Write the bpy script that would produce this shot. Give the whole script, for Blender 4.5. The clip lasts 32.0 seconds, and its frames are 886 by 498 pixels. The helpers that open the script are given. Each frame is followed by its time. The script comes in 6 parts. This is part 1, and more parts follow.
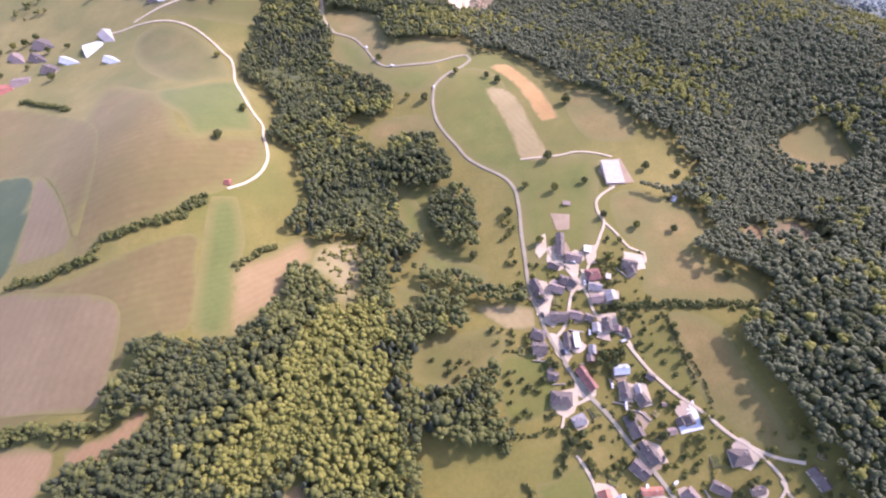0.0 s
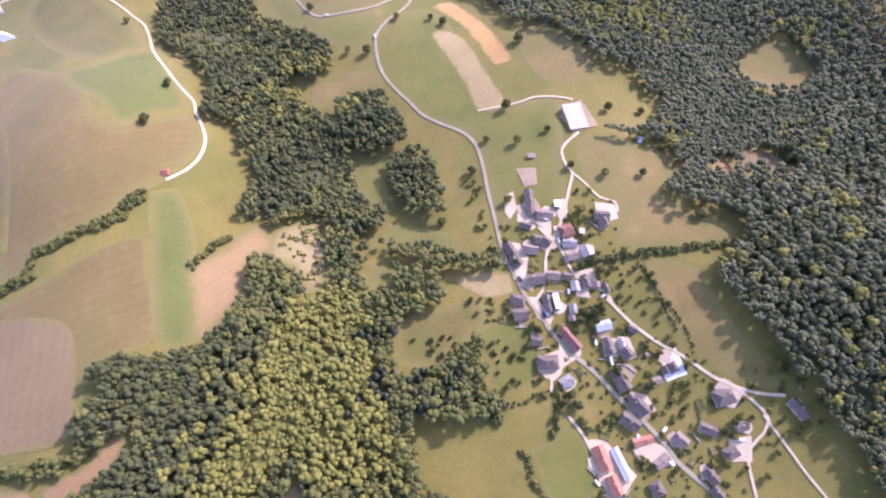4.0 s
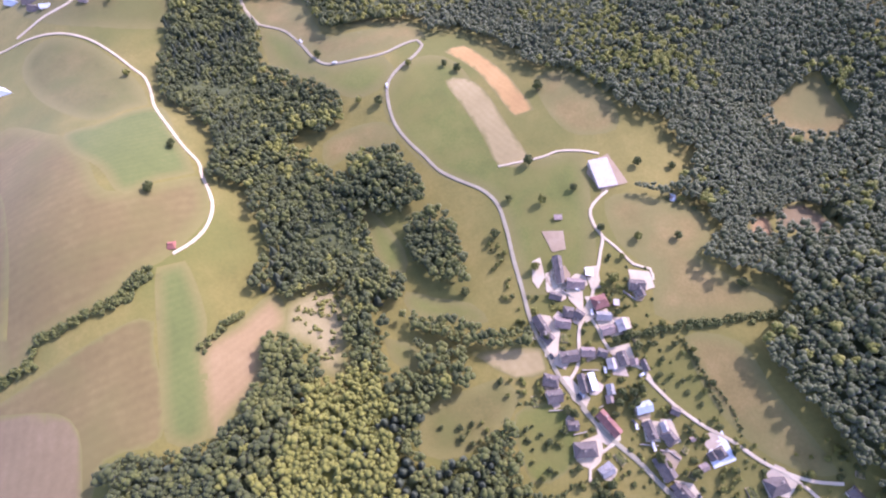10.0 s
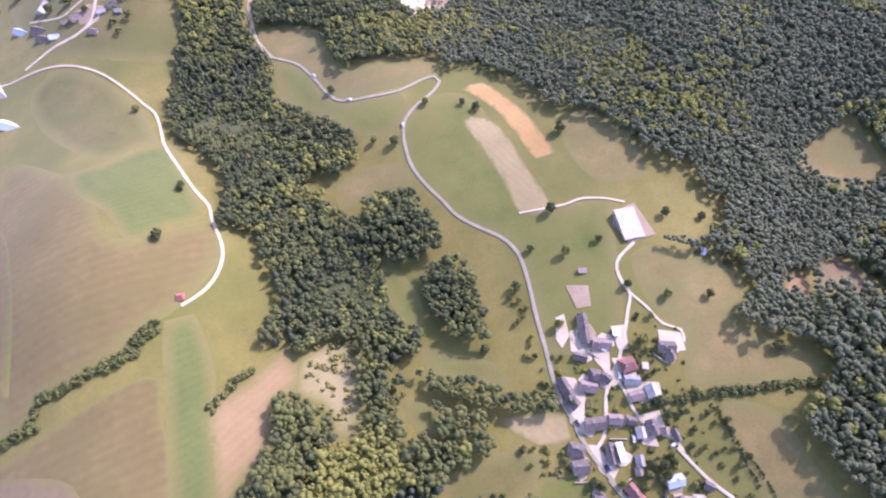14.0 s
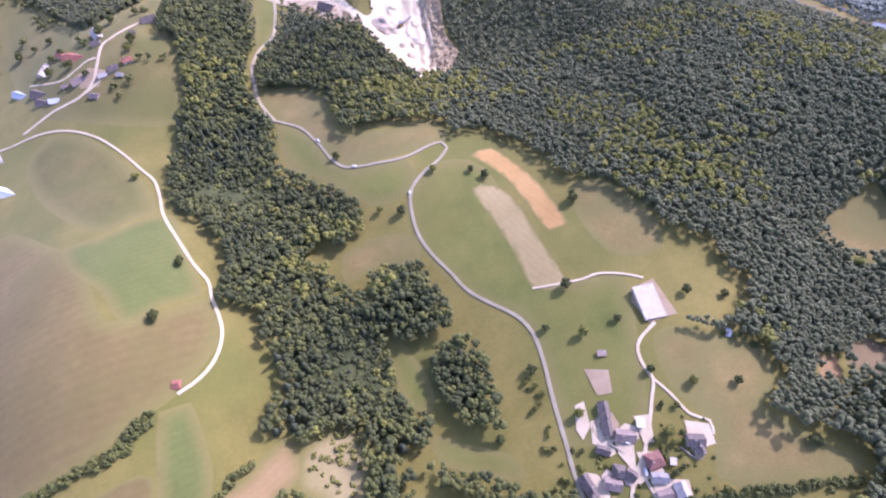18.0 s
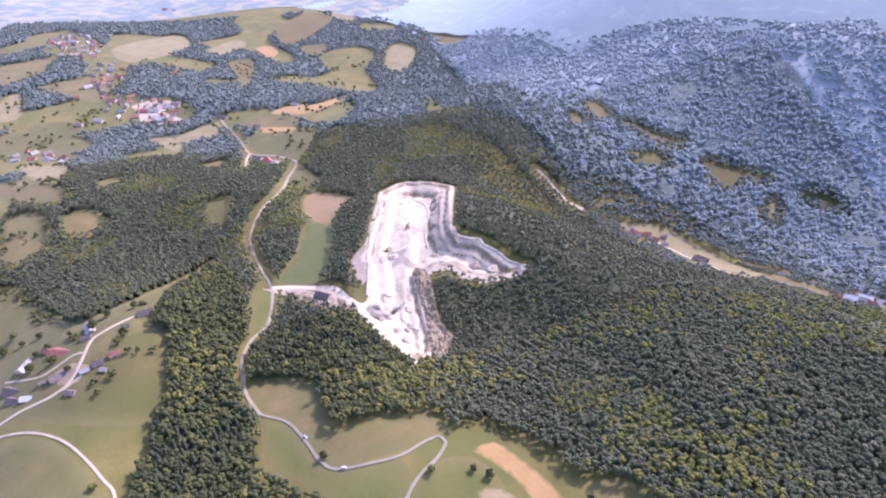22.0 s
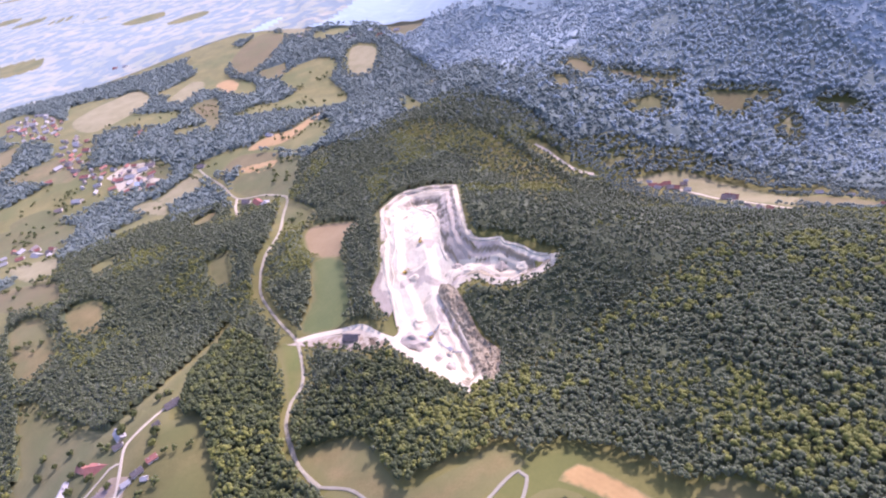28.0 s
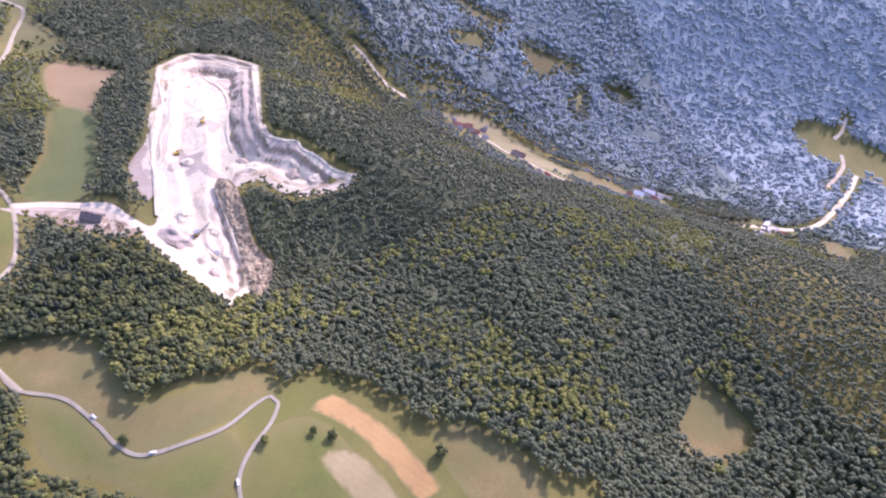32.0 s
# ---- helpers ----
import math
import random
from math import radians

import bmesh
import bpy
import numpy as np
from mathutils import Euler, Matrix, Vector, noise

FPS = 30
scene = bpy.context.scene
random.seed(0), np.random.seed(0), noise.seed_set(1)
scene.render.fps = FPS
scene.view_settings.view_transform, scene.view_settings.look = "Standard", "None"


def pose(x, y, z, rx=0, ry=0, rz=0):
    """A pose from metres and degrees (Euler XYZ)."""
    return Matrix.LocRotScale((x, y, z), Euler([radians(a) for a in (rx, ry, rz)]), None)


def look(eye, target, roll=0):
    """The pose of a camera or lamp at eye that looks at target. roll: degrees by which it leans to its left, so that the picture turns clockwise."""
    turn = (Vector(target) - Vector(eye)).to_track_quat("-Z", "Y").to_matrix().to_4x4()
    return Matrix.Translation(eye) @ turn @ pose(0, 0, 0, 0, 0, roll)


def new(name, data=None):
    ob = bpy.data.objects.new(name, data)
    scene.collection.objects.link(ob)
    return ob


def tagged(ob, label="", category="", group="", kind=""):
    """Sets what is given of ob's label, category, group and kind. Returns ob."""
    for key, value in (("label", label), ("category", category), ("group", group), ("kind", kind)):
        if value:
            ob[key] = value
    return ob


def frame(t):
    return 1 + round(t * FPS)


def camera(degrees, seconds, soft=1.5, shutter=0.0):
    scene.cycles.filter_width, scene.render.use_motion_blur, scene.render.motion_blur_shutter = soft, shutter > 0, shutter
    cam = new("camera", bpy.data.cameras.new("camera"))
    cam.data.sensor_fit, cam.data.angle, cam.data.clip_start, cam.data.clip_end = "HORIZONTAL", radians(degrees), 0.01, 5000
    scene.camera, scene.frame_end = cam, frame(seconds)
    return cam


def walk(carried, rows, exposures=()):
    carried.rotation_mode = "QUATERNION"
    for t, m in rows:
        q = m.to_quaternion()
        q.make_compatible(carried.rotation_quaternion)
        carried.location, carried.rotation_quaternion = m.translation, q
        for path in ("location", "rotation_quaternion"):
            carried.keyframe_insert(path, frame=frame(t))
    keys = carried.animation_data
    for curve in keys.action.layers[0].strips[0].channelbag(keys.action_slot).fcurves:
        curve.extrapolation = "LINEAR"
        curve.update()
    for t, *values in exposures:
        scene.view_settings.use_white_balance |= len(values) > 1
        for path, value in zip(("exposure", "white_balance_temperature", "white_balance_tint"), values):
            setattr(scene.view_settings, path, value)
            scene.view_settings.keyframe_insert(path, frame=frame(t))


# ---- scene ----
cam = camera(76.89, 32.0, soft=2.2)
PATH = [
    (0, (-0.00, 0.00, 350.00), (6.246, 53.799, 265.935), 3.79),
    (0.5, (-0.27, 4.69, 350.01), (5.558, 52.194, 262.210), 4.16),
    (1, (-0.55, 9.38, 350.03), (5.005, 51.619, 259.556), 4.50),
    (1.5, (-0.82, 14.07, 350.04), (3.070, 56.126, 259.399), -1.66),
    (2, (-1.09, 18.77, 350.06), (-2.625, 61.751, 259.780), -10.59),
    (2.5, (-1.37, 23.46, 350.07), (4.643, 65.957, 259.750), -4.09),
    (3, (-1.63, 28.15, 350.08), (8.983, 69.811, 259.795), 1.66),
    (3.5, (-1.90, 32.84, 350.09), (9.202, 74.462, 259.845), 4.12),
    (5.5, (-2.96, 51.61, 350.13), (12.139, 92.098, 259.947), 9.59),
    (6, (-3.22, 56.31, 350.14), (9.125, 97.342, 259.786), 5.69),
    (6.5, (-3.48, 61.00, 350.15), (9.034, 102.104, 259.847), 4.58),
    (7, (-3.74, 65.70, 350.15), (8.775, 106.798, 259.850), 4.52),
    (7.5, (-3.99, 70.40, 350.15), (8.511, 111.587, 259.888), 4.39),
    (8, (-4.23, 75.11, 350.15), (8.068, 116.326, 259.871), 4.18),
    (8.5, (-4.46, 79.83, 350.14), (7.617, 121.137, 259.873), 4.00),
    (9, (-4.68, 84.56, 350.12), (7.312, 125.904, 259.859), 3.91),
    (9.5, (-4.88, 89.29, 350.09), (7.024, 130.680, 259.837), 3.85),
    (10, (-5.07, 94.05, 350.05), (6.693, 135.488, 259.807), 3.68),
    (10.5, (-5.23, 98.81, 350.01), (6.365, 140.363, 259.792), 3.52),
    (11, (-5.38, 103.59, 349.95), (6.077, 145.226, 259.760), 3.39),
    (11.5, (-5.50, 108.38, 349.89), (5.877, 150.139, 259.745), 3.33),
    (12, (-5.60, 113.17, 349.82), (5.591, 155.108, 259.731), 3.10),
    (12.5, (-5.68, 117.98, 349.74), (5.494, 160.003, 259.692), 3.08),
    (13, (-5.73, 122.78, 349.66), (5.301, 164.875, 259.621), 2.91),
    (13.5, (-5.77, 127.59, 349.57), (5.207, 169.773, 259.570), 2.87),
    (15.5, (-5.82, 146.79, 349.22), (4.498, 189.689, 259.480), 2.46),
    (16, (-5.81, 151.58, 349.14), (4.584, 194.540, 259.439), 2.48),
    (16.5, (-5.80, 156.36, 349.07), (5.912, 204.543, 262.229), 2.36),
    (17, (-5.77, 161.12, 349.01), (7.367, 215.956, 266.420), 2.09),
    (17.5, (-5.73, 165.86, 348.95), (5.846, 212.758, 261.391), 2.33),
    (18, (-5.68, 170.59, 348.91), (6.280, 217.659, 261.492), 2.35),
    (18.5, (-5.62, 175.31, 348.88), (10.345, 237.732, 272.400), 1.95),
    (19, (-5.55, 180.01, 348.85), (11.231, 243.687, 273.592), 2.09),
    (19.5, (-5.47, 184.71, 348.83), (11.872, 249.759, 274.889), 1.99),
    (20, (-5.38, 189.40, 348.82), (13.229, 259.995, 280.478), 1.75),
    (20.5, (-5.28, 194.09, 348.80), (14.344, 269.413, 286.018), 1.41),
    (21, (-5.18, 198.78, 348.78), (15.440, 277.389, 290.505), 1.21),
    (21.5, (-5.06, 203.48, 348.76), (15.958, 282.576, 291.304), 1.22),
    (22, (-4.94, 208.17, 348.75), (16.040, 287.311, 291.330), 1.21),
    (22.5, (-4.81, 212.87, 348.74), (16.498, 291.954, 291.366), 2.00),
    (23, (-4.67, 217.57, 348.74), (23.118, 294.806, 291.626), 6.69),
    (23.5, (-4.51, 222.25, 348.74), (21.960, 299.963, 291.645), 7.68),
    (24, (-4.35, 226.93, 348.75), (17.340, 305.932, 291.410), 4.02),
    (24.5, (-4.17, 231.59, 348.76), (14.344, 311.364, 291.378), 1.20),
    (25, (-3.97, 236.23, 348.78), (13.244, 316.244, 291.319), 1.09),
    (25.5, (-3.75, 240.86, 348.81), (13.978, 320.833, 291.448), 0.59),
    (26, (-3.52, 245.48, 348.85), (17.597, 324.923, 291.905), -5.13),
    (26.5, (-3.26, 250.07, 348.89), (18.608, 329.474, 292.173), -7.02),
    (28.5, (-2.16, 268.38, 349.09), (18.215, 345.120, 288.304), -15.46),
    (29, (-1.87, 272.94, 349.15), (26.771, 346.682, 287.977), -11.74),
    (29.5, (-1.56, 277.50, 349.22), (37.318, 345.749, 287.323), 1.03),
    (30, (-1.24, 282.05, 349.28), (26.371, 355.661, 287.482), 7.91),
    (30.5, (-0.91, 286.60, 349.35), (38.844, 354.208, 287.318), 4.16),
    (31, (-0.58, 291.14, 349.42), (40.455, 355.418, 284.737), 2.43),
    (31.5, (-0.24, 295.67, 349.49), (40.999, 355.082, 280.430), 3.93),
    (32, (0.09, 300.21, 349.56), (49.218, 349.196, 277.543), 20.52),
]
EXPOSURES = ((0, 0.94, 5850, 43), (7, 0.96, 5560, 45), (16, 0.88, 5400, 45), (18.5, 0.78, 5380, 44), (20.5, 0.70, 5380, 45), (25, 0.70, 5480, 45), (30, 0.76, 5480, 45), (32, 0.76, 5480, 46))
walk(cam, [(t, look(eye, target, roll)) for t, eye, target, roll in PATH], EXPOSURES)

# ---- light ----
SUN_AZ, SUN_EL = radians(31.0), radians(42.0)
world = bpy.data.worlds.new("sky")
scene.world = world
world.use_nodes = True
sky = world.node_tree.nodes.new("ShaderNodeTexSky")
sky.sky_type, sky.sun_disc = "NISHITA", False
sky.sun_elevation, sky.sun_rotation = SUN_EL, radians(90.0) - SUN_AZ
sky.dust_density, sky.air_density = 2.5, 1.2
world.node_tree.links.new(sky.outputs[0], world.node_tree.nodes["Background"].inputs[0])
world.node_tree.nodes["Background"].inputs[1].default_value = 0.15
sun = new("sun", bpy.data.lights.new("sun", "SUN"))
sun.data.energy, sun.data.angle, sun.data.color = 2.8, radians(0.6), (1.0, 0.92, 0.79)
sun_dir = Vector((math.cos(SUN_EL) * math.cos(SUN_AZ), math.cos(SUN_EL) * math.sin(SUN_AZ), math.sin(SUN_EL)))
sun.matrix_world = look(sun_dir * 900.0, (0, 0, 0))

# ---- the lie of the land ----
BASE = -56.6
NEAR = (
    2.7, -4.4, -15.0, -11.1, -15.7, -0.4, -14.7, -12.0,
    20.2, 13.6, 12.9, -9.2, 4.4, 14.6, 1.2, 1.8,
    8.3, -6.4, -10.2, 9.0, -3.3, -21.8, 2.9, 13.9,
    42.4, -7.1, -15.4, -0.5, 0.0, -21.4, 5.0, 20.5,
    18.2, -20.0, 18.2, -13.3, 17.3, 12.4, 22.6, 18.4,
    -3.2, -12.6, 7.1, -15.6, -11.0, 16.5, 10.4, 1.8,
    32.1, -10.2, -0.5, -23.0, 18.4, 14.0, 0.2, 8.2,
    0.4, -15.0, -1.0, 32.3, 20.1, -16.3, -23.9, -9.0,
    -30.6, 7.3, -20.0, 14.4, -9.4, -6.7, -4.2, -1.6,
    2.3, 14.2, -5.2, -8.0, -0.7, 12.3, 7.3, -1.2,
    7.1, -27.9, 11.7, 2.9, -1.0, 1.0, 0.5, -0.9)
FAR = (
    1.6, -9.5, 13.7, 22.7, 2.9, 19.7, 25.7, 6.5, -0.0,
    31.6, -4.1, -6.3, 7.6, 39.6, 73.9, 58.4, 7.3, -3.9,
    14.6, 11.7, 3.8, 27.2, 32.4, -28.1, -14.1, -17.9, -12.0,
    -118.7, -34.1, -6.4, 15.5, -31.1, -99.9, -15.0, 7.7, -3.7,
    -20.6, 120.9, -1.4, -6.3, 6.3, 12.9, 78.5, 57.1, 11.9,
    5.5, -65.9, -78.3, 47.2, 35.3, 33.1, 61.6, 50.8, 15.8,
    -5.2, -65.9, 80.2, -28.7, -79.7, 3.5, 13.4, 20.9, 10.1,
    -15.7, 72.9, 72.4, -142.1, -35.4, 44.1, -7.6, 3.4, 9.3,
    -110.8, -86.3, -65.2, 19.2, 108.9, 49.1, 3.0, 29.5, 30.1,
    -30.5, -31.0, -34.1, 18.8, -8.3, -40.6, -1.1, 41.7, 37.0,
    10.1, 22.5, 8.5, -15.2, -59.1, -54.4, -8.8, 16.3, 14.7)

NEAR_AT = [(x, y, 82.5) for y in range(0, 1101, 110) for x in range(-200, 651, 110)]
FAR_AT = [(x, y, 285.0) for y in range(-200, 2801, 300) for x in range(-700, 1701, 300)]


def height(x, y):
    """The ground's height for arrays of x and y."""
    x, y = np.asarray(x, float), np.asarray(y, float)
    z = np.full(x.shape, BASE)
    for spots, tops in ((NEAR_AT, NEAR), (FAR_AT, FAR)):
        for (a, b, r), top in zip(spots, tops):
            z += top * np.exp(-((x - a) ** 2 + (y - b) ** 2) / (2 * r * r))
    # beyond the hill: a low plain ahead, a mountain flank to the east
    away = np.hypot(x, y - 226.0)
    out = np.clip((away - 1130.0) / 420.0, 0, 1)
    out = out * out * (3 - 2 * out)
    side = np.clip((x / np.maximum(away, 1.0) - 0.22) / 0.42, 0, 1)
    side = side * side * (3 - 2 * side)
    plain = -128.0 + 14.0 * np.sin(x / 290.0 + 0.8) * np.sin(y / 370.0) + 6.0 * np.sin(x / 130.0 + y / 170.0)
    flank = 15.0 + 0.30 * np.clip(away - 1130.0, -100, 1500.0)
    return z + (plain + (flank - plain) * side - z) * out


def h1(x, y):
    return float(height(np.array([x]), np.array([y]))[0])


QUARRY = [(66, 569), (52, 598), (34, 635), (23, 666), (37, 676), (42, 721), (37, 744), (50, 777), (73, 858), (86, 914), (127, 932), (158, 914), (186, 878), (168, 817), (148, 747), (152, 723), (173, 713), (187, 688), (198, 672), (214, 664), (204, 657), (184, 657), (159, 662), (143, 673), (133, 688), (115, 693), (96, 683), (94, 644), (94, 609), (89, 582)]
ROCK_FACE = [(89, 697), (100, 700), (107, 686), (107, 658), (105, 630), (113, 601), (106, 582), (86, 561), (85, 590), (90, 632), (90, 662)]
BENCH = [(138, 880), (170, 866), (156, 794), (146, 745), (148, 729), (170, 712), (170, 702), (152, 706), (130, 720), (116, 736), (127, 778), (133, 824)]


def inside(poly, x, y):
    """Which of the points lie in a polygon."""
    x, y = np.asarray(x, float), np.asarray(y, float)
    hit = np.zeros(x.shape, bool)
    for (ax, ay), (bx, by) in zip(poly, poly[1:] + poly[:1]):
        if ay != by:
            hit ^= ((ay > y) != (by > y)) & (x < (bx - ax) * (y - ay) / (by - ay) + ax)
    return hit


def edge_gap(line, x, y, closed=True):
    """The distance of points from a polyline."""
    x, y = np.asarray(x, float), np.asarray(y, float)
    best = np.full(x.shape, 1e9)
    ends = list(zip(line, line[1:] + line[:1])) if closed else list(zip(line, line[1:]))
    for (ax, ay), (bx, by) in ends:
        dx, dy = bx - ax, by - ay
        u = np.clip(((x - ax) * dx + (y - ay) * dy) / (dx * dx + dy * dy + 1e-9), 0, 1)
        best = np.minimum(best, np.hypot(x - ax - u * dx, y - ay - u * dy))
    return best


# ---- materials ----
def material(name, colours, scale=1.0, rough=0.9, bump=0.0, fine=8.0, spread=0.5, island=0.0, furrows=0.0, angle=0.0, metal=0.0, big=None, big_scale=0.02, haze_sheen=0.0, edged=False, tone=0.0):
    """A surface of mixed tones: broad stains, fine grain, bump; furrows: the spacing of drill lines."""
    m = bpy.data.materials.new(name)
    m.use_nodes = True
    nt = m.node_tree
    n, link = nt.nodes, nt.links.new
    bsdf = n["Principled BSDF"]
    bsdf.inputs["Roughness"].default_value, bsdf.inputs["Metallic"].default_value = rough, metal
    bsdf.inputs["Specular IOR Level"].default_value = 0.25
    # sheen brightens surfaces seen at grazing angles, in place of haze
    bsdf.inputs["Sheen Weight"].default_value, bsdf.inputs["Sheen Roughness"].default_value = haze_sheen, 0.6
    bsdf.inputs["Sheen Tint"].default_value = (0.82, 0.9, 1.0, 1) if haze_sheen > 0.7 else (0.95, 0.97, 0.95, 1)
    geo = n.new("ShaderNodeNewGeometry")
    wide, tight = n.new("ShaderNodeTexNoise"), n.new("ShaderNodeTexNoise")
    for tex, s, d in ((wide, 0.05 * scale, 5), (tight, 0.05 * scale * fine, 6)):
        tex.inputs["Scale"].default_value, tex.inputs["Detail"].default_value = s, d
        tex.inputs["Roughness"].default_value = 0.62
        link(geo.outputs["Position"], tex.inputs["Vector"])
    add = n.new("ShaderNodeMath")
    add.operation, add.use_clamp = "MULTIPLY_ADD", False
    link(tight.outputs[0], add.inputs[0])
    add.inputs[1].default_value = spread
    link(wide.outputs[0], add.inputs[2])
    last = add
    if furrows:
        rot = n.new("ShaderNodeMapping")
        rot.inputs["Rotation"].default_value = (0, 0, radians(angle))
        link(geo.outputs["Position"], rot.inputs["Vector"])
        wave = n.new("ShaderNodeTexWave")
        wave.inputs["Scale"].default_value, wave.inputs["Distortion"].default_value = 0.314 / furrows, 6.0
        wave.inputs["Detail Scale"].default_value, wave.inputs["Detail"].default_value = 0.4, 2
        link(rot.outputs[0], wave.inputs["Vector"])
        more = n.new("ShaderNodeMath")
        more.operation = "MULTIPLY_ADD"
        link(wave.outputs["Fac"], more.inputs[0])
        more.inputs[1].default_value = 0.08
        link(last.outputs[0], more.inputs[2])
        last = more
    if tone:
        att = n.new("ShaderNodeAttribute")
        att.attribute_name = "tone"
        more = n.new("ShaderNodeMath")
        more.operation = "MULTIPLY_ADD"
        link(att.outputs["Fac"], more.inputs[0])
        more.inputs[1].default_value = tone
        link(last.outputs[0], more.inputs[2])
        last = more
    if island:
        more = n.new("ShaderNodeMath")
        more.operation = "MULTIPLY_ADD"
        link(geo.outputs["Random Per Island"], more.inputs[0])
        more.inputs[1].default_value = island
        link(last.outputs[0], more.inputs[2])
        last = more
    ramp = n.new("ShaderNodeValToRGB")
    lo, hi = 0.5 + 0.5 * spread - 0.24 - 0.1 * spread, 0.5 + 0.5 * spread + 0.24 + 0.1 * spread + island + tone + (0.12 if furrows else 0)
    span = ramp.color_ramp
    while len(span.elements) < len(colours):
        span.elements.new(0.5)
    for k, (el, col) in enumerate(zip(span.elements, colours)):
        el.position = max(0.0, min(1.0, (lo + (hi - lo) * k / (len(colours) - 1)) / 2.0))
        el.color = (*col, 1)
    half = n.new("ShaderNodeMath")
    half.operation = "MULTIPLY"
    half.inputs[1].default_value = 0.5
    link(last.outputs[0], half.inputs[0])
    link(half.outputs[0], ramp.inputs[0])
    out = ramp.outputs[0]
    if big:
        blot = n.new("ShaderNodeTexNoise")
        blot.inputs["Scale"].default_value, blot.inputs["Detail"].default_value = big_scale, 3
        link(geo.outputs["Position"], blot.inputs["Vector"])
        cut = n.new("ShaderNodeMapRange")
        cut.inputs["From Min"].default_value, cut.inputs["From Max"].default_value = 0.45, 0.62
        link(blot.outputs[0], cut.inputs[0])
        mix = n.new("ShaderNodeMix")
        mix.data_type = "RGBA"
        link(cut.outputs[0], mix.inputs["Factor"])
        link(out, mix.inputs["A"])
        mix.inputs["B"].default_value = (*big, 1)
        soft = n.new("ShaderNodeMix")
        soft.data_type = "RGBA"
        soft.inputs["Factor"].default_value = 0.65
        link(out, soft.inputs["A"])
        link(mix.outputs["Result"], soft.inputs["B"])
        out = soft.outputs["Result"]
    if edged:
        att, rim = n.new("ShaderNodeAttribute"), n.new("ShaderNodeValToRGB")
        att.attribute_name = "fade"
        for el, at, col in zip(rim.color_ramp.elements, (0.3, 0.7), ((0.188, 0.168, 0.05), (0.245, 0.21, 0.072))):
            el.position, el.color = at, (*col, 1)
        link(half.outputs[0], rim.inputs[0])
        wave_in = n.new("ShaderNodeMath")
        wave_in.operation, wave_in.use_clamp = "MULTIPLY_ADD", True
        link(wide.outputs[0], wave_in.inputs[0])
        wave_in.inputs[1].default_value = 0.5
        lower = n.new("ShaderNodeMath")
        lower.operation = "MULTIPLY_ADD"
        link(att.outputs["Fac"], lower.inputs[0])
        lower.inputs[1].default_value, lower.inputs[2].default_value = 1.3, -0.4
        link(lower.outputs[0], wave_in.inputs[2])
        blend = n.new("ShaderNodeMix")
        blend.data_type = "RGBA"
        link(wave_in.outputs[0], blend.inputs["Factor"])
        link(rim.outputs[0], blend.inputs["A"])
        link(out, blend.inputs["B"])
        out = blend.outputs["Result"]
    link(out, bsdf.inputs["Base Color"])
    if bump:
        b = n.new("ShaderNodeBump")
        b.inputs["Strength"].default_value, b.inputs["Distance"].default_value = bump, 0.5
        link(tight.outputs[0], b.inputs["Height"])
        link(b.outputs[0], bsdf.inputs["Normal"])
    return m


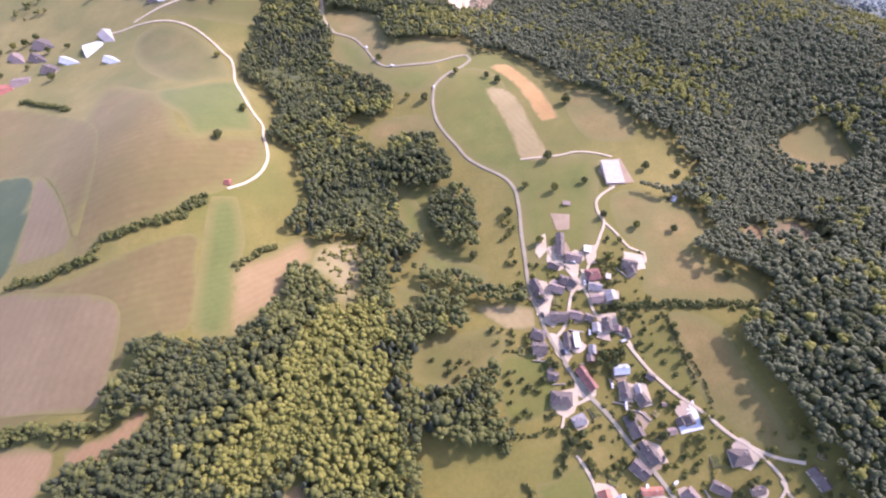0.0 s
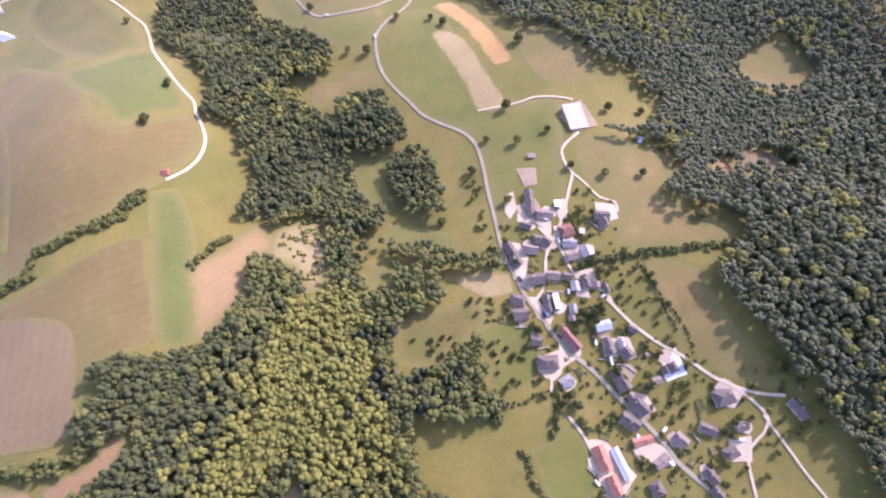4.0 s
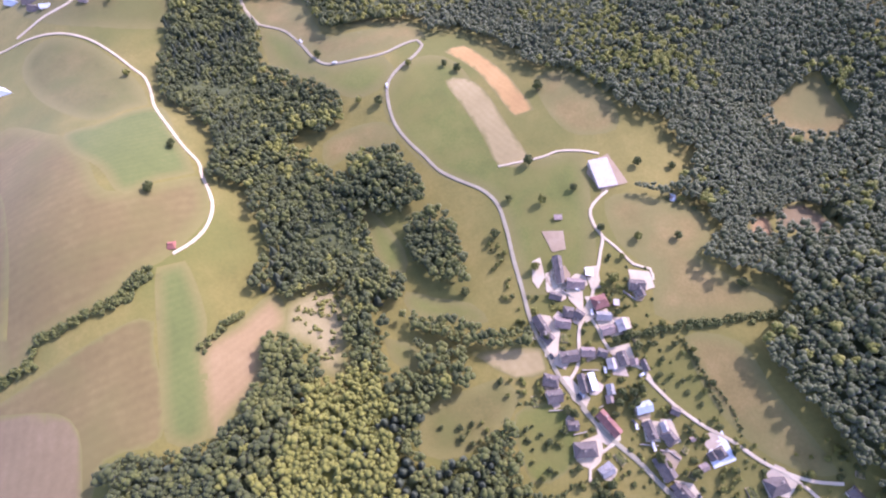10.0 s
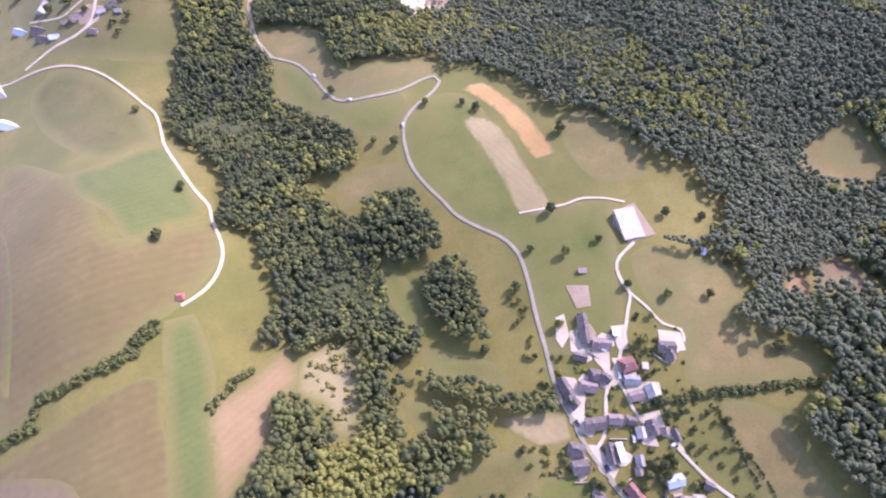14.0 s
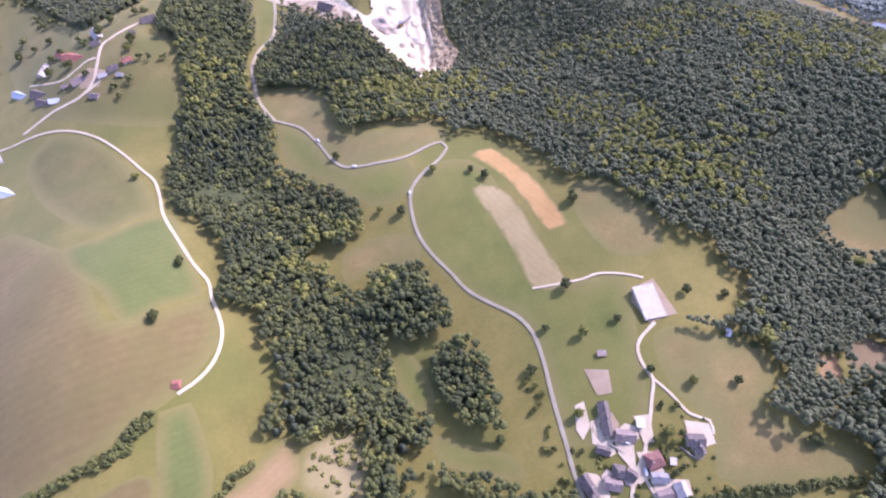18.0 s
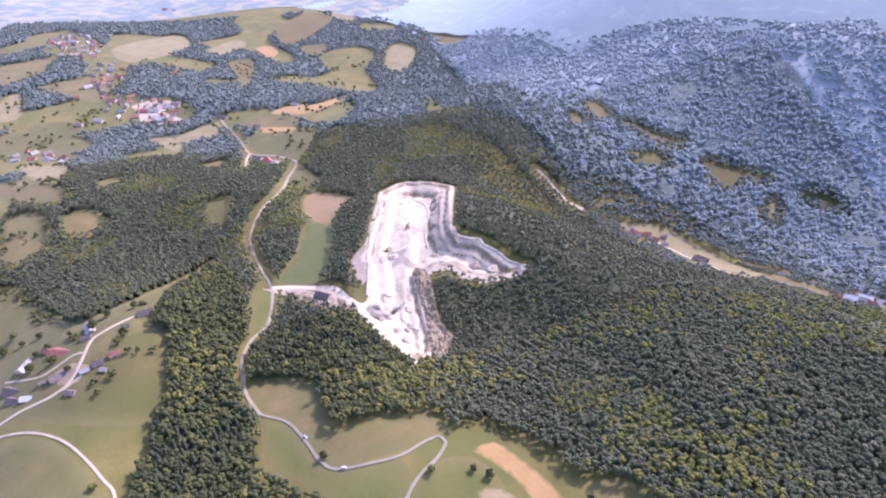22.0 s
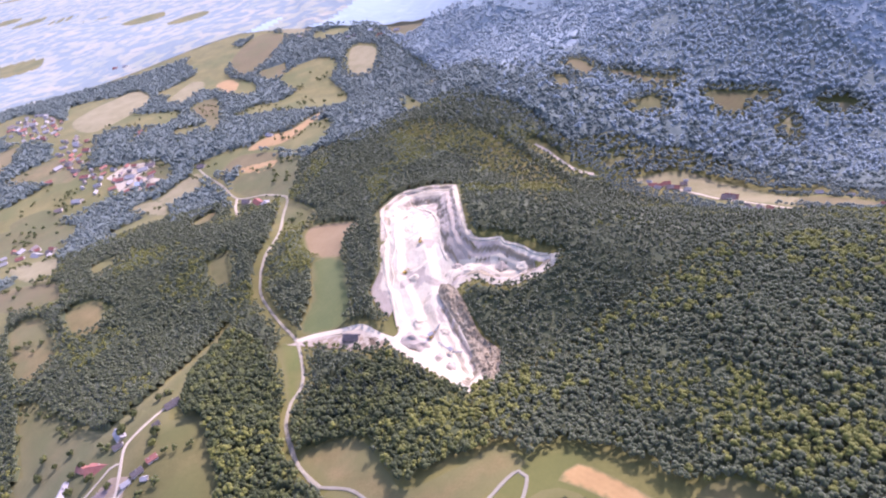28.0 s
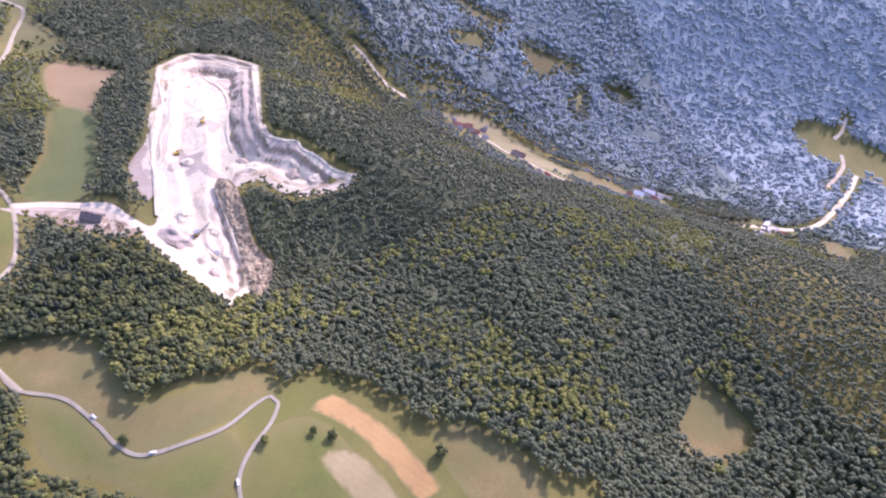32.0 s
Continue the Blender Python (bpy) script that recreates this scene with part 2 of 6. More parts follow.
MAT = {
    "ground": material("meadow_mix", [(0.141, 0.128, 0.028), (0.205, 0.176, 0.042), (0.274, 0.222, 0.065)], 0.4, bump=0.3, fine=20, big=(0.128, 0.139, 0.028), big_scale=0.012, haze_sheen=0.12),
    "grass_lush": material("lush_grass", [(0.103, 0.120, 0.023), (0.148, 0.161, 0.033), (0.205, 0.198, 0.050)], 0.6, bump=0.3, fine=18, big=(0.192, 0.169, 0.043), haze_sheen=0.12, edged=True),
    "grass_olive": material("olive_grass", [(0.105, 0.100, 0.026), (0.153, 0.135, 0.038), (0.214, 0.173, 0.056)], 0.6, bump=0.3, fine=18, big=(0.131, 0.135, 0.033), haze_sheen=0.12, edged=True),
    "grass_dry": material("dry_grass", [(0.165, 0.130, 0.040), (0.228, 0.174, 0.058), (0.301, 0.223, 0.086)], 0.7, bump=0.3, fine=16, big=(0.165, 0.160, 0.048), haze_sheen=0.12, edged=True),
    "grass_tan": material("tan_grass", [(0.22, 0.19, 0.07), (0.30, 0.25, 0.11), (0.37, 0.30, 0.15)], 0.6, bump=0.2, fine=16, haze_sheen=0.12, edged=True),
    "crop_green": material("green_crop", [(0.103, 0.125, 0.031), (0.134, 0.155, 0.039), (0.179, 0.180, 0.053)], 0.5, bump=0.2, fine=14, furrows=5.1, angle=70, haze_sheen=0.12, edged=True),
    "crop_dark": material("dark_crop", [(0.04, 0.075, 0.03), (0.055, 0.09, 0.035), (0.08, 0.11, 0.045)], 0.5, fine=14, furrows=3.4, angle=20, haze_sheen=0.12, edged=True),
    "stubble_tan": material("tan_stubble", [(0.148, 0.112, 0.039), (0.191, 0.146, 0.052), (0.251, 0.194, 0.074)], 0.3, fine=12, furrows=6.8, angle=75, big=(0.158, 0.141, 0.042), big_scale=0.013, haze_sheen=0.1, edged=True),
    "stubble_pale": material("pale_stubble", [(0.176, 0.128, 0.062), (0.216, 0.159, 0.079), (0.268, 0.2, 0.108)], 0.5, fine=12, furrows=7.0, angle=4, haze_sheen=0.12, edged=True),
    "stubble_straw": material("straw_stubble", [(0.28, 0.22, 0.095), (0.35, 0.275, 0.125), (0.42, 0.335, 0.17)], 0.5, fine=12, furrows=5.0, angle=-28, haze_sheen=0.12, edged=True),
    "stubble_orange": material("orange_stubble", [(0.38, 0.225, 0.08), (0.46, 0.28, 0.10), (0.52, 0.335, 0.135)], 0.6, fine=12, furrows=4.4, angle=-25, haze_sheen=0.12, edged=True),
    "soil_tan": material("tan_soil", [(0.259, 0.177, 0.077), (0.315, 0.218, 0.099), (0.376, 0.268, 0.132)], 0.5, fine=14, furrows=5.1, angle=55, haze_sheen=0.12, edged=True),
    "soil_brown": material("brown_soil", [(0.27, 0.168, 0.078), (0.325, 0.208, 0.100), (0.39, 0.262, 0.135)], 0.5, fine=14, furrows=4.1, angle=30, haze_sheen=0.12, edged=True),
    "asphalt": material("worn_asphalt", [(0.290, 0.252, 0.179), (0.360, 0.317, 0.225), (0.430, 0.381, 0.276)], 2.0, 0.9, fine=10),
    "asphalt_pale": material("pale_asphalt", [(0.360, 0.309, 0.207), (0.450, 0.387, 0.266), (0.530, 0.465, 0.329)], 2.0, 0.9, fine=10),
    "gravel": material("pale_gravel", [(0.50, 0.405, 0.275), (0.61, 0.505, 0.355), (0.70, 0.60, 0.445)], 2.0, 0.95, bump=0.2, fine=12),
    "chalk": material("white_limestone", [(0.600, 0.480, 0.306), (0.750, 0.632, 0.432), (0.830, 0.725, 0.522)], 1.0, 0.95, bump=0.2, fine=12),
    "rock": material("grey_rock_face", [(0.275, 0.211, 0.128), (0.388, 0.309, 0.194), (0.510, 0.416, 0.273)], 3.0, 0.95, bump=0.9, fine=10, spread=0.8),
    "spoil": material("brown_quarry_spoil", [(0.42, 0.33, 0.24), (0.53, 0.43, 0.32), (0.63, 0.53, 0.41)], 1.5, 0.95, bump=0.4, fine=10),
    "leaf": material("broadleaf_foliage", [(0.064, 0.078, 0.018), (0.104, 0.114, 0.026), (0.166, 0.162, 0.036)], 0.3, 0.75, fine=16, island=0.2, tone=0.4, bump=0.35, spread=0.4, haze_sheen=0.1),
    # darker copy of the broadleaf colours, with shade painted in
    "leaf_shade": material("shaded_foliage", [(0.042, 0.054, 0.016), (0.066, 0.078, 0.022), (0.104, 0.110, 0.032)], 0.3, 0.75, fine=16, island=0.2, tone=0.4, bump=0.35, spread=0.4, haze_sheen=0.1),
    "leaf_hill": material("hill_forest_foliage", [(0.064, 0.076, 0.025), (0.088, 0.100, 0.033), (0.122, 0.128, 0.043)], 0.35, 0.75, fine=14, island=0.1, tone=0.25, spread=0.4, haze_sheen=0.24),
    # leaf colour of the middle distance, greyed and lightened to paint in haze
    "leaf_haze": material("hazed_foliage", [(0.140, 0.172, 0.144), (0.168, 0.202, 0.166), (0.198, 0.232, 0.186)], 0.4, 0.85, fine=14, island=0.1, tone=0.15, spread=0.25, haze_sheen=0.15),
    # pale scrub and garden foliage; also paints sunlight onto the central wood
    "leaf_sun": material("pale_sunlit_foliage", [(0.130, 0.136, 0.026), (0.190, 0.188, 0.036), (0.262, 0.244, 0.050)], 0.3, 0.8, fine=16, island=0.2, tone=0.35, bump=0.35, spread=0.4, haze_sheen=0.1),
    "needle": material("conifer_needles", [(0.040, 0.052, 0.028), (0.058, 0.072, 0.036), (0.085, 0.098, 0.048)], 0.8, 0.85, fine=16, island=0.15, tone=0.3, bump=0.5, spread=0.4, haze_sheen=0.2),
    # haze of the far woods painted into a pale blue leaf colour
    "leaf_far_haze": material("far_hazed_foliage", [(0.320, 0.372, 0.366), (0.352, 0.405, 0.396), (0.388, 0.436, 0.418)], 0.5, 0.9, fine=10, tone=0.12, spread=0.25, haze_sheen=0.1),
    "yard_soil": material("trodden_earth", [(0.30, 0.22, 0.14), (0.38, 0.29, 0.19), (0.46, 0.36, 0.25)], 1.0, fine=10),
    "yard_sand": material("sandy_yard", [(0.46, 0.36, 0.26), (0.55, 0.44, 0.33), (0.62, 0.52, 0.41)], 1.0, fine=10),
    "bark": material("grey_bark", [(0.08, 0.06, 0.045), (0.13, 0.10, 0.08), (0.18, 0.15, 0.12)], 20, 0.95, fine=6),
    "slate": material("slate_roofing", [(0.108, 0.088, 0.080), (0.162, 0.136, 0.124), (0.23, 0.198, 0.183)], 8, 0.8, fine=10),
    "brown": material("weathered_tile", [(0.19, 0.145, 0.13), (0.27, 0.21, 0.19), (0.36, 0.29, 0.26)], 8, 0.8, fine=10),
    "grey": material("grey_sheet_roof", [(0.22, 0.21, 0.21), (0.30, 0.29, 0.29), (0.38, 0.37, 0.37)], 8, 0.6, fine=10),
    "dusty": material("dusty_sheet_roof", [(0.30, 0.255, 0.215), (0.37, 0.32, 0.272), (0.44, 0.385, 0.33)], 6, 0.7, fine=10),
    "pale": material("pale_sheet_roof", [(0.38, 0.34, 0.32), (0.47, 0.43, 0.405), (0.56, 0.52, 0.495)], 6, 0.6, fine=10),
    "white": material("white_sheet_roof", [(0.68, 0.70, 0.74), (0.78, 0.80, 0.84), (0.86, 0.87, 0.9)], 5, 0.5, fine=8),
    "bluegrey": material("blue_grey_roof", [(0.36, 0.42, 0.48), (0.46, 0.52, 0.58), (0.56, 0.62, 0.68)], 6, 0.5, fine=8),
    "red": material("red_brown_tile", [(0.20, 0.10, 0.085), (0.27, 0.135, 0.115), (0.34, 0.18, 0.155)], 8, 0.8, fine=10),
    "redtile": material("red_tile", [(0.30, 0.11, 0.08), (0.40, 0.16, 0.12), (0.48, 0.22, 0.17)], 8, 0.8, fine=10),
    "rust": material("orange_tile", [(0.36, 0.15, 0.10), (0.46, 0.20, 0.14), (0.54, 0.27, 0.20)], 8, 0.8, fine=10),
    "plaster": material("cream_plaster", [(0.46, 0.40, 0.34), (0.56, 0.50, 0.43), (0.65, 0.59, 0.52)], 6, 0.9, fine=8),
    "stone": material("rubble_stone_wall", [(0.30, 0.26, 0.22), (0.40, 0.35, 0.30), (0.50, 0.45, 0.39)], 12, 0.95, fine=8),
    "wood": material("brown_boards", [(0.12, 0.075, 0.045), (0.18, 0.12, 0.075), (0.25, 0.17, 0.11)], 12, 0.8, fine=6),
    "glass": material("dark_window_glass", [(0.02, 0.025, 0.03), (0.03, 0.035, 0.04), (0.04, 0.05, 0.055)], 3, 0.12, fine=4),
    "car_white": material("white_car_paint", [(0.70, 0.70, 0.70), (0.75, 0.75, 0.75), (0.8, 0.8, 0.8)], 3, 0.3, fine=4),
    "car_dark": material("dark_car_paint", [(0.04, 0.045, 0.055), (0.06, 0.065, 0.075), (0.08, 0.085, 0.10)], 3, 0.3, fine=4),
    "rubber": material("black_rubber", [(0.015, 0.015, 0.015), (0.02, 0.02, 0.02), (0.03, 0.03, 0.03)], 3, 0.8, fine=4),
    "yellow": material("yellow_machine_paint", [(0.5, 0.33, 0.05), (0.58, 0.39, 0.07), (0.65, 0.45, 0.1)], 5, 0.5, fine=5),
}


# ---- builders ----
def part(name, bm, mat, parent=None, label=""):
    mesh = bpy.data.meshes.new(name)
    bm.to_mesh(mesh)
    bm.free()
    mesh.materials.append(MAT[mat])
    ob = new(name, mesh)
    ob.parent = parent
    return tagged(ob, label) if label else ob


def mesh_of(name, verts, tris, mat, smooth=False):
    """A mesh from arrays of corners and triangles."""
    mesh = bpy.data.meshes.new(name)
    verts, tris = np.asarray(verts, np.float32), np.asarray(tris, np.int32)
    mesh.vertices.add(len(verts))
    mesh.vertices.foreach_set("co", verts.ravel())
    mesh.loops.add(tris.size)
    mesh.loops.foreach_set("vertex_index", tris.ravel())
    mesh.polygons.add(len(tris))
    mesh.polygons.foreach_set("loop_start", np.arange(0, tris.size, 3, dtype=np.int32))
    mesh.polygons.foreach_set("use_smooth", np.full(len(tris), smooth))
    mesh.update(calc_edges=True)
    mesh.materials.append(MAT[mat])
    return mesh


def draped(name, poly, mat, lift, step=10.0, shape=None):
    """A sheet that lies on the land within a polygon."""
    bm = bmesh.new()
    bm.faces.new([bm.verts.new((x, y, 0)) for x, y in poly])
    bmesh.ops.triangulate(bm, faces=bm.faces[:])
    xs, ys = [p[0] for p in poly], [p[1] for p in poly]
    for k, (a, b) in enumerate(((min(xs), max(xs)), (min(ys), max(ys)))):
        at = math.ceil(a / step) * step
        while at < b:
            co, no = (Vector((at, 0, 0)), Vector((1, 0, 0))) if k == 0 else (Vector((0, at, 0)), Vector((0, 1, 0)))
            bmesh.ops.bisect_plane(bm, geom=bm.verts[:] + bm.edges[:] + bm.faces[:], plane_co=co, plane_no=no)
            at += step
    co = np.array([v.co for v in bm.verts])
    z = (shape or height)(co[:, 0], co[:, 1]) + lift
    for v, top in zip(bm.verts, z):
        v.co.z = top
    bmesh.ops.recalc_face_normals(bm, faces=bm.faces)
    if sum(f.normal.z for f in bm.faces) < 0:
        bmesh.ops.reverse_faces(bm, faces=bm.faces[:])
    for f in bm.faces:
        f.smooth = True
    return part(name, bm, mat)


def rounded(line, every=4.0, closed=False):
    """Points along a smooth curve through a line's corners."""
    pts = [Vector(p) for p in line]
    out = []
    n = len(pts)
    for i in range(n if closed else n - 1):
        if closed:
            p0, p1, p2, p3 = pts[i - 1], pts[i], pts[(i + 1) % n], pts[(i + 2) % n]
        else:
            p0, p1, p2, p3 = pts[max(i - 1, 0)], pts[i], pts[i + 1], pts[min(i + 2, n - 1)]
        k = max(1, int((p2 - p1).length / every))
        for j in range(k):
            u = j / k
            out.append(0.5 * ((2 * p1) + (p2 - p0) * u + (2 * p0 - 5 * p1 + 4 * p2 - p3) * u * u + (3 * p1 - p0 - 3 * p2 + p3) * u ** 3))
    if not closed:
        out.append(pts[-1])
    return out


ROADS = []
OPEN = []
FIELD_NO = [0]
ROAD_LOOK = {"asphalt": "worn pale asphalt country road through the fields", "asphalt_pale": "pale dusty asphalt road towards the quarry",
             "gravel": "pale gravel lane with grassy edges", "chalk": "wide white limestone haul road"}


def road(name, width, mat, line, pit=False):
    """A road: crowned surface on the land, with a small kerb-like drop at both edges."""
    pts = rounded(line)
    ROADS.append(([tuple(p) for p in pts[::3]] + [tuple(pts[-1])], width))
    bm = bmesh.new()
    rows = []
    wob = random.Random(len(ROADS))
    for i, p in enumerate(pts):
        d = (pts[min(i + 1, len(pts) - 1)] - pts[max(i - 1, 0)]).normalized()
        side = Vector((-d.y, d.x))
        w = width * (0.5 + wob.uniform(-0.03, 0.03))
        row = []
        for s, up in ((-1.12, -0.4), (-1, 0.62), (0, 0.7), (1, 0.62), (1.12, -0.4)):
            q = p + side * w * s
            row.append(bm.verts.new((q.x, q.y, (q1 if pit else h1)(q.x, q.y) + up + (0.4 if pit else 0))))
        rows.append(row)
    for a, b in zip(rows, rows[1:]):
        for j in range(4):
            bm.faces.new((a[j], a[j + 1], b[j + 1], b[j]))
    bmesh.ops.recalc_face_normals(bm, faces=bm.faces)
    if sum(f.normal.z for f in bm.faces) < 0:
        bmesh.ops.reverse_faces(bm, faces=bm.faces[:])
    return tagged(part(name, bm, mat), ROAD_LOOK[mat], "road", kind="structure")


FIELD_LOOK = {"grass_lush": "bright green meadow of short grass", "grass_olive": "olive green summer meadow", "grass_dry": "dry yellowish pasture with worn patches",
              "grass_tan": "tan dry grass field", "crop_green": "green crop field with faint drill lines", "crop_dark": "dark green crop field",
              "stubble_tan": "golden tan stubble field with mowing lines", "stubble_straw": "pale straw-coloured mown strip", "stubble_pale": "pale striped stubble field", "stubble_orange": "orange harvested grain field with tractor lines",
              "soil_tan": "tan bare field of dry soil", "soil_brown": "reddish brown ploughed field"}


def field(name, mat, poly, level=1, soft=2.3):
    smooth = [tuple(p) for p in rounded(poly, 9.0, True)]
    FIELD_NO[0] += 1
    OPEN.append(smooth)
    close = all(-350 < x < 450 and -60 < y < 600 for x, y in smooth)
    ob = draped(name, smooth, mat, (0.06 + 0.07 * level if close else 0.2 + 0.15 * level) + (0.001 if close else 0.003) * (FIELD_NO[0] % 20), 5.0 if close else 10.0)
    co = np.empty(len(ob.data.vertices) * 3)
    ob.data.vertices.foreach_get("co", co)
    co = co.reshape(-1, 3)
    gap = edge_gap(smooth, co[:, 0], co[:, 1])
    co[:, 2] = np.where(gap < 0.05, height(co[:, 0], co[:, 1]) + (0.005 if level == 0 else 0.09 if close else 0.3), co[:, 2])
    ob.data.vertices.foreach_set("co", co.ravel())
    fade = ob.data.attributes.new("fade", "FLOAT", "POINT")
    fade.data.foreach_set("value", np.clip(edge_gap(smooth, co[:, 0], co[:, 1]) / soft, 0, 1))
    return tagged(ob, FIELD_LOOK[mat], "field", kind="structure")


# ---- ground ----
def axis(parts):
    out = []
    for a, b, step in parts:
        out += list(np.arange(a, b, step))
    return np.array(out + [parts[-1][1]])


gx = axis(((-5000, -1400, 300), (-1400, -700, 50), (-700, -350, 10), (-350, 450, 5), (450, 1400, 10), (1400, 2000, 50), (2000, 5000, 300)))
gy = axis(((-3000, -600, 300), (-600, -200, 40), (-200, -60, 10), (-60, 600, 5), (600, 1500, 10), (1500, 3000, 30), (3000, 6000, 300)))
GX, GY = np.meshgrid(gx, gy)
GZ = height(GX, GY)
pit = inside(QUARRY, GX.ravel(), GY.ravel()).reshape(GX.shape) & (edge_gap(QUARRY, GX.ravel(), GY.ravel()).reshape(GX.shape) > 8)
GZ[pit] -= 45.0
idx = np.arange(GX.size).reshape(GX.shape)
a, b, c, d = idx[:-1, :-1].ravel(), idx[:-1, 1:].ravel(), idx[1:, 1:].ravel(), idx[1:, :-1].ravel()
ground = new("ground", mesh_of("ground", np.stack([GX.ravel(), GY.ravel(), GZ.ravel()], 1), np.concatenate([np.stack([a, b, c], 1), np.stack([a, c, d], 1)]), "ground", True))
tagged(ground, "rolling summer grassland of olive and tan patches", "ground", kind="structure")

# ---- fields and roads ----
field("field_1", "stubble_orange", [(86, 453), (105, 458), (118, 439), (130, 412), (136, 387), (140, 363), (124, 362), (116, 391), (108, 420), (96, 440)])
field("field_2", "stubble_straw", [(79, 418), (97, 416), (109, 397), (116, 358), (122, 317), (100, 319), (95, 352), (87, 385)])
field("field_3", "grass_dry", [(151, 397), (175, 395), (189, 372), (199, 345), (191, 323), (164, 326), (153, 341), (148, 366)], 1, 10)
field("field_4", "crop_green", [(-209, 433), (-188, 447), (-162, 452), (-148, 418), (-135, 382), (-131, 367), (-154, 359), (-173, 345), (-181, 350), (-195, 375), (-222, 402), (-234, 431)], 1, 10)
field("field_99", "grass_olive", [(-303, 555), (-280, 578), (-238, 560), (-204, 521), (-183, 488), (-173, 456), (-188, 451), (-216, 442), (-276, 499)], 0, 14)
field("field_5", "stubble_tan", [(-312, 463), (-248, 438), (-209, 394), (-186, 350), (-145, 359), (-125, 363), (-121, 328), (-144, 294), (-167, 279), (-190, 260), (-225, 247), (-232, 242), (-255, 234)], 0, 14)
field("field_6", "stubble_tan", [(-303, 210), (-251, 214), (-165, 249), (-157, 230), (-151, 170), (-183, 163), (-199, 129), (-272, 114)])
field("field_7", "crop_green", [(-154, 284), (-137, 288), (-125, 243), (-127, 221), (-124, 199), (-125, 163), (-148, 166), (-154, 225)], 1, 10)
field("field_8", "soil_tan", [(-130, 221), (-108, 237), (-82, 258), (-73, 231), (-88, 218), (-92, 192), (-109, 175), (-118, 161), (-125, 163)], 1, 10)
field("field_9", "crop_dark", [(-449, 358), (-403, 351), (-325, 334), (-303, 235), (-334, 229), (-366, 226), (-398, 228)])
field("field_10", "soil_brown", [(-363, 88), (-329, 92), (-284, 96), (-239, 98), (-218, 92), (-216, 81), (-230, 56), (-239, 32), (-353, 46)])
field("field_11", "soil_tan", [(-171, 45), (-141, 56), (-118, 58), (-84, 50), (-64, 27), (-61, 21), (-166, 27)])
field("field_12", "soil_tan", [(-81, 60), (-67, 69), (-64, 59), (-69, 30), (-77, 47)])
field("field_13", "stubble_straw", [(44, 180), (87, 173), (87, 157), (66, 158), (55, 167)])
field("field_14", "grass_lush", [(60, 137), (90, 135), (94, 106), (82, 98), (60, 97)])
field("field_16", "grass_lush", [(73, 59), (87, 61), (104, 70), (109, 49), (110, 36), (107, 27), (95, 23), (82, 22), (77, 35), (76, 48)])
field("field_17", "grass_dry", [(175, 158), (205, 147), (212, 118), (223, 86), (230, 63), (221, 64), (199, 79), (178, 114)], 1, 10)
field("field_18", "grass_dry", [(160, 264), (179, 266), (195, 257), (223, 238), (217, 217), (204, 208), (232, 174), (243, 167), (234, 159), (202, 163), (172, 167), (162, 176), (169, 204), (157, 231)], 0, 14)
field("field_19", "grass_dry", [(319, 323), (346, 335), (371, 341), (376, 314), (375, 292), (345, 286), (317, 303)])
field("field_20", "stubble_pale", [(279, 232), (300, 233), (309, 211), (306, 198), (285, 207), (269, 220)])
field("field_21", "soil_brown", [(252, 228), (267, 230), (263, 212), (248, 208)])
field("field_22", "soil_tan", [(-22, 936), (3, 951), (53, 916), (22, 884), (15, 852), (-21, 883)])
field("field_23", "crop_green", [(-22, 869), (11, 846), (4, 766), (-13, 728), (-59, 748), (-36, 803)])
field("field_24", "grass_lush", [(-88, 744), (-68, 733), (-71, 672), (-88, 637), (-86, 695)])
field("field_25", "grass_olive", [(-270, 703), (-199, 745), (-135, 817), (-162, 770), (-201, 702), (-242, 686), (-265, 664), (-347, 696), (-358, 727)], 0, 14)
field("field_26", "grass_dry", [(-87, 591), (-37, 579), (-20, 525), (-12, 505), (34, 499), (61, 502), (74, 477), (55, 471), (29, 467), (-16, 471), (-34, 501), (-73, 553)], 0, 14)
field("field_27", "grass_lush", [(-74, 545), (-43, 517), (-21, 470), (33, 460), (40, 444), (27, 426), (-2, 424), (-38, 463), (-67, 490)], 0, 14)
field("field_28", "grass_lush", [(26, 423), (61, 451), (93, 438), (108, 369), (120, 320), (159, 311), (152, 269), (134, 213), (101, 207), (87, 211), (87, 292), (54, 329), (28, 379)], 0, 14)
field("field_29", "grass_olive", [(-465, 1128), (-402, 1084), (-348, 998), (-433, 1037)])
field("field_30", "grass_dry", [(-341, 967), (-300, 969), (-292, 916), (-324, 915)])
field("field_31", "grass_dry", [(-415, 981), (-371, 976), (-345, 891), (-384, 871)])
field("field_32", "grass_olive", [(-153, 951), (-122, 960), (-124, 899), (-142, 899)])
field("field_33", "grass_olive", [(-374, 830), (-249, 702), (-196, 754), (-138, 823), (-142, 781), (-175, 731), (-192, 678), (-162, 662), (-166, 562), (-310, 627)], 0, 14)
field("field_34", "grass_olive", [(-41, 1045), (-7, 1018), (5, 974), (-36, 963)])
field("field_35", "grass_tan", [(-310, 1349), (-254, 1324), (-232, 1225), (-279, 1280)])
field("field_36", "grass_olive", [(-561, 1468), (-495, 1491), (-448, 1418), (-493, 1361)])
field("field_37", "grass_tan", [(-72, 251), (-56, 256), (-35, 255), (-33, 229), (-37, 205), (-43, 184), (-54, 190), (-62, 213), (-77, 222)], 1, 10)
field("field_38", "grass_olive", [(6, 152), (32, 158), (59, 160), (67, 147), (56, 134), (44, 129), (28, 121), (10, 121), (-2, 127)], 1, 10)
field("field_39", "grass_lush", [(-11, 207), (4, 200), (14, 188), (5, 177), (-9, 190)], 1, 10)
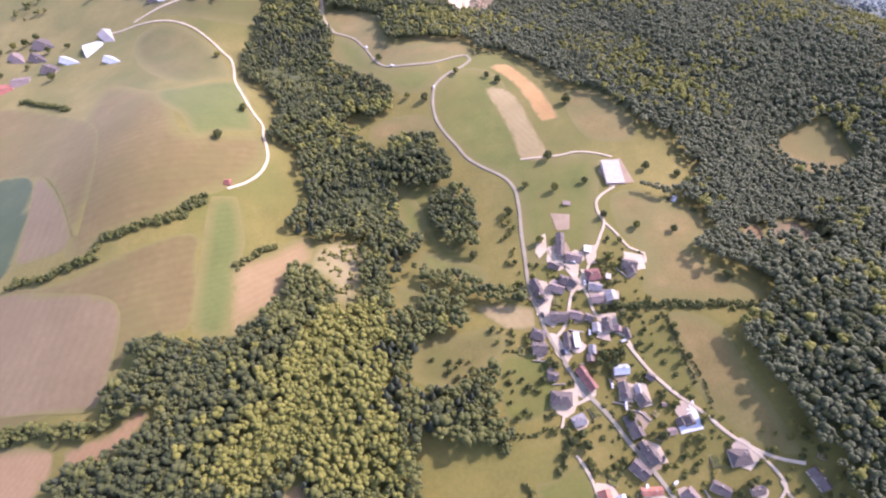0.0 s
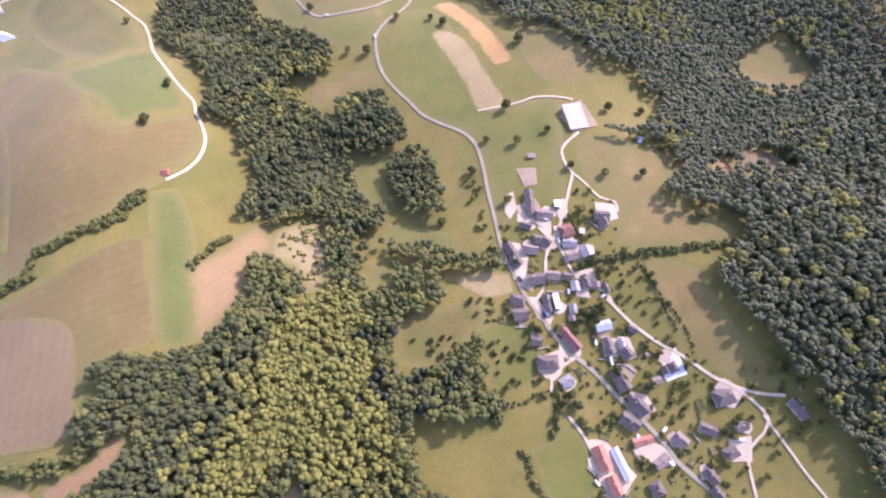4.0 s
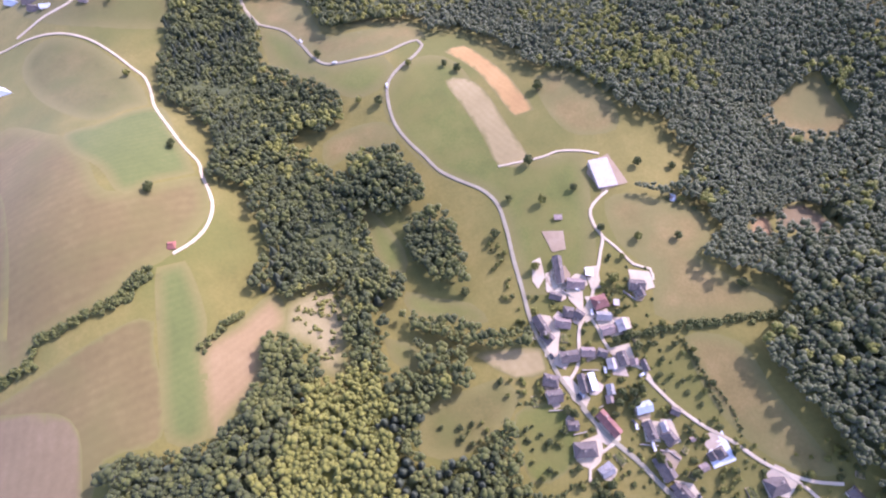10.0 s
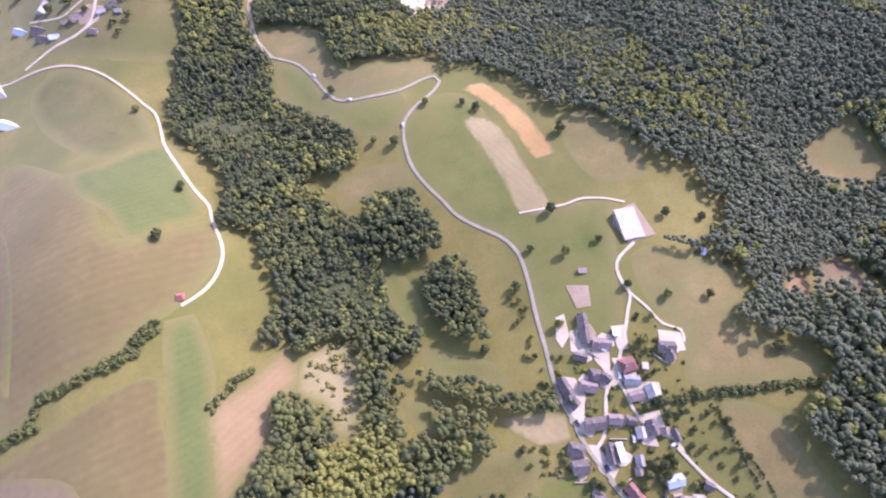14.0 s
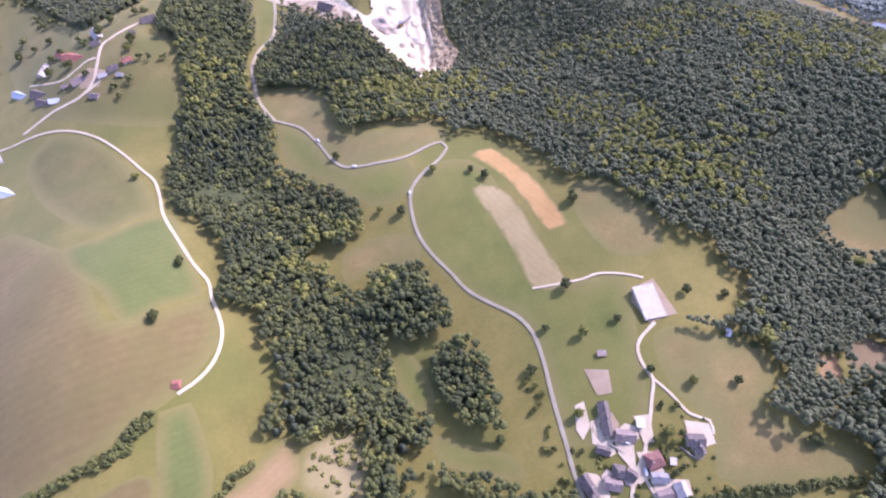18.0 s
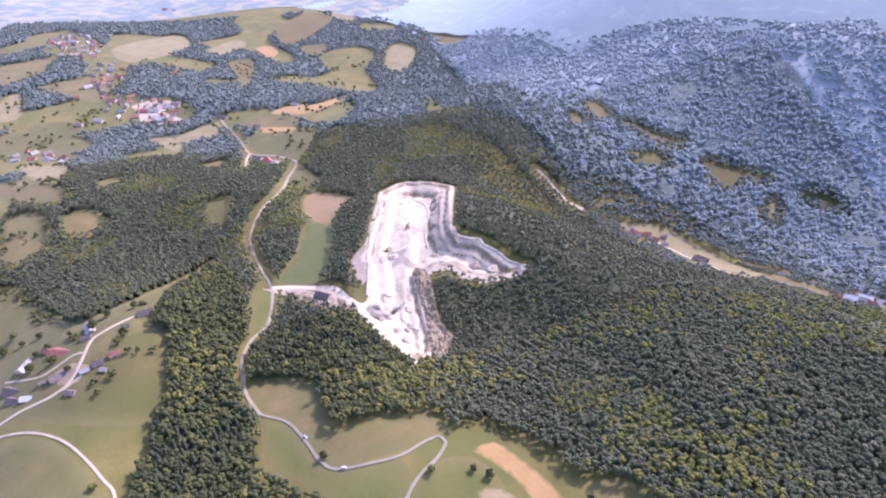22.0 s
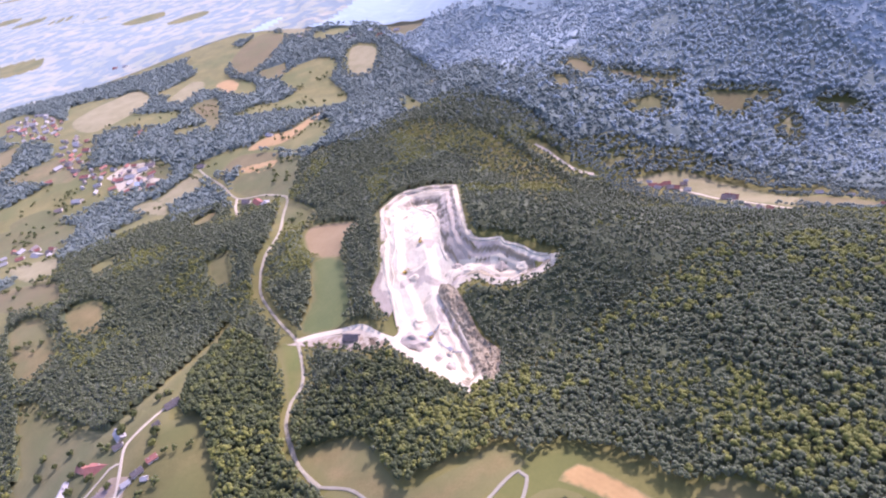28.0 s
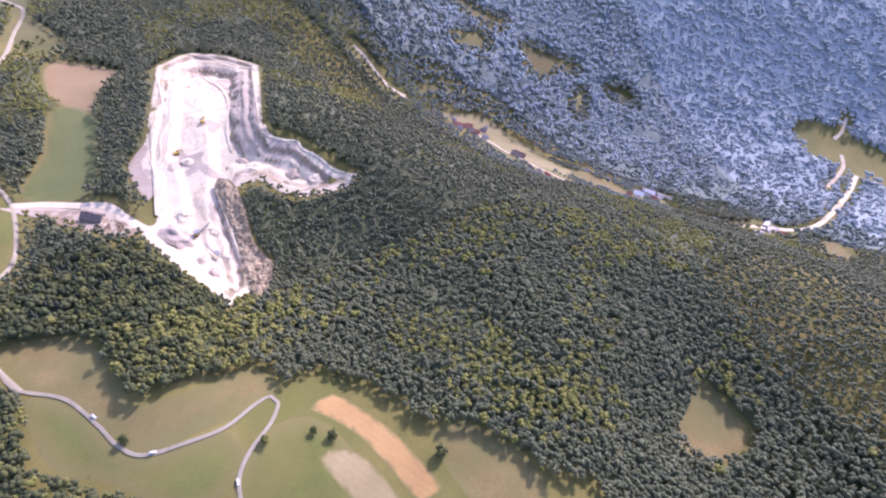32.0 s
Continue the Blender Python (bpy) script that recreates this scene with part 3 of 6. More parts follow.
field("field_40", "grass_lush", [(10, 239), (29, 228), (52, 216), (60, 199), (41, 204), (11, 220)], 1, 10)
field("field_41", "grass_lush", [(-10, 321), (2, 307), (16, 275), (13, 254), (-4, 264)], 1, 10)
field("field_42", "grass_dry", [(-32, 387), (-7, 395), (21, 392), (29, 373), (11, 361), (-11, 370), (-31, 362)], 1, 10)
field("field_43", "stubble_orange", [(-74, 1383), (-25, 1413), (31, 1403), (109, 1495), (109, 1450), (22, 1346), (-39, 1354)])
field("field_44", "stubble_tan", [(-132, 1335), (-87, 1370), (-16, 1306), (-30, 1281), (-84, 1296)])
field("field_45", "stubble_orange", [(-91, 1313), (-23, 1271), (-43, 1243), (-87, 1273)])
field("field_46", "grass_olive", [(-113, 1217), (-97, 1277), (5, 1242), (1, 1157), (-27, 1094)])
field("field_47", "grass_olive", [(-43, 1026), (-26, 1055), (5, 983), (-22, 966)])
field("field_48", "grass_tan", [(-248, 1332), (-182, 1333), (-176, 1287), (-227, 1295)])
field("field_60", "grass_tan", [(430, 836), (485, 833), (518, 821), (527, 808), (538, 784), (555, 747), (563, 706), (570, 677), (540, 662), (526, 702), (510, 745), (488, 788), (456, 811)])
field("field_61", "stubble_tan", [(548, 672), (584, 679), (623, 628), (628, 595), (580, 614)])
field("field_62", "grass_lush", [(481, 786), (500, 745), (494, 658), (493, 709)])
field("field_63", "stubble_tan", [(643, 929), (662, 922), (725, 880), (713, 874), (685, 889), (668, 876), (648, 882), (637, 902)])
field("field_64", "grass_olive", [(520, 955), (547, 961), (575, 952), (560, 932), (523, 945)])
field("field_65", "grass_tan", [(706, 834), (717, 834), (687, 799), (680, 801)])
field("field_66", "stubble_tan", [(449, 1072), (470, 1073), (463, 1034), (445, 1036)])
field("field_67", "grass_olive", [(406, 876), (443, 878), (452, 870), (416, 864)])
field("field_68", "stubble_tan", [(801, 429), (835, 423), (794, 385), (753, 397)])
field("field_69", "stubble_tan", [(502, 1113), (520, 1108), (525, 1060), (501, 1059)])
field("field_70", "stubble_tan", [(538, 1047), (574, 1023), (588, 997), (630, 981), (615, 972), (580, 987), (555, 1014)])
field("field_71", "grass_tan", [(770, 828), (800, 810), (805, 793), (779, 802)])
field("field_72", "stubble_pale", [(-320, 332), (-300, 318), (-273, 285), (-256, 251), (-260, 241), (-285, 239), (-300, 238)])
field("field_73", "stubble_tan", [(-545, 494), (-466, 483), (-386, 461), (-290, 397), (-255, 326), (-250, 252), (-255, 254), (-273, 287), (-299, 320), (-323, 337), (-404, 354), (-474, 359)])
field("field_74", "stubble_pale", [(-402, 211), (-362, 213), (-309, 215), (-253, 206), (-205, 192), (-195, 151), (-198, 117), (-241, 117), (-288, 118), (-335, 117), (-372, 119)])
field("field_75", "soil_brown", [(-212, 92), (-185, 101), (-170, 115), (-163, 111), (-179, 89), (-208, 80)])
field("field_80", "stubble_tan", [(-192, 1869), (-135, 1915), (-123, 1804), (-129, 1558), (-162, 1737)])
field("field_81", "grass_tan", [(-260, 1998), (-194, 2133), (-150, 2075), (-213, 1948)])
field("field_82", "stubble_orange", [(-124, 2035), (-78, 2055), (-58, 1983), (-89, 1924)])
field("field_83", "stubble_tan", [(-58, 2226), (61, 2406), (132, 2297), (47, 2113), (-38, 2054)])
field("field_84", "grass_tan", [(-669, 1657), (-636, 1674), (-595, 1531), (-640, 1515)])
field("field_85", "grass_dry", [(-619, 1711), (-523, 1760), (-446, 1695), (-458, 1592), (-557, 1661)])
field("field_86", "grass_tan", [(235, 1802), (289, 1981), (346, 1909), (282, 1748)])
field("field_87", "stubble_tan", [(431, 2101), (528, 2348), (720, 2559), (833, 2441), (708, 2196), (502, 1898), (440, 1901)])
field("field_88", "grass_tan", [(-511, 2026), (-367, 2201), (-311, 2022), (-436, 1869)])
field("field_89", "grass_dry", [(-778, 1894), (-639, 1950), (-644, 1794), (-726, 1751)])
field("field_90", "stubble_tan", [(8, 2025), (86, 2039), (72, 1954), (30, 1942)])
field("field_91", "grass_tan", [(138, 2376), (260, 2547), (405, 2552), (342, 2370), (173, 2272)])
field("field_92", "grass_olive", [(-597, 1422), (-525, 1440), (-412, 1353), (-425, 1271), (-549, 1296)])
field("field_93", "grass_tan", [(-500, 1238), (-410, 1203), (-384, 1103), (-431, 1125)])
field("field_94", "stubble_tan", [(-485, 1142), (-384, 1082), (-360, 1018), (-448, 1050)])
field("field_95", "grass_tan", [(-260, 1325), (-187, 1381), (-170, 1333), (-216, 1274)])
field("field_96", "grass_olive", [(-297, 1324), (-256, 1338), (-231, 1253), (-260, 1247)])
field("field_97", "grass_olive", [(-312, 1501), (-257, 1504), (-229, 1425), (-269, 1421)])
field("field_98", "stubble_tan", [(-184, 1118), (-151, 1165), (-145, 1119), (-168, 1094)])
road("road_1", 2.5, "asphalt", [(-94, 615), (-92, 592), (-86, 572), (-79, 555), (-58, 539), (-48, 527), (-36, 502), (-28, 483), (-16, 469), (9, 464), (33, 463), (55, 471), (66, 473), (69, 466), (59, 453), (47, 445), (36, 435), (30, 425), (28, 406), (30, 386), (37, 368), (47, 350), (55, 334), (67, 320), (79, 308), (86, 298), (90, 285), (90, 264), (88, 240), (87, 215), (86, 196), (87, 180), (90, 168), (92, 156), (97, 142), (103, 130)])
road("road_2", 2.7, "asphalt", [(101, 132), (108, 118), (114, 109), (125, 95), (134, 80), (146, 62), (155, 46), (160, 34), (167, 24), (175, 13), (179, 6)])
road("road_3", 3.0, "asphalt_pale", [(-76, 552), (-89, 580), (-92, 606), (-93, 626), (-85, 650), (-72, 667), (-67, 692), (-67, 739), (-79, 780), (-90, 822), (-95, 855), (-89, 890)])
road("road_4", 3.8, "asphalt_pale", [(-89, 890), (-76, 922), (-53, 960), (-40, 1019), (-29, 1077), (-35, 1107), (-65, 1157), (-110, 1190), (-133, 1267), (-165, 1357), (-179, 1407)])
road("road_5", 4.2, "gravel", [(-110, 1190), (-115, 1153), (-111, 1103)])
road("road_6", 6.8, "chalk", [(-67, 739), (-46, 733), (-20, 720), (2, 709), (13, 689), (27, 670), (41, 674)])
road("road_7", 2.1, "gravel", [(-339, 589), (-327, 587), (-300, 588), (-274, 583), (-250, 572), (-228, 556), (-206, 532), (-190, 511), (-180, 498), (-173, 477), (-167, 453), (-154, 425), (-140, 397), (-129, 379), (-126, 364), (-121, 348), (-119, 333), (-123, 316), (-132, 303), (-144, 294)])
road("road_8", 2.0, "gravel", [(165, 272), (152, 264), (147, 256), (147, 245), (149, 237), (144, 227), (137, 213), (129, 199), (123, 188), (115, 181), (111, 171), (108, 161), (104, 154), (96, 147)])
road("road_9", 1.6, "gravel", [(149, 237), (155, 226), (161, 212), (170, 206), (169, 198)])
road("road_10", 1.7, "gravel", [(122, 187), (125, 176), (126, 167), (129, 159), (133, 152), (144, 145), (147, 134)])
road("road_11", 1.9, "gravel", [(144, 140), (150, 129), (157, 118), (169, 104), (181, 93), (192, 80), (201, 72), (215, 63), (230, 58)])
road("road_12", 1.7, "gravel", [(201, 72), (209, 63), (215, 54), (217, 46), (212, 40), (203, 34), (199, 27), (197, 11), (196, 4)])
road("road_13", 1.7, "gravel", [(114, 107), (105, 104), (96, 97), (94, 90)])
road("road_14", 1.8, "gravel", [(101, 74), (107, 63), (111, 49), (113, 36), (118, 26)])
road("road_15", 1.7, "gravel", [(99, 320), (113, 318), (132, 316), (144, 317), (159, 312), (171, 305)])
RIVER = [(707, 534), (747, 512), (784, 498), (824, 471), (868, 461), (934, 470), (1018, 490), (1089, 515)]
road("road_16", 5.1, "gravel", [(336, 936), (345, 920), (352, 899), (364, 871), (385, 857)])
road("road_17", 4.2, "gravel", [(480, 796), (496, 773), (505, 751), (519, 714), (526, 647)])
road("road_18", 2.9, "gravel", [(-312, 596), (-283, 607), (-268, 609), (-252, 612), (-239, 623), (-235, 645), (-232, 668), (-223, 677), (-204, 691), (-192, 699)])
road("road_19", 2.0, "gravel", [(-312, 656), (-276, 642), (-260, 646), (-245, 654), (-236, 653)])
road("road_20", 2.0, "gravel", [(-262, 610), (-252, 612), (-240, 617), (-227, 628), (-216, 635)])
road("road_21", 7.6, "chalk", [(712, 537), (750, 513), (784, 498), (824, 471), (868, 461), (934, 470), (1018, 490), (1084, 514)])
road("road_22", 6.0, "gravel", [(1007, 518), (1047, 527), (1086, 540), (1107, 561)])
road("road_23", 6.0, "gravel", [(1121, 592), (1143, 596), (1168, 614)])
road("road_27", 2.7, "asphalt", [(175, 9), (181, 3), (189, 0), (195, 1), (195, 6)])
road("road_28", 1.4, "gravel", [(215, 50), (222, 30), (227, 14), (232, 1), (236, -11)])

# ---- quarry ----
def quarry_side(x, y):
    """1 on the quarry's eastern and northern sides, 0 on its western one."""
    mid = np.interp(y, (569, 620, 680, 740, 860, 940), (58, 62, 78, 96, 118, 122))
    return np.clip((x - mid) / 12.0, 0, 1)


def quarry_height(x, y):
    """The quarry's floor: a rim track, then benches that fall to the floor, steepest in the east."""
    gap, side = edge_gap(QUARRY, x, y), quarry_side(x, y)
    deep = np.zeros(np.shape(gap))
    for start, east, west, run in ((6.0, 4.0, 2.5, 4.0), (15.0, 3.0, 0.0, 4.0), (24.0, 2.0, 1.0, 5.0)):
        deep += (east * side + west * (1 - side)) * np.clip((gap - start) / run, 0, 1)
    for at in (628.0, 694.0, 742.0, 800.0, 862.0):
        deep += 1.8 * np.clip((y - at) / 3.5, 0, 1) * np.clip((gap - 20) / 8, 0, 1)
    return height(x, y) - deep + 0.6


def quarry():
    step = 2.0
    xs, ys = [p[0] for p in QUARRY], [p[1] for p in QUARRY]
    X, Y = np.meshgrid(np.arange(min(xs) - 6, max(xs) + 6, step), np.arange(min(ys) - 6, max(ys) + 6, step))
    x, y = X.ravel(), Y.ravel()
    gap = edge_gap(QUARRY, x, y)
    keep = (inside(QUARRY, x, y) | (gap < 2.5)).reshape(X.shape)
    rough = np.array([noise.noise((a * 0.09, b * 0.09, 1.0)) + 0.3 * noise.noise((a * 0.3, b * 0.3, 2.0)) for a, b in zip(x, y)])
    z = quarry_height(x + 2.5 * rough, y - 2.5 * rough) + 0.4 * rough
    Z = z.reshape(X.shape)
    idx = np.arange(X.size).reshape(X.shape)
    cell = keep[:-1, :-1] & keep[1:, :-1] & keep[:-1, 1:] & keep[1:, 1:]
    a, b, c, d = (s[cell] for s in (idx[:-1, :-1], idx[:-1, 1:], idx[1:, 1:], idx[1:, :-1]))
    tris = np.concatenate([np.stack([a, b, c], 1), np.stack([a, c, d], 1)])
    mesh = mesh_of("quarry", np.stack([x, y, z], 1), tris, "chalk")
    mesh.materials.append(MAT["rock"])
    mesh.materials.append(MAT["spoil"])
    nrm = np.empty(len(mesh.polygons) * 3)
    mesh.polygons.foreach_get("normal", nrm)
    up = nrm.reshape(-1, 3)[:, 2]
    cx, cy = x[tris].mean(1), y[tris].mean(1)
    g, s, r = edge_gap(QUARRY, cx, cy), quarry_side(cx, cy), rough[tris].mean(1)
    broad = np.array([noise.noise((a * 0.028, b * 0.028, 6.0)) + 0.4 * noise.noise((a * 0.09, b * 0.09, 3.0)) for a, b in zip(cx, cy)])
    kind = np.where(up < 0.66, np.where(s > 0.5, 1, 2), 0)
    kind = np.where((kind == 0) & inside(BENCH, cx + 3 * r, cy), 2, kind)
    ring = (g > 4.5) & (g < 11 + 5 * r) & ((s > 0.5) | (cy > 820))
    kind = np.where((kind == 0) & ring, np.where(r > 0.1, 1, 2), kind)
    kind = np.where((kind == 0) & (g > 13) & (broad > 0.36), 2, kind)
    mesh.polygons.foreach_set("material_index", kind.astype(np.int32))
    return tagged(new("quarry", mesh), "open limestone quarry with white benches and grey faces", "quarry", kind="structure")


def q1(x, y):
    return float(quarry_height(np.array([x]), np.array([y]))[0])


quarry()
road("road_24", 2.5, "chalk", [(36, 682), (44, 723), (52, 768), (57, 789), (67, 802), (75, 830), (82, 896), (101, 919), (123, 928), (151, 905), (172, 874), (175, 845), (160, 802), (147, 749), (147, 732), (162, 720), (174, 715), (175, 707), (187, 694), (195, 678), (205, 669)], True)
road("road_25", 2.5, "chalk", [(48, 738), (54, 746), (59, 769), (72, 790), (81, 823), (92, 848)], True)
road("road_26", 2.5, "chalk", [(116, 734), (119, 760), (130, 790), (136, 836), (129, 895)], True)


def rock_face():
    """The grey broken cliff along the quarry's east side."""
    ob = draped("rock_face", [tuple(p) for p in rounded(ROCK_FACE, 4.0, True)], "rock", 0.0, 2.0)
    for v in ob.data.vertices:
        gap = float(edge_gap(ROCK_FACE, np.array([v.co.x]), np.array([v.co.y]))[0])
        k = noise.noise((v.co.x * 0.16, v.co.y * 0.16, 4.0)) + 0.7 * noise.noise((v.co.x * 0.4, v.co.y * 0.4, 9.0))
        v.co.z += min(gap / 3.0, 1.0) * (2.2 + 3.6 * k) + 0.5
    ob.data.polygons.foreach_set("use_smooth", np.zeros(len(ob.data.polygons), bool))
    OPEN.append(ROCK_FACE)
    return tagged(ob, "grey broken limestone cliff beside the quarry floor", "rock face", kind="structure")


rock_face()


def heap(x, y, r, mat):
    """A loose heap of quarried stone with a lumpy outline."""
    bm = bmesh.new()
    bmesh.ops.create_cone(bm, cap_ends=True, segments=22, radius1=1.0, radius2=0.1, depth=1.0, matrix=Matrix.Translation((0, 0, 0.5)))
    bmesh.ops.subdivide_edges(bm, edges=bm.edges[:], cuts=3, use_grid_fill=True)
    for v in bm.verts:
        k = 1 + 0.35 * noise.noise((v.co.x * 2 + x, v.co.y * 2 + y, v.co.z * 2))
        v.co = (v.co.x * k * r, v.co.y * k * r * 0.75, v.co.z * k * r * 0.42 - 0.8)
    ob = part("spoil_mound", bm, mat)
    ob.matrix_world = pose(x, y, q1(x, y), 0, 0, x * 7 % 180)
    return tagged(ob, "loose heap of crushed stone on the quarry floor", "stone heap", group="stone heaps")


# ---- trees ----

ICO = bmesh.new()
bmesh.ops.create_icosphere(ICO, subdivisions=1, radius=1.0)
ICO_V, ICO_F = np.array([v.co for v in ICO.verts]), np.array([[v.index for v in f.verts] for f in ICO.faces])
ICO.free()
OCT_V = np.array([(1, 0, 0), (-1, 0, 0), (0, 1, 0), (0, -1, 0), (0, 0, 1), (0, 0, -0.6)], float)
OCT_F = np.array([(0, 2, 4), (2, 1, 4), (1, 3, 4), (3, 0, 4), (2, 0, 5), (1, 2, 5), (3, 1, 5), (0, 3, 5)])


def crown(rng, clumps, ball, leaves=0):
    """A crown of uneven clumps round a shell with loose sprays of leaves on it, about one unit wide and one high."""
    bv, bf = ball
    vs, fs, n = [], [], 0
    for k in range(clumps):
        u = (k + 0.5) / clumps
        th = k * 2.39996 + rng.uniform(-0.4, 0.4)
        ph = math.acos(1 - 1.55 * u)
        rad = rng.uniform(0.55, 1.0)
        c = np.array([math.sin(ph) * math.cos(th) * rad * 0.62, math.sin(ph) * math.sin(th) * rad * 0.62, 0.35 + (0.55 + 0.45 * math.cos(ph)) * rng.uniform(0.8, 1.05) * 0.6])
        s = rng.uniform(0.26, 0.42) * (1.25 if clumps < 9 else 1.05 if clumps < 12 else 1.0)
        v = bv * (1 + rng.uniform(-0.24, 0.24, (len(bv), 1))) * s * np.array([1, 1, 0.85]) + c
        vs.append(v)
        fs.append(bf + n)
        n += len(v)
        for _ in range(leaves // clumps):
            d = rng.normal(0, 1, 3)
            d[2] = abs(d[2]) * 0.9 - 0.15
            d /= np.linalg.norm(d) + 1e-9
            at = c + d * s * rng.uniform(0.85, 1.2)
            side = np.cross(d, rng.normal(0, 1, 3))
            side /= np.linalg.norm(side) + 1e-9
            lift = np.cross(d, side) * 0.8 + d * rng.uniform(-0.5, 0.5)
            g = rng.uniform(0.09, 0.17)
            vs.append(np.array([at - side * g, at + side * g, at + lift * g * 1.6]))
            fs.append(np.array([(n, n + 1, n + 2)]))
            n += 3
    return np.concatenate(vs), np.concatenate(fs)


def conifer(rng, tiers, sides=7):
    """A spire of ragged drooping tiers."""
    vs, fs = [], []
    n = 0
    for k in range(tiers):
        z0, z1 = 0.15 + 0.85 * k / tiers, 0.15 + 0.85 * (k + 1.5) / tiers
        r = 0.36 * (1 - k / tiers) + 0.03
        ring = [(r * rng.uniform(0.65, 1.2) * math.cos(a), r * rng.uniform(0.65, 1.2) * math.sin(a), z0 + rng.uniform(-0.03, 0.03)) for a in np.linspace(0, 2 * math.pi, sides, endpoint=False) + rng.uniform(0, 1)]
        vs.append(np.array(ring + [(0, 0, min(z1, 1.06))]))
        fs.append(np.array([(n + j, n + (j + 1) % sides, n + sides) for j in range(sides)]))
        n += sides + 1
    return np.concatenate(vs), np.concatenate(fs)


rng = np.random.default_rng(11)
BIG = [crown(rng, 5, (ICO_V, ICO_F), 25) for _ in range(14)]
SMALL = [crown(rng, 4, (ICO_V, ICO_F), 16) for _ in range(10)]
MID = [crown(rng, 4, (OCT_V, OCT_F), 4) for _ in range(10)]
SPIRE = [conifer(rng, 7) for _ in range(3)]


def stand(name, spots, shapes, mat, label, sizes=(), category="woodland"):
    """Many trees in one mesh: spots is an array of x, y, z, or of these with width and height."""
    if not len(spots):
        return None
    vs, fs, hue, n = [], [], [], 0
    for x, y, z, *own in spots:
        v, f = shapes[rng.integers(len(shapes))]
        w, t = own or (rng.uniform(*sizes[0]), rng.uniform(*sizes[1]))
        deep = min(t, 1.35 * w) if own and category == "woodland" else t
        a = rng.uniform(0, 6.283)
        ca, sa = math.cos(a) * w, math.sin(a) * w
        vs.append(np.stack([v[:, 0] * ca - v[:, 1] * sa + x, v[:, 0] * sa + v[:, 1] * ca + y, v[:, 2] * deep + z + t - deep], 1))
        fs.append(f + n)
        hue.append(np.full(len(v), rng.uniform(0, 1)))
        n += len(v)
    mesh = mesh_of(name, np.concatenate(vs), np.concatenate(fs), mat, True)
    mesh.attributes.new("tone", "FLOAT", "POINT").data.foreach_set("value", np.concatenate(hue))
    return tagged(new(name, mesh), label, category, kind="stuff")


WOODS = [
    # the wooded ravine north of the clearing
    [(-166, 619), (-163, 569), (-159, 527), (-167, 505), (-162, 464), (-138, 440), (-120, 418), (-113, 397), (-117, 373), (-124, 363), (-109, 358), (-94, 345), (-87, 319), (-84, 299), (-12, 287), (-11, 311), (8, 306), (18, 323), (10, 340), (-12, 346), (-34, 352), (-55, 356), (-40, 359), (-40, 375), (-57, 385), (-48, 401), (-33, 395), (-15, 401), (-8, 413), (-13, 428), (-26, 443), (-50, 463), (-74, 487), (-80, 519), (-78, 556), (-91, 568), (-96, 619)],
    # the large wood west of the village, round the tan clearing
    [(-184, 155), (-173, 160), (-151, 159), (-125, 160), (-111, 164), (-107, 174), (-95, 186), (-89, 202), (-89, 218), (-77, 228), (-70, 217), (-57, 201), (-45, 181), (-38, 201), (-35, 235), (-37, 257), (-56, 258), (-72, 245), (-79, 261), (-96, 260), (-83, 290), (-85, 320), (-91, 345), (-59, 369), (-39, 363), (-14, 341), (-8, 286), (7, 266), (12, 246), (8, 233), (-11, 230), (-3, 209), (-16, 200), (-10, 178), (5, 163), (7, 145), (-3, 129), (2, 114), (2, 95), (3, 75), (4, 55), (16, 41), (22, 27), (28, -30), (-58, -30), (-61, 36), (-64, 58), (-66, 74), (-74, 64), (-80, 57), (-83, 46), (-103, 52), (-114, 59), (-125, 61), (-139, 56), (-152, 51), (-160, 40), (-163, 26), (-248, 31), (-251, 44), (-230, 49), (-217, 57), (-214, 70), (-202, 82), (-186, 87), (-160, 101), (-154, 111), (-160, 117), (-174, 105), (-191, 115), (-191, 123), (-176, 140)],
    # belts and rows between the meadows
    [(10, 233), (27, 223), (36, 207), (53, 192), (70, 185), (80, 188), (84, 180), (75, 173), (52, 180), (29, 194), (9, 205), (3, 220)],
    [(3, 201), (25, 190), (42, 181), (40, 174), (20, 180), (0, 188)],
    [(-8, 179), (12, 179), (32, 175), (39, 165), (26, 158), (11, 154), (-5, 159)],
    [(-2, 113), (16, 120), (33, 118), (38, 132), (44, 135), (47, 121), (52, 108), (61, 93), (63, 85), (50, 82), (36, 81), (15, 87), (0, 94)],
    [(52, 159), (62, 146), (62, 122), (55, 108), (48, 111), (48, 135)],
    # clumps east of the ravine
    [(-14, 359), (2, 370), (16, 361), (26, 365), (35, 338), (39, 307), (18, 304), (0, 318), (-15, 317)],
    [(23, 297), (49, 297), (54, 273), (55, 243), (51, 232), (32, 238), (21, 256), (19, 278)],
    # either side of the road to the quarry
    [(-59, 654), (13, 660), (50, 588), (65, 562), (75, 524), (75, 500), (8, 511), (-12, 506), (-28, 569), (-86, 586), (-87, 625)],
    [(-178, 686), (-169, 746), (-132, 795), (-103, 754), (-91, 691), (-87, 625), (-94, 595), (-88, 566), (-78, 535), (-108, 519), (-140, 526), (-162, 565), (-162, 616)],
]
HOUSES = []


def scatter(x0, x1, y0, y1, step, jitter=0.42):
    X, Y = np.meshgrid(np.arange(x0, x1, step), np.arange(y0, y1, step * 0.87))
    X[1::2] += step / 2
    X = (X + rng.uniform(-jitter, jitter, X.shape) * step).ravel()
    Y = (Y + rng.uniform(-jitter, jitter, Y.shape) * step).ravel()
    return X, Y


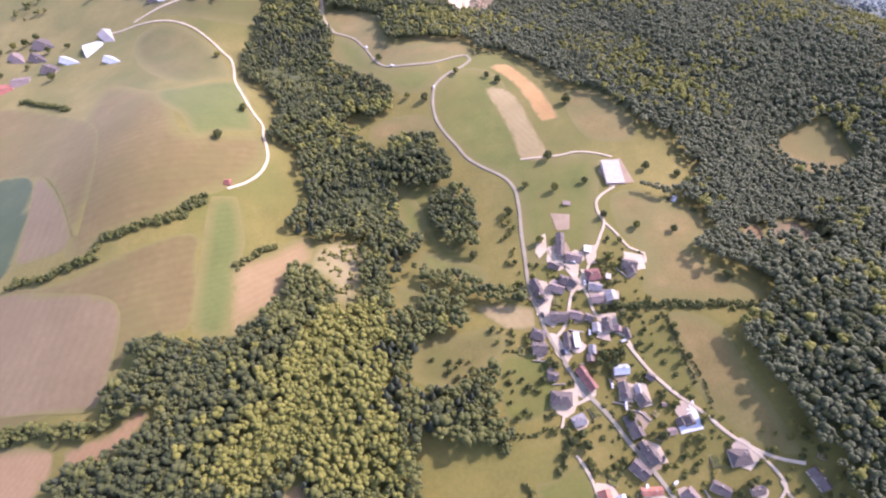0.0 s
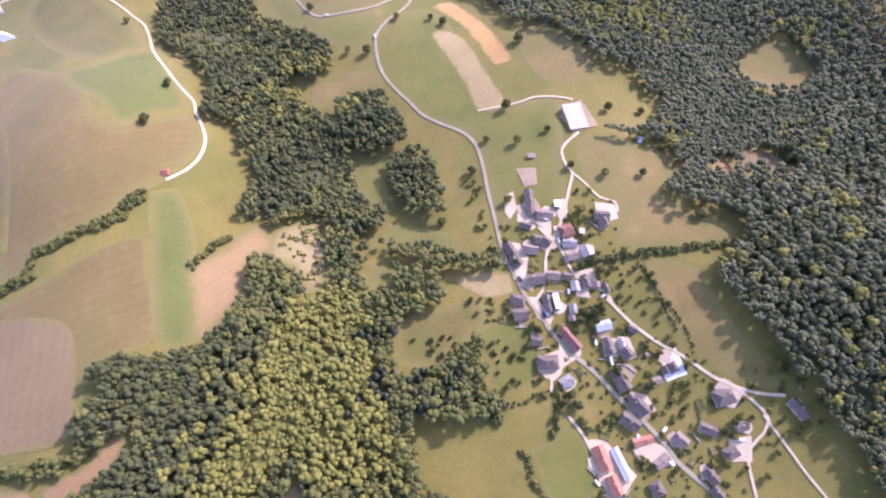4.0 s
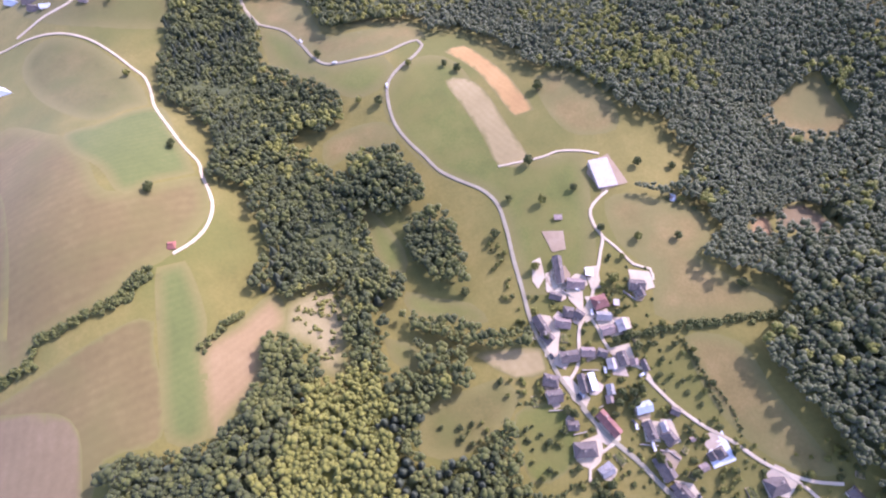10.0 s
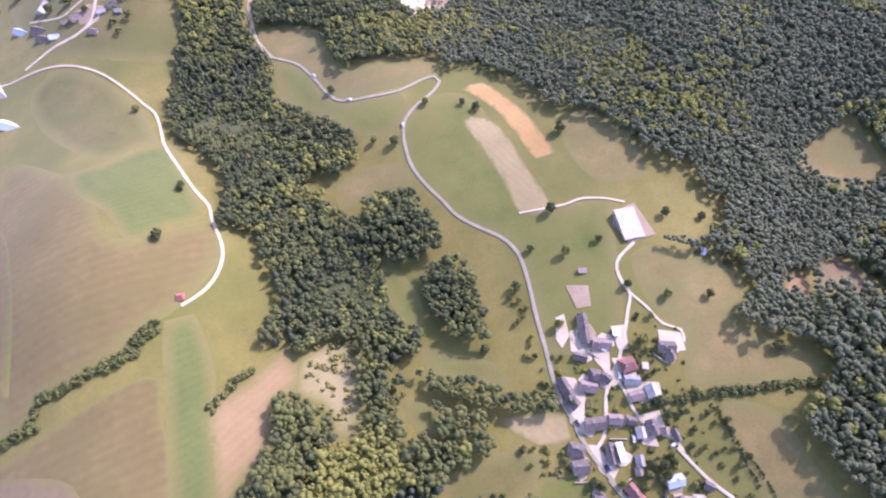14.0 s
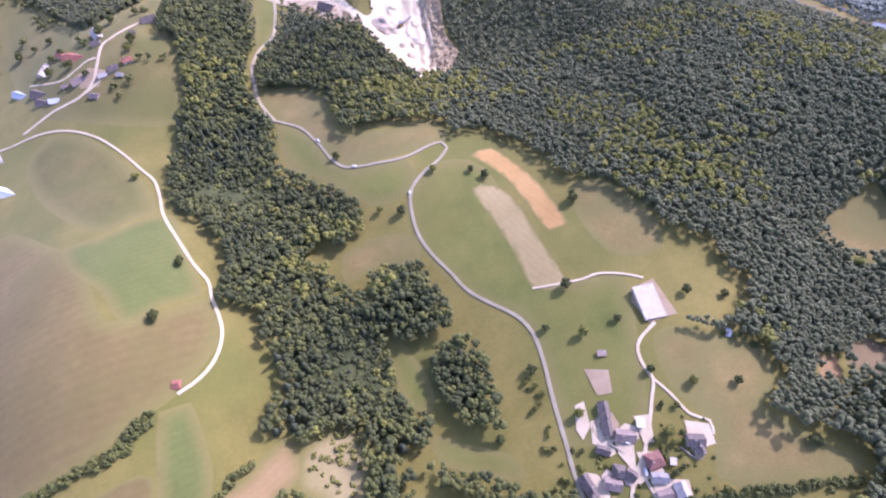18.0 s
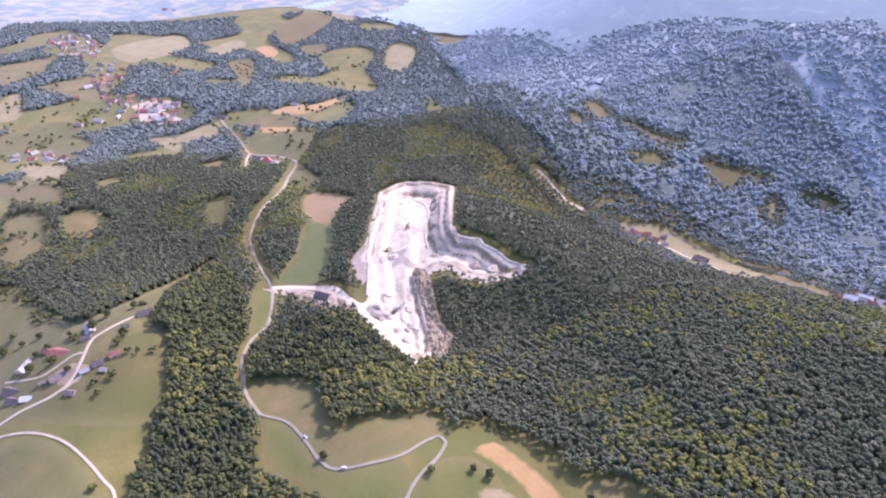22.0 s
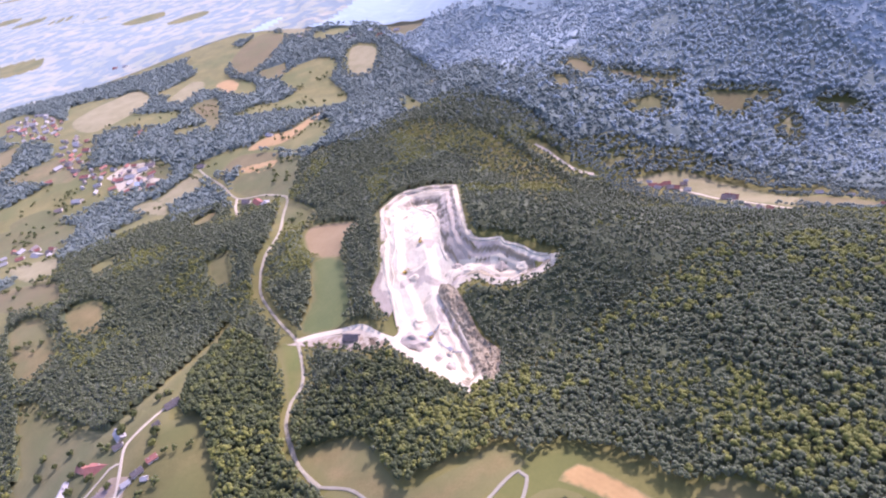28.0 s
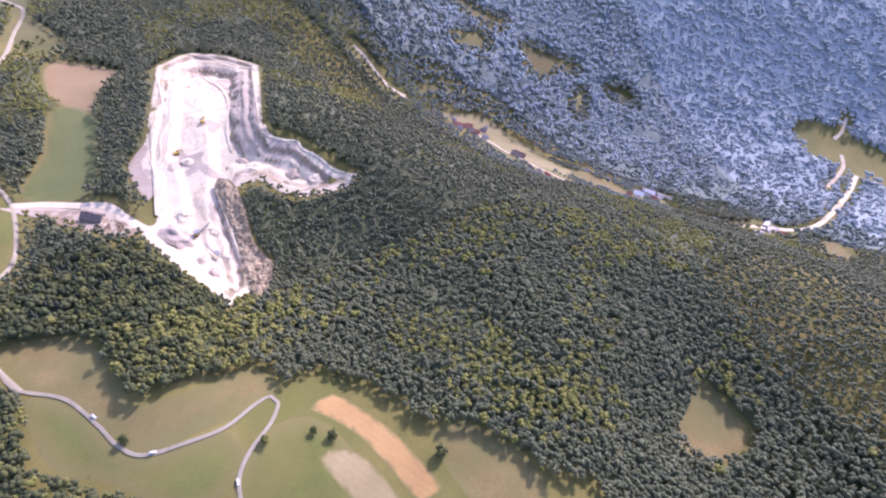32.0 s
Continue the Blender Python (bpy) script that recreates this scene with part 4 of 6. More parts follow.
def free(X, Y, gap=3.0):
    """Which spots lie clear of fields, roads, houses and the quarry."""
    ok = np.ones(len(X), bool)
    for poly in OPEN:
        xs, ys = [p[0] for p in poly], [p[1] for p in poly]
        box = (X > min(xs)) & (X < max(xs)) & (Y > min(ys)) & (Y < max(ys))
        if box.any():
            ok[np.where(box)[0][inside(poly, X[box], Y[box])]] = False
    for line, width in ROADS:
        xs, ys = [p[0] for p in line], [p[1] for p in line]
        box = (X > min(xs) - 20) & (X < max(xs) + 20) & (Y > min(ys) - 20) & (Y < max(ys) + 20)
        if box.any():
            ok[np.where(box)[0][edge_gap(line, X[box], Y[box], False) < width / 2 + gap]] = False
    ok &= ~(inside(QUARRY, X, Y) | (edge_gap(QUARRY, X, Y) < 3))
    for hx, hy, hr in HOUSES:
        ok &= (X - hx) ** 2 + (Y - hy) ** 2 > (hr + gap) ** 2
    return ok


# ---- houses ----
def box(bm, x0, x1, y0, y1, z0, z1):
    vs = [bm.verts.new(p) for p in ((x0, y0, z0), (x1, y0, z0), (x1, y1, z0), (x0, y1, z0), (x0, y0, z1), (x1, y0, z1), (x1, y1, z1), (x0, y1, z1))]
    for f in ((0, 3, 2, 1), (4, 5, 6, 7), (0, 1, 5, 4), (1, 2, 6, 5), (2, 3, 7, 6), (3, 0, 4, 7)):
        bm.faces.new([vs[i] for i in f])


ROOF_LOOK = {"slate": "dark slate", "brown": "weathered brown tile", "grey": "grey sheet", "dusty": "dusty beige sheet", "pale": "pale sheet", "white": "bright white sheet", "bluegrey": "light blue-grey sheet",
             "red": "dark red tile", "redtile": "red tile", "rust": "orange tile"}
house_rng = random.Random(3)


def house(x, y, length, width, turn, tall, kind, roof):
    """A house on the land: walls with gables, a roof with eaves, ridge, chimney, windows and a door."""
    length, width = max(length, 3.0), max(width, 2.5)
    far = y > 480
    r = math.hypot(length, width) / 2
    HOUSES.append((x, y, r * 0.8))
    ca, sa = math.cos(radians(turn)), math.sin(radians(turn))
    base = min(h1(x + ca * u * length / 2 - sa * v * width / 2, y + sa * u * length / 2 + ca * v * width / 2) for u in (-1, 0, 1) for v in (-1, 0, 1))
    shed = length < 6
    eave = tall * (0.62 if kind != "flat" else 1.0)
    rise = min(width * 0.36, 4.2) if kind != "flat" else 0.3
    what = "small_shed" if shed else ("barn" if length > 19 and not far else "house")
    root = new(what)
    root.matrix_world = pose(x, y, base, 0, 0, turn)
    l, w = length / 2 - 0.35, width / 2 - 0.35
    hip = min(l * 0.55, w) if kind == "hip" else 0.0
    walls = "wood" if shed else house_rng.choice(("plaster", "plaster", "stone"))
    bm = bmesh.new()
    box(bm, -l, l, -w, w, -1.2, eave)
    if kind == "gable":
        for s in (-1, 1):
            tri = [bm.verts.new(p) for p in ((s * l, -w, eave), (s * l, w, eave), (s * l, 0, eave + rise * w / (w + 0.4)))]
            inn = [bm.verts.new((v.co.x - s * 0.3, v.co.y, v.co.z)) for v in tri]
            bm.faces.new(tri)
            bm.faces.new(inn)
            for i in range(3):
                bm.faces.new((tri[i], tri[(i + 1) % 3], inn[(i + 1) % 3], inn[i]))
        bmesh.ops.recalc_face_normals(bm, faces=bm.faces)
    part("wall", bm, walls, root)
    L, W, t = l + 0.45, w + 0.5, 0.22
    bm = bmesh.new()
    if kind == "flat":
        box(bm, -L, L, -W, W, eave + 0.02, eave + 0.3)
    else:
        drop = rise * 0.5 / max(w, 1)
        lo, hi = eave - drop * 0.6, eave + rise
        shell = []
        for up in (0.0, t):
            shell.append([bm.verts.new(p) for p in ((-L, -W, lo + up), (L, -W, lo + up), (L, W, lo + up), (-L, W, lo + up), (-L + hip, 0, hi + up), (L - hip, 0, hi + up))])
        for v, flip in zip(shell, (True, False)):
            for f in ((0, 1, 5, 4), (2, 3, 4, 5), (1, 2, 5), (3, 0, 4)):
                if len(f) == 3 and kind == "gable":
                    continue
                q = [v[i] for i in f]
                bm.faces.new(q[::-1] if flip else q)
        rim = (0, 1, 5, 2, 3, 4, 0) if kind == "gable" else (0, 1, 2, 3, 0)
        rim = [(0, 1), (1, 5), (5, 2), (2, 3), (3, 4), (4, 0)] if kind == "gable" else [(0, 1), (1, 2), (2, 3), (3, 0)]
        for i, j in rim:
            bm.faces.new((shell[0][i], shell[0][j], shell[1][j], shell[1][i]))
        bmesh.ops.recalc_face_normals(bm, faces=bm.faces)
    part("roof", bm, roof, root, f"{ROOF_LOOK[roof]} roof")
    if kind != "flat":
        bm = bmesh.new()
        box(bm, -L + hip, L - hip, -0.16, 0.16, eave + rise + t - 0.05, eave + rise + t + 0.12)
        part("ridge_cap", bm, roof, root)
        if not shed and roof != "white" and not (far and length < 9):
            bm = bmesh.new()
            cx, cy = house_rng.uniform(-0.5, 0.5) * l, house_rng.choice((-1, 1)) * w * 0.25
            box(bm, cx - 0.35, cx + 0.35, cy - 0.3, cy + 0.3, eave, eave + rise + 1.0)
            box(bm, cx - 0.45, cx + 0.45, cy - 0.4, cy + 0.4, eave + rise + 1.0, eave + rise + 1.15)
            part("chimney", bm, "stone", root)
    if not shed:
        n = max(1, int(length / 4.5)) if not far else 1
        for s in (-1, 1):
            for k in range(n):
                u = -l + (k + 0.5) * 2 * l / n
                isdoor = k == n // 2 and s == -1
                bm = bmesh.new()
                if isdoor:
                    box(bm, u - 0.55, u + 0.55, s * w - 0.06, s * w + 0.06, 0.0, 2.1)
                    part("door", bm, "wood", root)
                else:
                    z0 = min(1.0, eave - 1.6)
                    box(bm, u - 0.5, u + 0.5, s * w - 0.05, s * w + 0.05, z0, z0 + 1.25)
                    part("window", bm, "glass", root)
    kinds = {"small_shed": "small wooden shed", "barn": "long farm building", "house": "village house"}
    tone = {"wood": "board", "plaster": "cream plaster", "stone": "rubble stone"}[walls]
    return tagged(root, f"{kinds[what]}, {ROOF_LOOK[roof]} {kind} roof, {tone} walls", what.replace("_", " "), group="houses of the village" if not far else "houses far off")


house(113.0, 220.9, 20.3, 6.3, 81, 6.0, "gable", "slate")
house(120.4, 208.5, 11.5, 7.7, 163, 5.0, "gable", "brown")
house(130.9, 213.7, 4.7, 5.4, 163, 3.5, "flat", "white")
house(105.6, 203.8, 8.1, 5.1, 152, 4.5, "gable", "slate")
house(91.0, 187.1, 13.2, 7.0, 106, 6.0, "gable", "slate")
house(92.4, 178.2, 8.1, 7.3, 122, 6.0, "gable", "slate")
house(110.1, 190.7, 7.3, 7.4, 158, 5.5, "hip", "slate")
house(115.8, 187.5, 6.6, 6.3, 131, 5.0, "gable", "slate")
house(104.5, 184.9, 10.1, 7.3, 159, 5.0, "gable", "brown")
house(130.9, 192.1, 10.4, 9.0, 6, 5.5, "hip", "red")
house(130.4, 182.4, 9.6, 6.0, 165, 5.0, "gable", "grey")
house(129.9, 173.2, 9.1, 6.3, 1, 5.0, "gable", "brown")
house(139.6, 173.9, 8.1, 7.5, 91, 5.0, "gable", "pale")
house(157.0, 196.9, 10.2, 7.5, 165, 5.5, "gable", "slate")
house(157.5, 192.4, 7.3, 5.8, 89, 5.0, "gable", "slate")
house(102.0, 162.8, 12.4, 7.4, 176, 6.0, "gable", "slate")
house(113.6, 162.8, 8.4, 6.3, 165, 5.5, "gable", "brown")
house(122.2, 160.2, 6.6, 5.2, 150, 5.0, "gable", "slate")
house(125.7, 152.3, 6.7, 5.7, 82, 5.0, "gable", "pale")
house(133.2, 153.7, 9.2, 6.1, 92, 5.5, "gable", "slate")
house(139.4, 150.2, 4.2, 6.0, 82, 3.5, "gable", "brown")
house(145.0, 146.8, 7.5, 3.9, 97, 4.0, "gable", "slate")
house(140.6, 189.0, 3.7, 4.0, 164, 3.0, "flat", "pale")
house(86.5, 151.1, 10.0, 7.8, 156, 6.0, "hip", "slate")
house(86.1, 141.4, 9.5, 8.1, 176, 6.0, "gable", "slate")
house(105.0, 144.8, 12.0, 5.0, 88, 6.0, "gable", "slate")
house(110.7, 144.5, 10.9, 3.8, 88, 5.5, "flat", "white")
house(120.5, 137.7, 6.4, 5.0, 83, 4.5, "gable", "grey")
house(118.4, 132.4, 5.2, 4.8, 83, 4.0, "gable", "brown")
house(92.2, 122.5, 6.8, 6.1, 167, 5.0, "gable", "slate")
house(113.6, 119.0, 16.9, 6.7, 116, 6.5, "gable", "red")
house(136.6, 123.1, 10.4, 6.8, 1, 5.0, "gable", "bluegrey")
house(136.3, 109.8, 11.1, 6.6, 94, 6.0, "gable", "slate")
house(146.2, 103.5, 8.9, 7.6, 115, 6.0, "hip", "slate")
house(145.0, 109.8, 6.0, 4.2, 93, 5.0, "gable", "pale")
house(153.9, 116.7, 5.7, 4.8, 141, 4.5, "gable", "slate")
house(95.7, 107.8, 14.1, 9.0, 172, 6.5, "hip", "slate")
house(105.3, 93.6, 8.2, 5.9, 10, 5.0, "gable", "grey")
house(138.6, 88.0, 14.6, 8.4, 105, 7.0, "gable", "slate")
house(142.0, 75.9, 5.8, 5.2, 111, 5.0, "gable", "slate")
house(146.3, 70.6, 11.4, 7.5, 116, 6.0, "gable", "slate")
house(171.9, 88.6, 6.8, 6.3, 103, 5.0, "hip", "slate")
house(167.1, 88.1, 5.2, 5.1, 104, 4.5, "gable", "slate")
house(160.7, 83.1, 5.8, 4.4, 10, 4.0, "gable", "brown")
house(159.2, 99.4, 2.7, 2.4, 176, 2.6, "gable", "brown")
house(115.2, 45.8, 15.1, 8.3, 98, 6.5, "gable", "rust")
house(118.5, 29.4, 11.7, 7.5, 98, 6.0, "gable", "rust")
house(125.9, 40.5, 19.6, 5.4, 101, 6.0, "gable", "white")
house(145.2, 71.1, 11.6, 7.7, 124, 5.5, "gable", "slate")
house(137.8, 62.9, 12.2, 8.3, 135, 5.5, "gable", "slate")
house(142.6, 50.7, 13.2, 4.9, 1, 4.5, "gable", "rust")
house(164.4, 46.3, 8.7, 8.1, 122, 5.0, "gable", "brown")
house(181.7, 48.8, 10.9, 6.8, 149, 5.0, "gable", "slate")
house(201.4, 45.9, 8.1, 5.2, 5, 4.0, "gable", "slate")
house(190.8, 33.2, 10.1, 7.4, 15, 5.0, "hip", "slate")
house(196.6, 65.0, 13.5, 10.2, 5, 6.0, "hip", "slate")
house(234.1, 49.0, 13.1, 6.8, 113, 5.5, "gable", "slate")
house(175.4, 23.3, 9.7, 6.1, 116, 5.0, "gable", "slate")
house(142.9, 22.4, 8.6, 8.1, 101, 5.0, "hip", "slate")
house(175.9, 13.6, 7.5, 5.5, 115, 4.5, "gable", "slate")
house(150.3, 36.9, 10.1, 5.7, 24, 5.0, "gable", "brown")
house(104.9, 94.4, 8.8, 6.3, 20, 4.5, "gable", "grey")
house(166.4, 286.4, 24.0, 14.5, 90, 5.0, "flat", "pale")
house(206.1, 254.1, 3.9, 3.7, 168, 3.0, "gable", "brown")
house(-144.7, 300.1, 5.9, 5.9, 177, 3.2, "hip", "redtile")
house(-10.8, 699.9, 17.5, 11.0, 146, 6.0, "gable", "slate")
house(-94.6, 1157.4, 16.2, 11.4, 145, 5.0, "gable", "brown")
house(-75.6, 1137.0, 22.6, 13.5, 111, 5.0, "gable", "redtile")
house(-61.6, 1106.9, 24.0, 15.4, 107, 5.0, "gable", "pale")
house(-169.7, 1398.2, 16.5, 11.6, 147, 5.0, "gable", "brown")
house(-21.6, 1407.9, 13.8, 9.6, 145, 5.0, "gable", "pale")
house(-425.3, 1582.2, 22.0, 13.0, 159, 6.0, "gable", "redtile")
house(-453.0, 1637.4, 22.0, 13.0, 138, 6.0, "gable", "brown")
house(-499.3, 1689.4, 20.1, 13.0, 40, 6.0, "gable", "pale")
house(-509.5, 1623.1, 15.5, 10.9, 17, 6.0, "gable", "redtile")
house(-475.6, 1694.1, 22.0, 13.0, 128, 6.0, "gable", "brown")
house(-468.8, 1799.7, 22.0, 13.0, 136, 6.0, "gable", "pale")
house(-440.6, 1746.8, 22.0, 13.0, 144, 6.0, "gable", "redtile")
house(-429.9, 1474.3, 22.0, 13.0, 153, 6.0, "gable", "pale")
house(-464.6, 1460.3, 14.7, 10.3, 176, 6.0, "gable", "brown")
house(-654.0, 2077.2, 19.4, 13.0, 30, 6.0, "gable", "redtile")
house(-631.8, 2107.6, 19.6, 13.0, 166, 6.0, "gable", "pale")
house(-703.9, 2155.8, 19.9, 13.0, 31, 6.0, "gable", "brown")
house(-576.4, 1992.0, 15.5, 10.9, 4, 6.0, "gable", "pale")
house(-490.9, 1274.5, 13.9, 9.7, 179, 5.0, "gable", "redtile")
house(-461.1, 1264.9, 22.0, 13.0, 134, 5.0, "gable", "pale")
house(-435.2, 1253.5, 16.4, 11.5, 146, 5.0, "gable", "brown")
house(-188.6, 697.9, 14.6, 10.2, 18, 6.0, "gable", "slate")
house(-258.3, 664.6, 22.7, 13.7, 160, 5.0, "gable", "redtile")
house(-238.1, 673.5, 9.2, 6.5, 6, 5.0, "gable", "slate")
house(-202.4, 676.6, 7.1, 4.9, 25, 5.0, "gable", "slate")
house(-204.8, 639.3, 9.5, 6.7, 17, 5.0, "gable", "redtile")
house(-218.1, 633.0, 10.2, 7.2, 20, 5.0, "gable", "slate")
house(-228.4, 627.6, 8.3, 5.8, 16, 5.0, "gable", "pale")
house(-211.8, 623.4, 6.5, 4.5, 165, 4.0, "gable", "pale")
house(-250.5, 632.5, 19.2, 10.0, 18, 5.0, "gable", "brown")
house(-267.6, 631.3, 6.5, 4.5, 14, 5.0, "gable", "brown")
house(-236.6, 607.3, 9.3, 6.5, 160, 4.5, "gable", "brown")
house(-296.4, 637.7, 20.4, 11.1, 155, 5.0, "gable", "slate")
house(-318.7, 648.0, 23.0, 9.4, 151, 5.0, "gable", "bluegrey")
house(-291.1, 624.0, 16.6, 8.6, 157, 5.0, "gable", "slate")
house(-279.2, 620.3, 10.5, 6.4, 176, 4.5, "gable", "white")
house(452.9, 816.2, 11.6, 8.1, 158, 5.0, "gable", "redtile")
house(456.3, 809.2, 9.4, 6.5, 121, 5.0, "gable", "pale")
house(479.2, 799.5, 12.4, 8.7, 134, 5.0, "gable", "redtile")
house(494.5, 801.3, 9.7, 6.8, 149, 5.0, "gable", "brown")
house(490.0, 788.2, 9.5, 6.6, 147, 5.0, "gable", "pale")
house(473.7, 812.5, 11.5, 8.1, 154, 5.0, "gable", "redtile")
house(515.4, 740.7, 17.6, 12.3, 128, 6.0, "gable", "brown")
house(505.8, 697.4, 12.0, 8.4, 83, 5.0, "gable", "slate")
house(508.5, 682.2, 12.4, 8.7, 79, 5.0, "gable", "brown")
house(506.8, 667.3, 8.2, 5.7, 109, 5.0, "gable", "redtile")
house(508.2, 652.3, 7.8, 5.5, 110, 5.0, "gable", "pale")
house(648.9, 616.1, 16.0, 11.2, 145, 6.0, "gable", "white")
house(678.6, 618.5, 19.9, 13.9, 142, 7.0, "gable", "pale")
house(695.2, 601.4, 21.4, 15.0, 137, 7.0, "gable", "pale")
house(600.7, 680.5, 9.5, 6.7, 135, 5.0, "gable", "pale")
house(622.5, 654.6, 8.2, 5.7, 142, 5.0, "gable", "pale")
house(622.9, 614.3, 9.2, 6.5, 145, 5.0, "gable", "redtile")
house(668.3, 610.0, 12.6, 8.9, 123, 6.0, "gable", "pale")
house(669.8, 600.6, 10.9, 7.6, 120, 6.0, "gable", "redtile")
house(658.8, 619.4, 11.1, 7.8, 125, 6.0, "gable", "brown")
house(789.3, 480.9, 24.0, 16.8, 174, 6.0, "gable", "pale")
house(802.0, 494.9, 24.0, 7.8, 18, 6.0, "gable", "white")
house(795.8, 469.0, 15.1, 10.6, 159, 6.0, "gable", "redtile")
house(752.8, 483.2, 19.7, 13.8, 165, 6.0, "gable", "pale")
house(725.5, 534.3, 12.6, 8.8, 151, 6.0, "gable", "pale")
house(700.5, 542.8, 13.7, 9.6, 157, 6.0, "gable", "redtile")
house(-463.2, 2622.1, 18.2, 12.7, 155, 6.0, "gable", "redtile")
house(-424.8, 2596.4, 19.8, 13.0, 141, 6.0, "gable", "pale")
house(304.2, 2084.3, 19.5, 13.0, 136, 6.0, "gable", "pale")
house(329.1, 2075.7, 19.5, 13.0, 136, 6.0, "gable", "brown")
house(383.8, 2087.9, 22.0, 12.6, 135, 6.0, "gable", "white")
house(390.9, 2008.3, 19.1, 12.2, 135, 6.0, "gable", "redtile")
house(443.6, 2002.0, 19.4, 12.0, 133, 6.0, "gable", "pale")
house(175.1, 2234.8, 22.0, 13.0, 125, 6.0, "gable", "pale")
house(-317.2, 1761.2, 15.0, 10.5, 33, 5.0, "gable", "redtile")
house(-321.8, 1728.4, 14.5, 10.2, 32, 5.0, "gable", "pale")
house(-23.5, 1414.1, 12.1, 8.4, 131, 4.0, "gable", "white")
house(220.9, 1561.7, 22.0, 13.0, 100, 5.0, "gable", "white")
house(-292.8, 1500.7, 22.0, 13.0, 169, 6.0, "gable", "pale")
house(-320.0, 1491.0, 22.0, 13.0, 160, 6.0, "gable", "pale")
house(-278.5, 1506.5, 19.2, 13.0, 169, 6.0, "gable", "brown")
house(-298.2, 1439.9, 22.0, 13.0, 143, 6.0, "gable", "white")
house(-271.6, 1408.2, 22.0, 13.0, 141, 6.0, "gable", "redtile")
house(-341.7, 1495.7, 17.7, 12.4, 160, 6.0, "gable", "redtile")
house(678.0, 616.4, 17.2, 12.0, 142, 6.0, "gable", "white")
house(698.1, 595.9, 13.6, 9.5, 136, 6.0, "gable", "pale")
house(633.7, 606.8, 7.9, 5.5, 145, 5.0, "gable", "pale")
house(520.4, 740.6, 17.6, 12.3, 128, 6.0, "gable", "red")
house(453.2, 822.8, 7.7, 5.4, 126, 5.0, "gable", "pale")
house(462.1, 812.3, 9.9, 6.9, 156, 5.0, "gable", "redtile")
house(472.0, 803.3, 10.7, 7.5, 168, 5.0, "gable", "brown")
house(501.9, 805.9, 6.5, 4.5, 149, 4.0, "gable", "pale")
house(514.4, 675.2, 8.2, 5.7, 111, 5.0, "gable", "redtile")
house(206.0, 254.6, 3.2, 5.8, 157, 2.6, "gable", "bluegrey")
house(125.5, 260.7, 4.0, 5.6, 80, 2.2, "flat", "brown")
house(-356.0, 568.0, 22.4, 26.3, 27, 6.0, "gable", "white")
house(-330.4, 571.7, 61.9, 16.0, 132, 6.0, "gable", "pale")
house(-369.5, 546.8, 49.8, 11.2, 155, 5.0, "gable", "white")
house(-315.9, 528.8, 31.8, 10.8, 153, 5.0, "gable", "white")
house(-429.9, 600.3, 32.2, 20.6, 153, 6.0, "gable", "slate")
house(-458.7, 581.5, 29.2, 14.9, 141, 5.0, "gable", "brown")
house(-427.4, 572.1, 28.1, 14.5, 146, 5.0, "gable", "slate")
house(-400.8, 541.9, 19.9, 15.9, 154, 5.0, "gable", "slate")
house(-449.5, 515.7, 26.0, 25.6, 11, 6.0, "gable", "redtile")
house(-431.9, 528.1, 20.0, 19.5, 9, 5.0, "gable", "brown")
TOWNS = [
    [(-684, 1997), (-707, 2152), (-674, 2235), (-616, 2196), (-547, 2055), (-526, 1932), (-582, 1918)],
    [(-531, 1795), (-526, 1872), (-483, 1886), (-433, 1835), (-422, 1743), (-428, 1658), (-464, 1647), (-496, 1690)],
    [(-466, 1594), (-457, 1646), (-399, 1605), (-349, 1568), (-298, 1560), (-263, 1499), (-266, 1456), (-291, 1424), (-338, 1434), (-378, 1465), (-424, 1520)],
    [(-537, 1284), (-530, 1335), (-467, 1317), (-425, 1255), (-430, 1212), (-496, 1244)],
    [(-126, 1181), (-107, 1204), (-76, 1161), (-56, 1104), (-74, 1102), (-104, 1137)],
    [(-326, 656), (-310, 676), (-281, 691), (-251, 703), (-219, 726), (-203, 702), (-217, 670), (-242, 648), (-270, 636), (-297, 623)],
]
for town in TOWNS:
    X, Y = scatter(min(p[0] for p in town), max(p[0] for p in town), min(p[1] for p in town), max(p[1] for p in town), 23.0)
    for x, y in zip(X, Y):
        spot = np.array([x]), np.array([y])
        if inside(town, *spot)[0] and house_rng.random() < 0.85 and all((x - a) ** 2 + (y - b) ** 2 > (c + 8) ** 2 for a, b, c in HOUSES) and all(edge_gap(line, *spot, False)[0] > width / 2 + 8 for line, width in ROADS):
            house(x, y, house_rng.uniform(9, 17), house_rng.uniform(7, 10), house_rng.uniform(0, 180), 6.0, "gable", house_rng.choice(("brown", "redtile", "pale", "pale", "rust", "grey")))
    OPEN.append(town)


def yard(mat, poly):
    ob = draped("yard", poly, mat, 0.5, 5.0)
    OPEN.append(poly)
    return tagged(ob, {"gravel": "pale gravel yard between houses", "white": "bright white paved terrace round a house", "yard_sand": "sandy bare yard", "spoil": "brown strip of stony spoil"}.get(mat, "trodden bare earth"), "yard", kind="structure")


